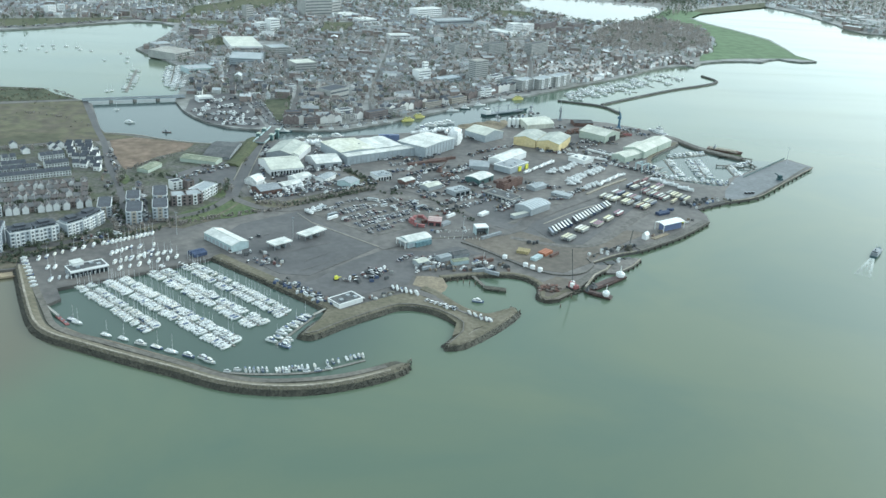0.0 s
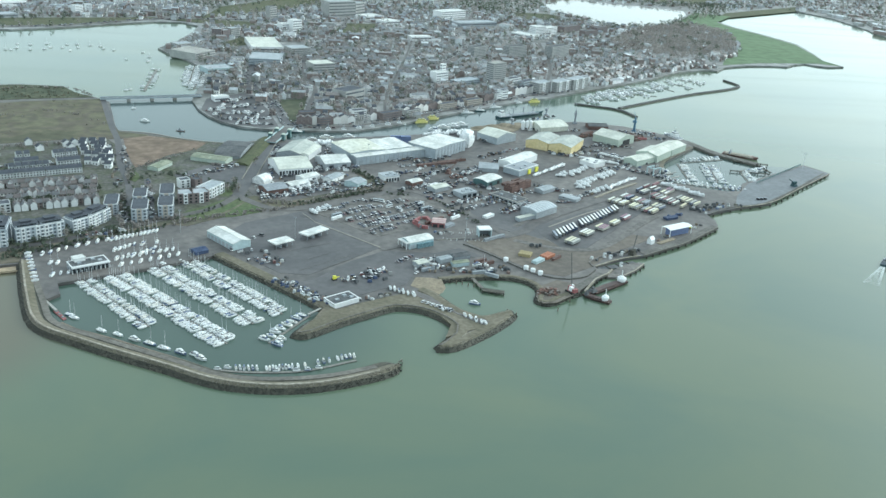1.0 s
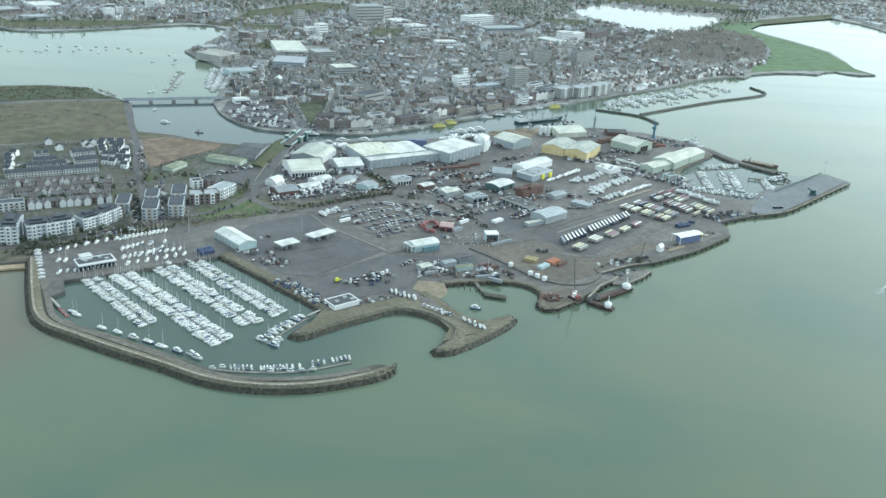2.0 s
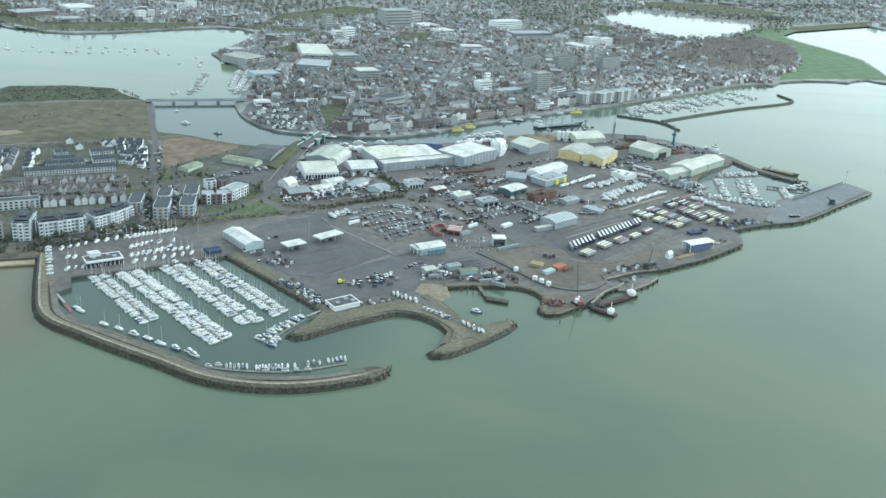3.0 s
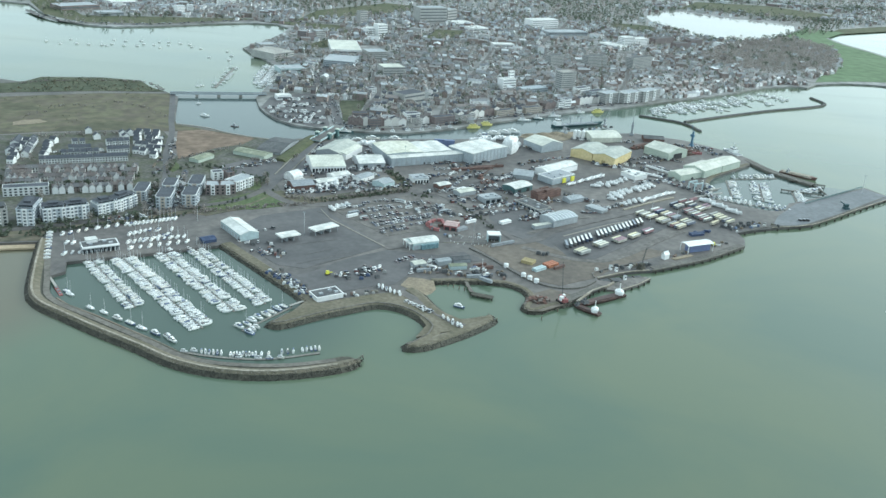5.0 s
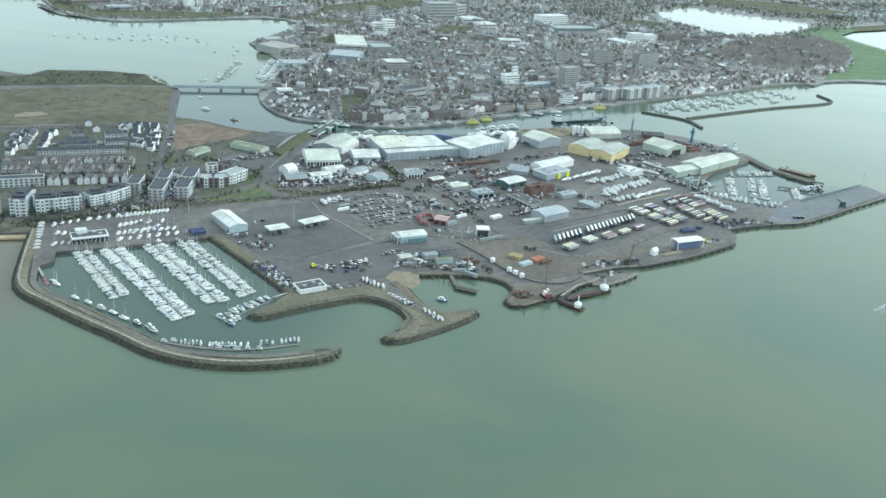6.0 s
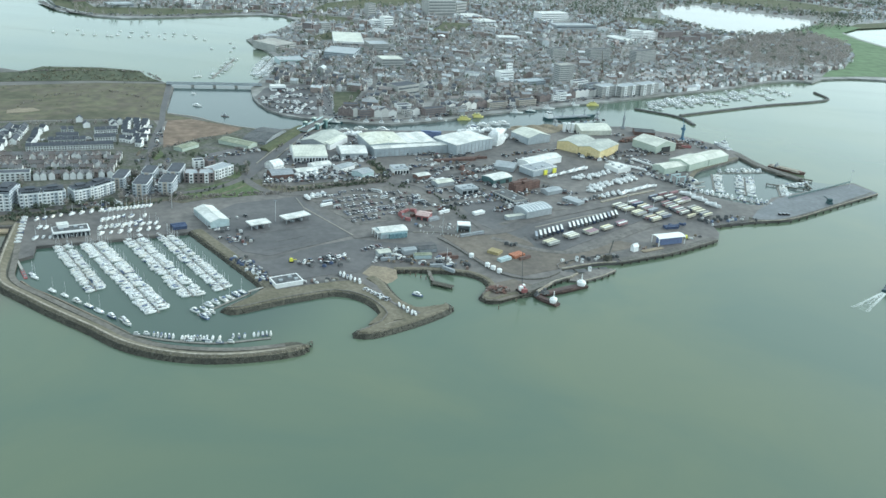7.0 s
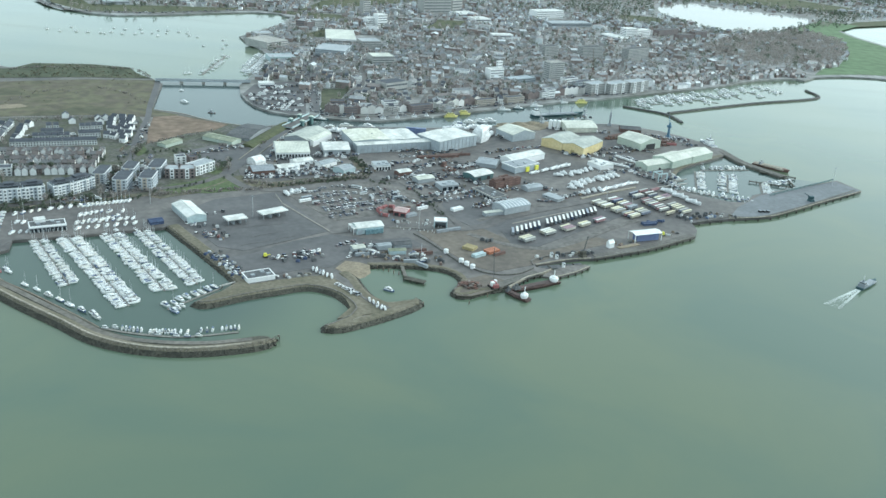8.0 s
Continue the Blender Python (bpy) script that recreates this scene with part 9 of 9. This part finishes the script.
PARKED = [((103.3, 969), (155.9, 1050.4), 20),
    ((131.9, 855.2), (164.1, 888.7), 14),
    ((85, 953.8), (119, 999), 16),
    ((254.8, 1103.1), (363.7, 1205.6), 30),
    ((296.5, 1020.8), (330.4, 997.9), 16),
    ((-12.5, 1002.9), (50.4, 1027.7), 12),
    ((190.7, 1187.9), (273, 1195.5), 16),
    ((119.8, 1132), (151, 1106.4), 12),
    ((43.2, 851.9), (88, 836.4), 14),
    ((286.9, 1087.4), (309.1, 1057.9), 10)]
PARKED += [((-190.8, 787.9), (-223.4, 901.3), 16),
    ((-190.9, 914.2), (-146, 965.2), 26),
    ((-213, 776.2), (-237.3, 858.7), 12),
    ((-254.1, 934.7), (-280, 1016.6), 10),
    ((6.3, 943), (52.9, 980.9), 18),
    ((-34.7, 889.2), (30.5, 945.4), 26),
    ((-110.6, 877), (-36.3, 900.1), 34),
    ((-104.7, 863.7), (-57, 883.4), 26),
    ((-83.2, 899.3), (-27, 918.1), 28),
    ((-63.8, 924.2), (-34.1, 948.6), 16)]
PARKED += [((-106, 935), (-112, 1050), 22), ((-58, 962), (-54, 1052), 18), ((-98, 928), (-22, 982), 22), ((-42, 1006), (-30, 1072), 16)]
PARKED += [((33.4, 906.8), (103.4, 948.5), 26),
    ((58.2, 883.6), (109.6, 915.1), 22),
    ((76.2, 860.1), (115.4, 894.4), 16),
    ((87.7, 849.4), (150.2, 899.5), 20),
    ((48.2, 954.2), (84.3, 985.1), 14),
    ((27.3, 987), (89.5, 1041.1), 14),
    ((224, 1069.6), (297.2, 1110.2), 16),
    ((256.6, 1010.1), (307.1, 1045.9), 12),
    ((321.8, 1001.9), (341.9, 986.6), 12),
    ((47.1, 698.9), (100.7, 703.1), 12)]
PARKED += [((43.6, 712.8), (66.8, 722.8), 8),
    ((-63.3, 666.1), (-27.9, 634.1), 16),
    ((103.5, 938.6), (139, 915.1), 16),
    ((112.5, 890.1), (165.8, 921.9), 20),
    ((131.8, 850.2), (163.3, 874.6), 14),
    ((176, 943.7), (210.4, 925.7), 16),
    ((192.5, 887), (240.8, 933.4), 14),
    ((-12.5, 1002.9), (50.8, 1020.7), 24),
    ((-33.9, 970.1), (-16.2, 979.3), 10),
    ((122.5, 1041), (185.1, 1095.7), 20)]
PARKED += [((211, 1075.7), (244.2, 1070.5), 14),
    ((278.1, 1122.7), (319.9, 1121.8), 16),
    ((304, 1205), (375.9, 1192.1), 18),
    ((-109.8, 730.7), (-67.4, 694.9), 12),
    ((-12, 671.2), (21.3, 698.2), 14),
    ((-384.3, 919.5), (-308.7, 952.6), 22),
    ((-247.3, 875), (-296, 1016.8), 14),
    ((-237.7, 740.2), (-209.3, 761.8), 14)]
for a, b, n in PARKED:
    n = int(n * 1.6)
    for k in range(n):
        p = on_line(a, b, (k + rng.uniform(0.0, 1.0)) / n)
        crowd.append((rng.choice([CAR[0], CAR[1], CAR[2], CAR[2], CAR[0], CAR[1], MOTORS[1], *KIT[:3], KIT[5], KIT[4]]), pose(p.x + rng.gauss(0, 2), p.y + rng.gauss(0, 3), GROUND + 0.35, 0, 0, rng.uniform(0, 360))))
for k in range(700):
    pts, width = rng.choice((ROADS[4], ROADS[5], ROADS[8], ROADS[9], ROADS[10]))
    p, w = rng.choice(smooth_line(pts, 6))
    n = Vector((-w.y, w.x)) * rng.choice((-1, 1)) * rng.uniform(1.5, 9)
    crowd.append((rng.choice(CAR), pose(p.x + n.x, p.y + n.y, GROUND + 0.75, 0, 0, heading(w))))
tagged(joined("far_cars_and_boats", crowd), "parked cars, vans and laid-up boats in rows", "vehicles", kind="stuff")
for k, (x, y) in enumerate([(-74.1, 1088.3), (-58.9, 1103.8), (-31.7, 1112.1), (76.2, 1168), (88.4, 1183.7), (101.7, 1193.8), (112.9, 1203.5)]):
    place(MOTORS[2], pose(x, y, 0.4, 0, 0, rng.uniform(-20, 20)) @ Matrix.Scale(1.35, 4), "new motor yachts behind the halls")
for x, y, turn, k in ((68, 1132, 20, 1), (76, 1140, 50, 3), (84, 1137, 0, 1), (91, 1146, 70, 1), (98, 1149, 25, 3), (106, 1147, 80, 1), (112, 1153, 30, 3), (121, 1122, 75, 3), (-64, 1066, 30, 3), (-57, 1071, 60, 1), (-52, 1064, 10, 3)):
    place(WRAPS[k], pose(x, y, GROUND + 0.1, 0, 0, turn) @ Matrix.Scale(1.3, 4), "film-wrapped yachts behind the halls")

# ---- quayside plant and jetties ----
m, w, d = frame_of(*[(287.9, 805.4), (308, 817.3), (304.7, 824)])
cover = empty("shed_canopy", m, "wide white canopy roof on posts over the blue shed", "canopy")
for s0, s1 in ((0, 1), (1, 0)):
    slope = bmesh.new()
    y0, y1 = (-2.2, d / 2) if s0 == 0 else (d / 2, d + 2.2)
    z0, z1 = 7.1 + 1.2 * s0, 7.1 + 1.2 * s1
    lo = [slope.verts.new(v) for v in ((-4, y0, z0), (w + 2, y0, z0), (w + 2, y1, z1), (-4, y1, z1))]
    hi = [slope.verts.new((v.co.x, v.co.y, v.co.z + 0.25)) for v in lo]
    slope.faces.new(hi)
    slope.faces.new(lo[::-1])
    for i in range(4):
        slope.faces.new((lo[i], lo[(i + 1) % 4], hi[(i + 1) % 4], hi[i]))
    part("roof_slope", slope, WHITE, cover)
for x, y in ((-3.6, -1.8), (-3.6, d + 1.8), (w + 1.6, -1.8), (w + 1.6, d + 1.8)):
    part("post", boxes((x - 0.25, x + 0.25, y - 0.25, y + 0.25, 0, 7.2)), WHITE, cover)

hoist = empty("boat_hoist", pose(322, 1006, GROUND, 0, 0, 36), "pale blue four-legged travelling boat hoist", "hoist")
for x in (-6, 6):
    for y in (-4.5, 4.5):
        part("leg", boxes((x - 0.5, x + 0.5, y - 0.5, y + 0.5, 0.6, 9)), TEAL_SHEET, hoist)
        part("wheel", boxes((x - 0.9, x + 0.9, y - 0.4, y + 0.4, 0, 1.2, 0, 0.8)), RUBBER, hoist)
for y in (-4.5, 4.5):
    part("side_beam", boxes((-6.5, 6.5, y - 0.5, y + 0.5, 8.6, 9.8)), TEAL_SHEET, hoist)
part("cross_beam", boxes((-6.5, -5.5, -4, 4, 9, 10)), TEAL_SHEET, hoist)

rail = empty("pier_railing", pose(438.8, 991, GROUND, 0, 0, heading(Vector((89, 89)))), "blue-green pipe rail along the pier's inner edge", "railing")
for z in (0.9, 1.9):
    part("rail", boxes((0, 122, -0.25, 0.25, z, z + 0.5)), TEAL_DARK, rail)
upright = mesh_of(boxes((-0.2, 0.2, -0.2, 0.2, 0, 2.4)), "upright", TEAL_DARK)
for k in range(16):
    part("upright", upright, None, rail).matrix_basis = pose(8.1 * k, 0, 0)
for x, y in ((418.5, 931.5), (422.6, 932.6), (426.8, 933.8)):
    chest = empty("deck_chest", pose(x, y, GROUND + 0.2, 0, 0, 44), "black steel chest on the pier deck", "chest", "black chests on the pier")
    part("chest_body", boxes((-1.3, 1.3, -1.6, 1.6, 0, 1.8, 0, 0.95)), RUBBER, chest)
    part("lid", boxes((-1.4, 1.4, -1.7, 1.7, 1.8, 2.0)), STEEL_GREY, chest)
for a, b, wide in (((444, 1087), (483, 1075), 4), ((425, 1043), (469, 1035), 3), ((470, 1073), (474, 1040), 3)):
    a, b = Vector(a), Vector(b)
    pier = empty("timber_jetty", pose(a.x, a.y, 0, 0, 0, heading(b - a)), "dark timber jetty on piles by the port marina", "jetty", "timber jetties")
    run = (b - a).length
    part("deck", boxes((0, run, -wide / 2, wide / 2, 1.6, 2.1)), DARK_TIMBER, pier)
    for k in range(int(run / 8) + 1):
        part("pile", boxes((8 * k, 8 * k + 0.7, -wide / 2 - 0.4, -wide / 2 + 0.3, -3, 3.2)), DARK_TIMBER, pier)
crane((84, 973), 5, 38, heading(Vector((18, 38))), RUST, "rusty lattice-boom crane lowered over the yard", 10, 1.0)
tagged(copy_thing(digger, pose(313, 829, GROUND + 0.5, 0, 0, 100)), "small bright yellow digger on the quay")
# craft laid up behind the inlet
for k, (x, y, turn) in enumerate(((60, 709, 40), (64, 706, 70), (97, 713, 20), (103, 715, 150), (108, 702, 30))):
    place(MOTORS[k % 2] if k % 3 else YACHTS[3], pose(x, y, GROUND + 0.5, 0, 0, turn), "craft laid up behind the inlet")
for k, (x, y, turn) in enumerate(((55, 699.5, 30), (97, 697, 20), (107, 692, 150), (100, 722, 35), (106, 718, 30))):
    place(BOXES["grey"] if k < 3 else BOXES["rust"], pose(x, y, GROUND + 0.1, 0, 0, turn), "cabins behind the inlet")
for k in range(46):
    p = on_line((42, 700), (126, 704), rng.random()) + Vector((rng.gauss(0, 1), rng.gauss(2, 5)))
    place(KIT[rng.choice((0, 1, 2, 4, 5, 5, 0))], pose(p.x, p.y, GROUND + 0.15, 0, 0, rng.uniform(0, 180)), "yard clutter")
for k in range(9):
    p = on_line((298, 858), (316, 867), k / 8) + Vector((rng.gauss(0, 1.5), rng.gauss(0, 3)))
    place(KIT[3], pose(p.x, p.y, GROUND + 0.2, 0, 0, rng.uniform(0, 180)), "covered loads on the quay")
for x, y in ((149.5, 764), (154, 762.5), (157.5, 765)):
    place(KIT[5], pose(x, y, GROUND + 0.3, 0, 0, rng.uniform(0, 90)), "yard machines on the quay")
for x, y, turn, k in ((12, 678, 20, 3), (15, 683, 70, 5), (20, 676, 40, 5), (8, 671, 10, 3), (-2, 668, 60, 5), (24, 688, 15, 4)):
    place(KIT[k], pose(x, y, GROUND + 0.2, 0, 0, turn), "covered loads behind the spit")
for (x, y), turn in (((329, 964), -26), ((340, 951), -30), ((352, 936), -36)):
    place(WRAPS[1], pose(x, y, GROUND, 0, 0, turn) @ Matrix.Scale(1.3, 4), "film-wrapped boats")
for k in range(13):
    p = on_line((338, 987), (416, 964), k / 12)
    place(MOTORS[k % 2], pose(p.x, p.y + 3, 0, 0, 0, 100 + rng.uniform(-10, 10)), "motor boats in the port marina")
for k in range(7):
    p = on_line((50, 636), (70, 622), k / 6)
    place(rng.choice(CAR), pose(p.x, p.y, GROUND + 0.8, 0, 0, 45 + rng.uniform(-8, 8)), "cars parked on the spit")
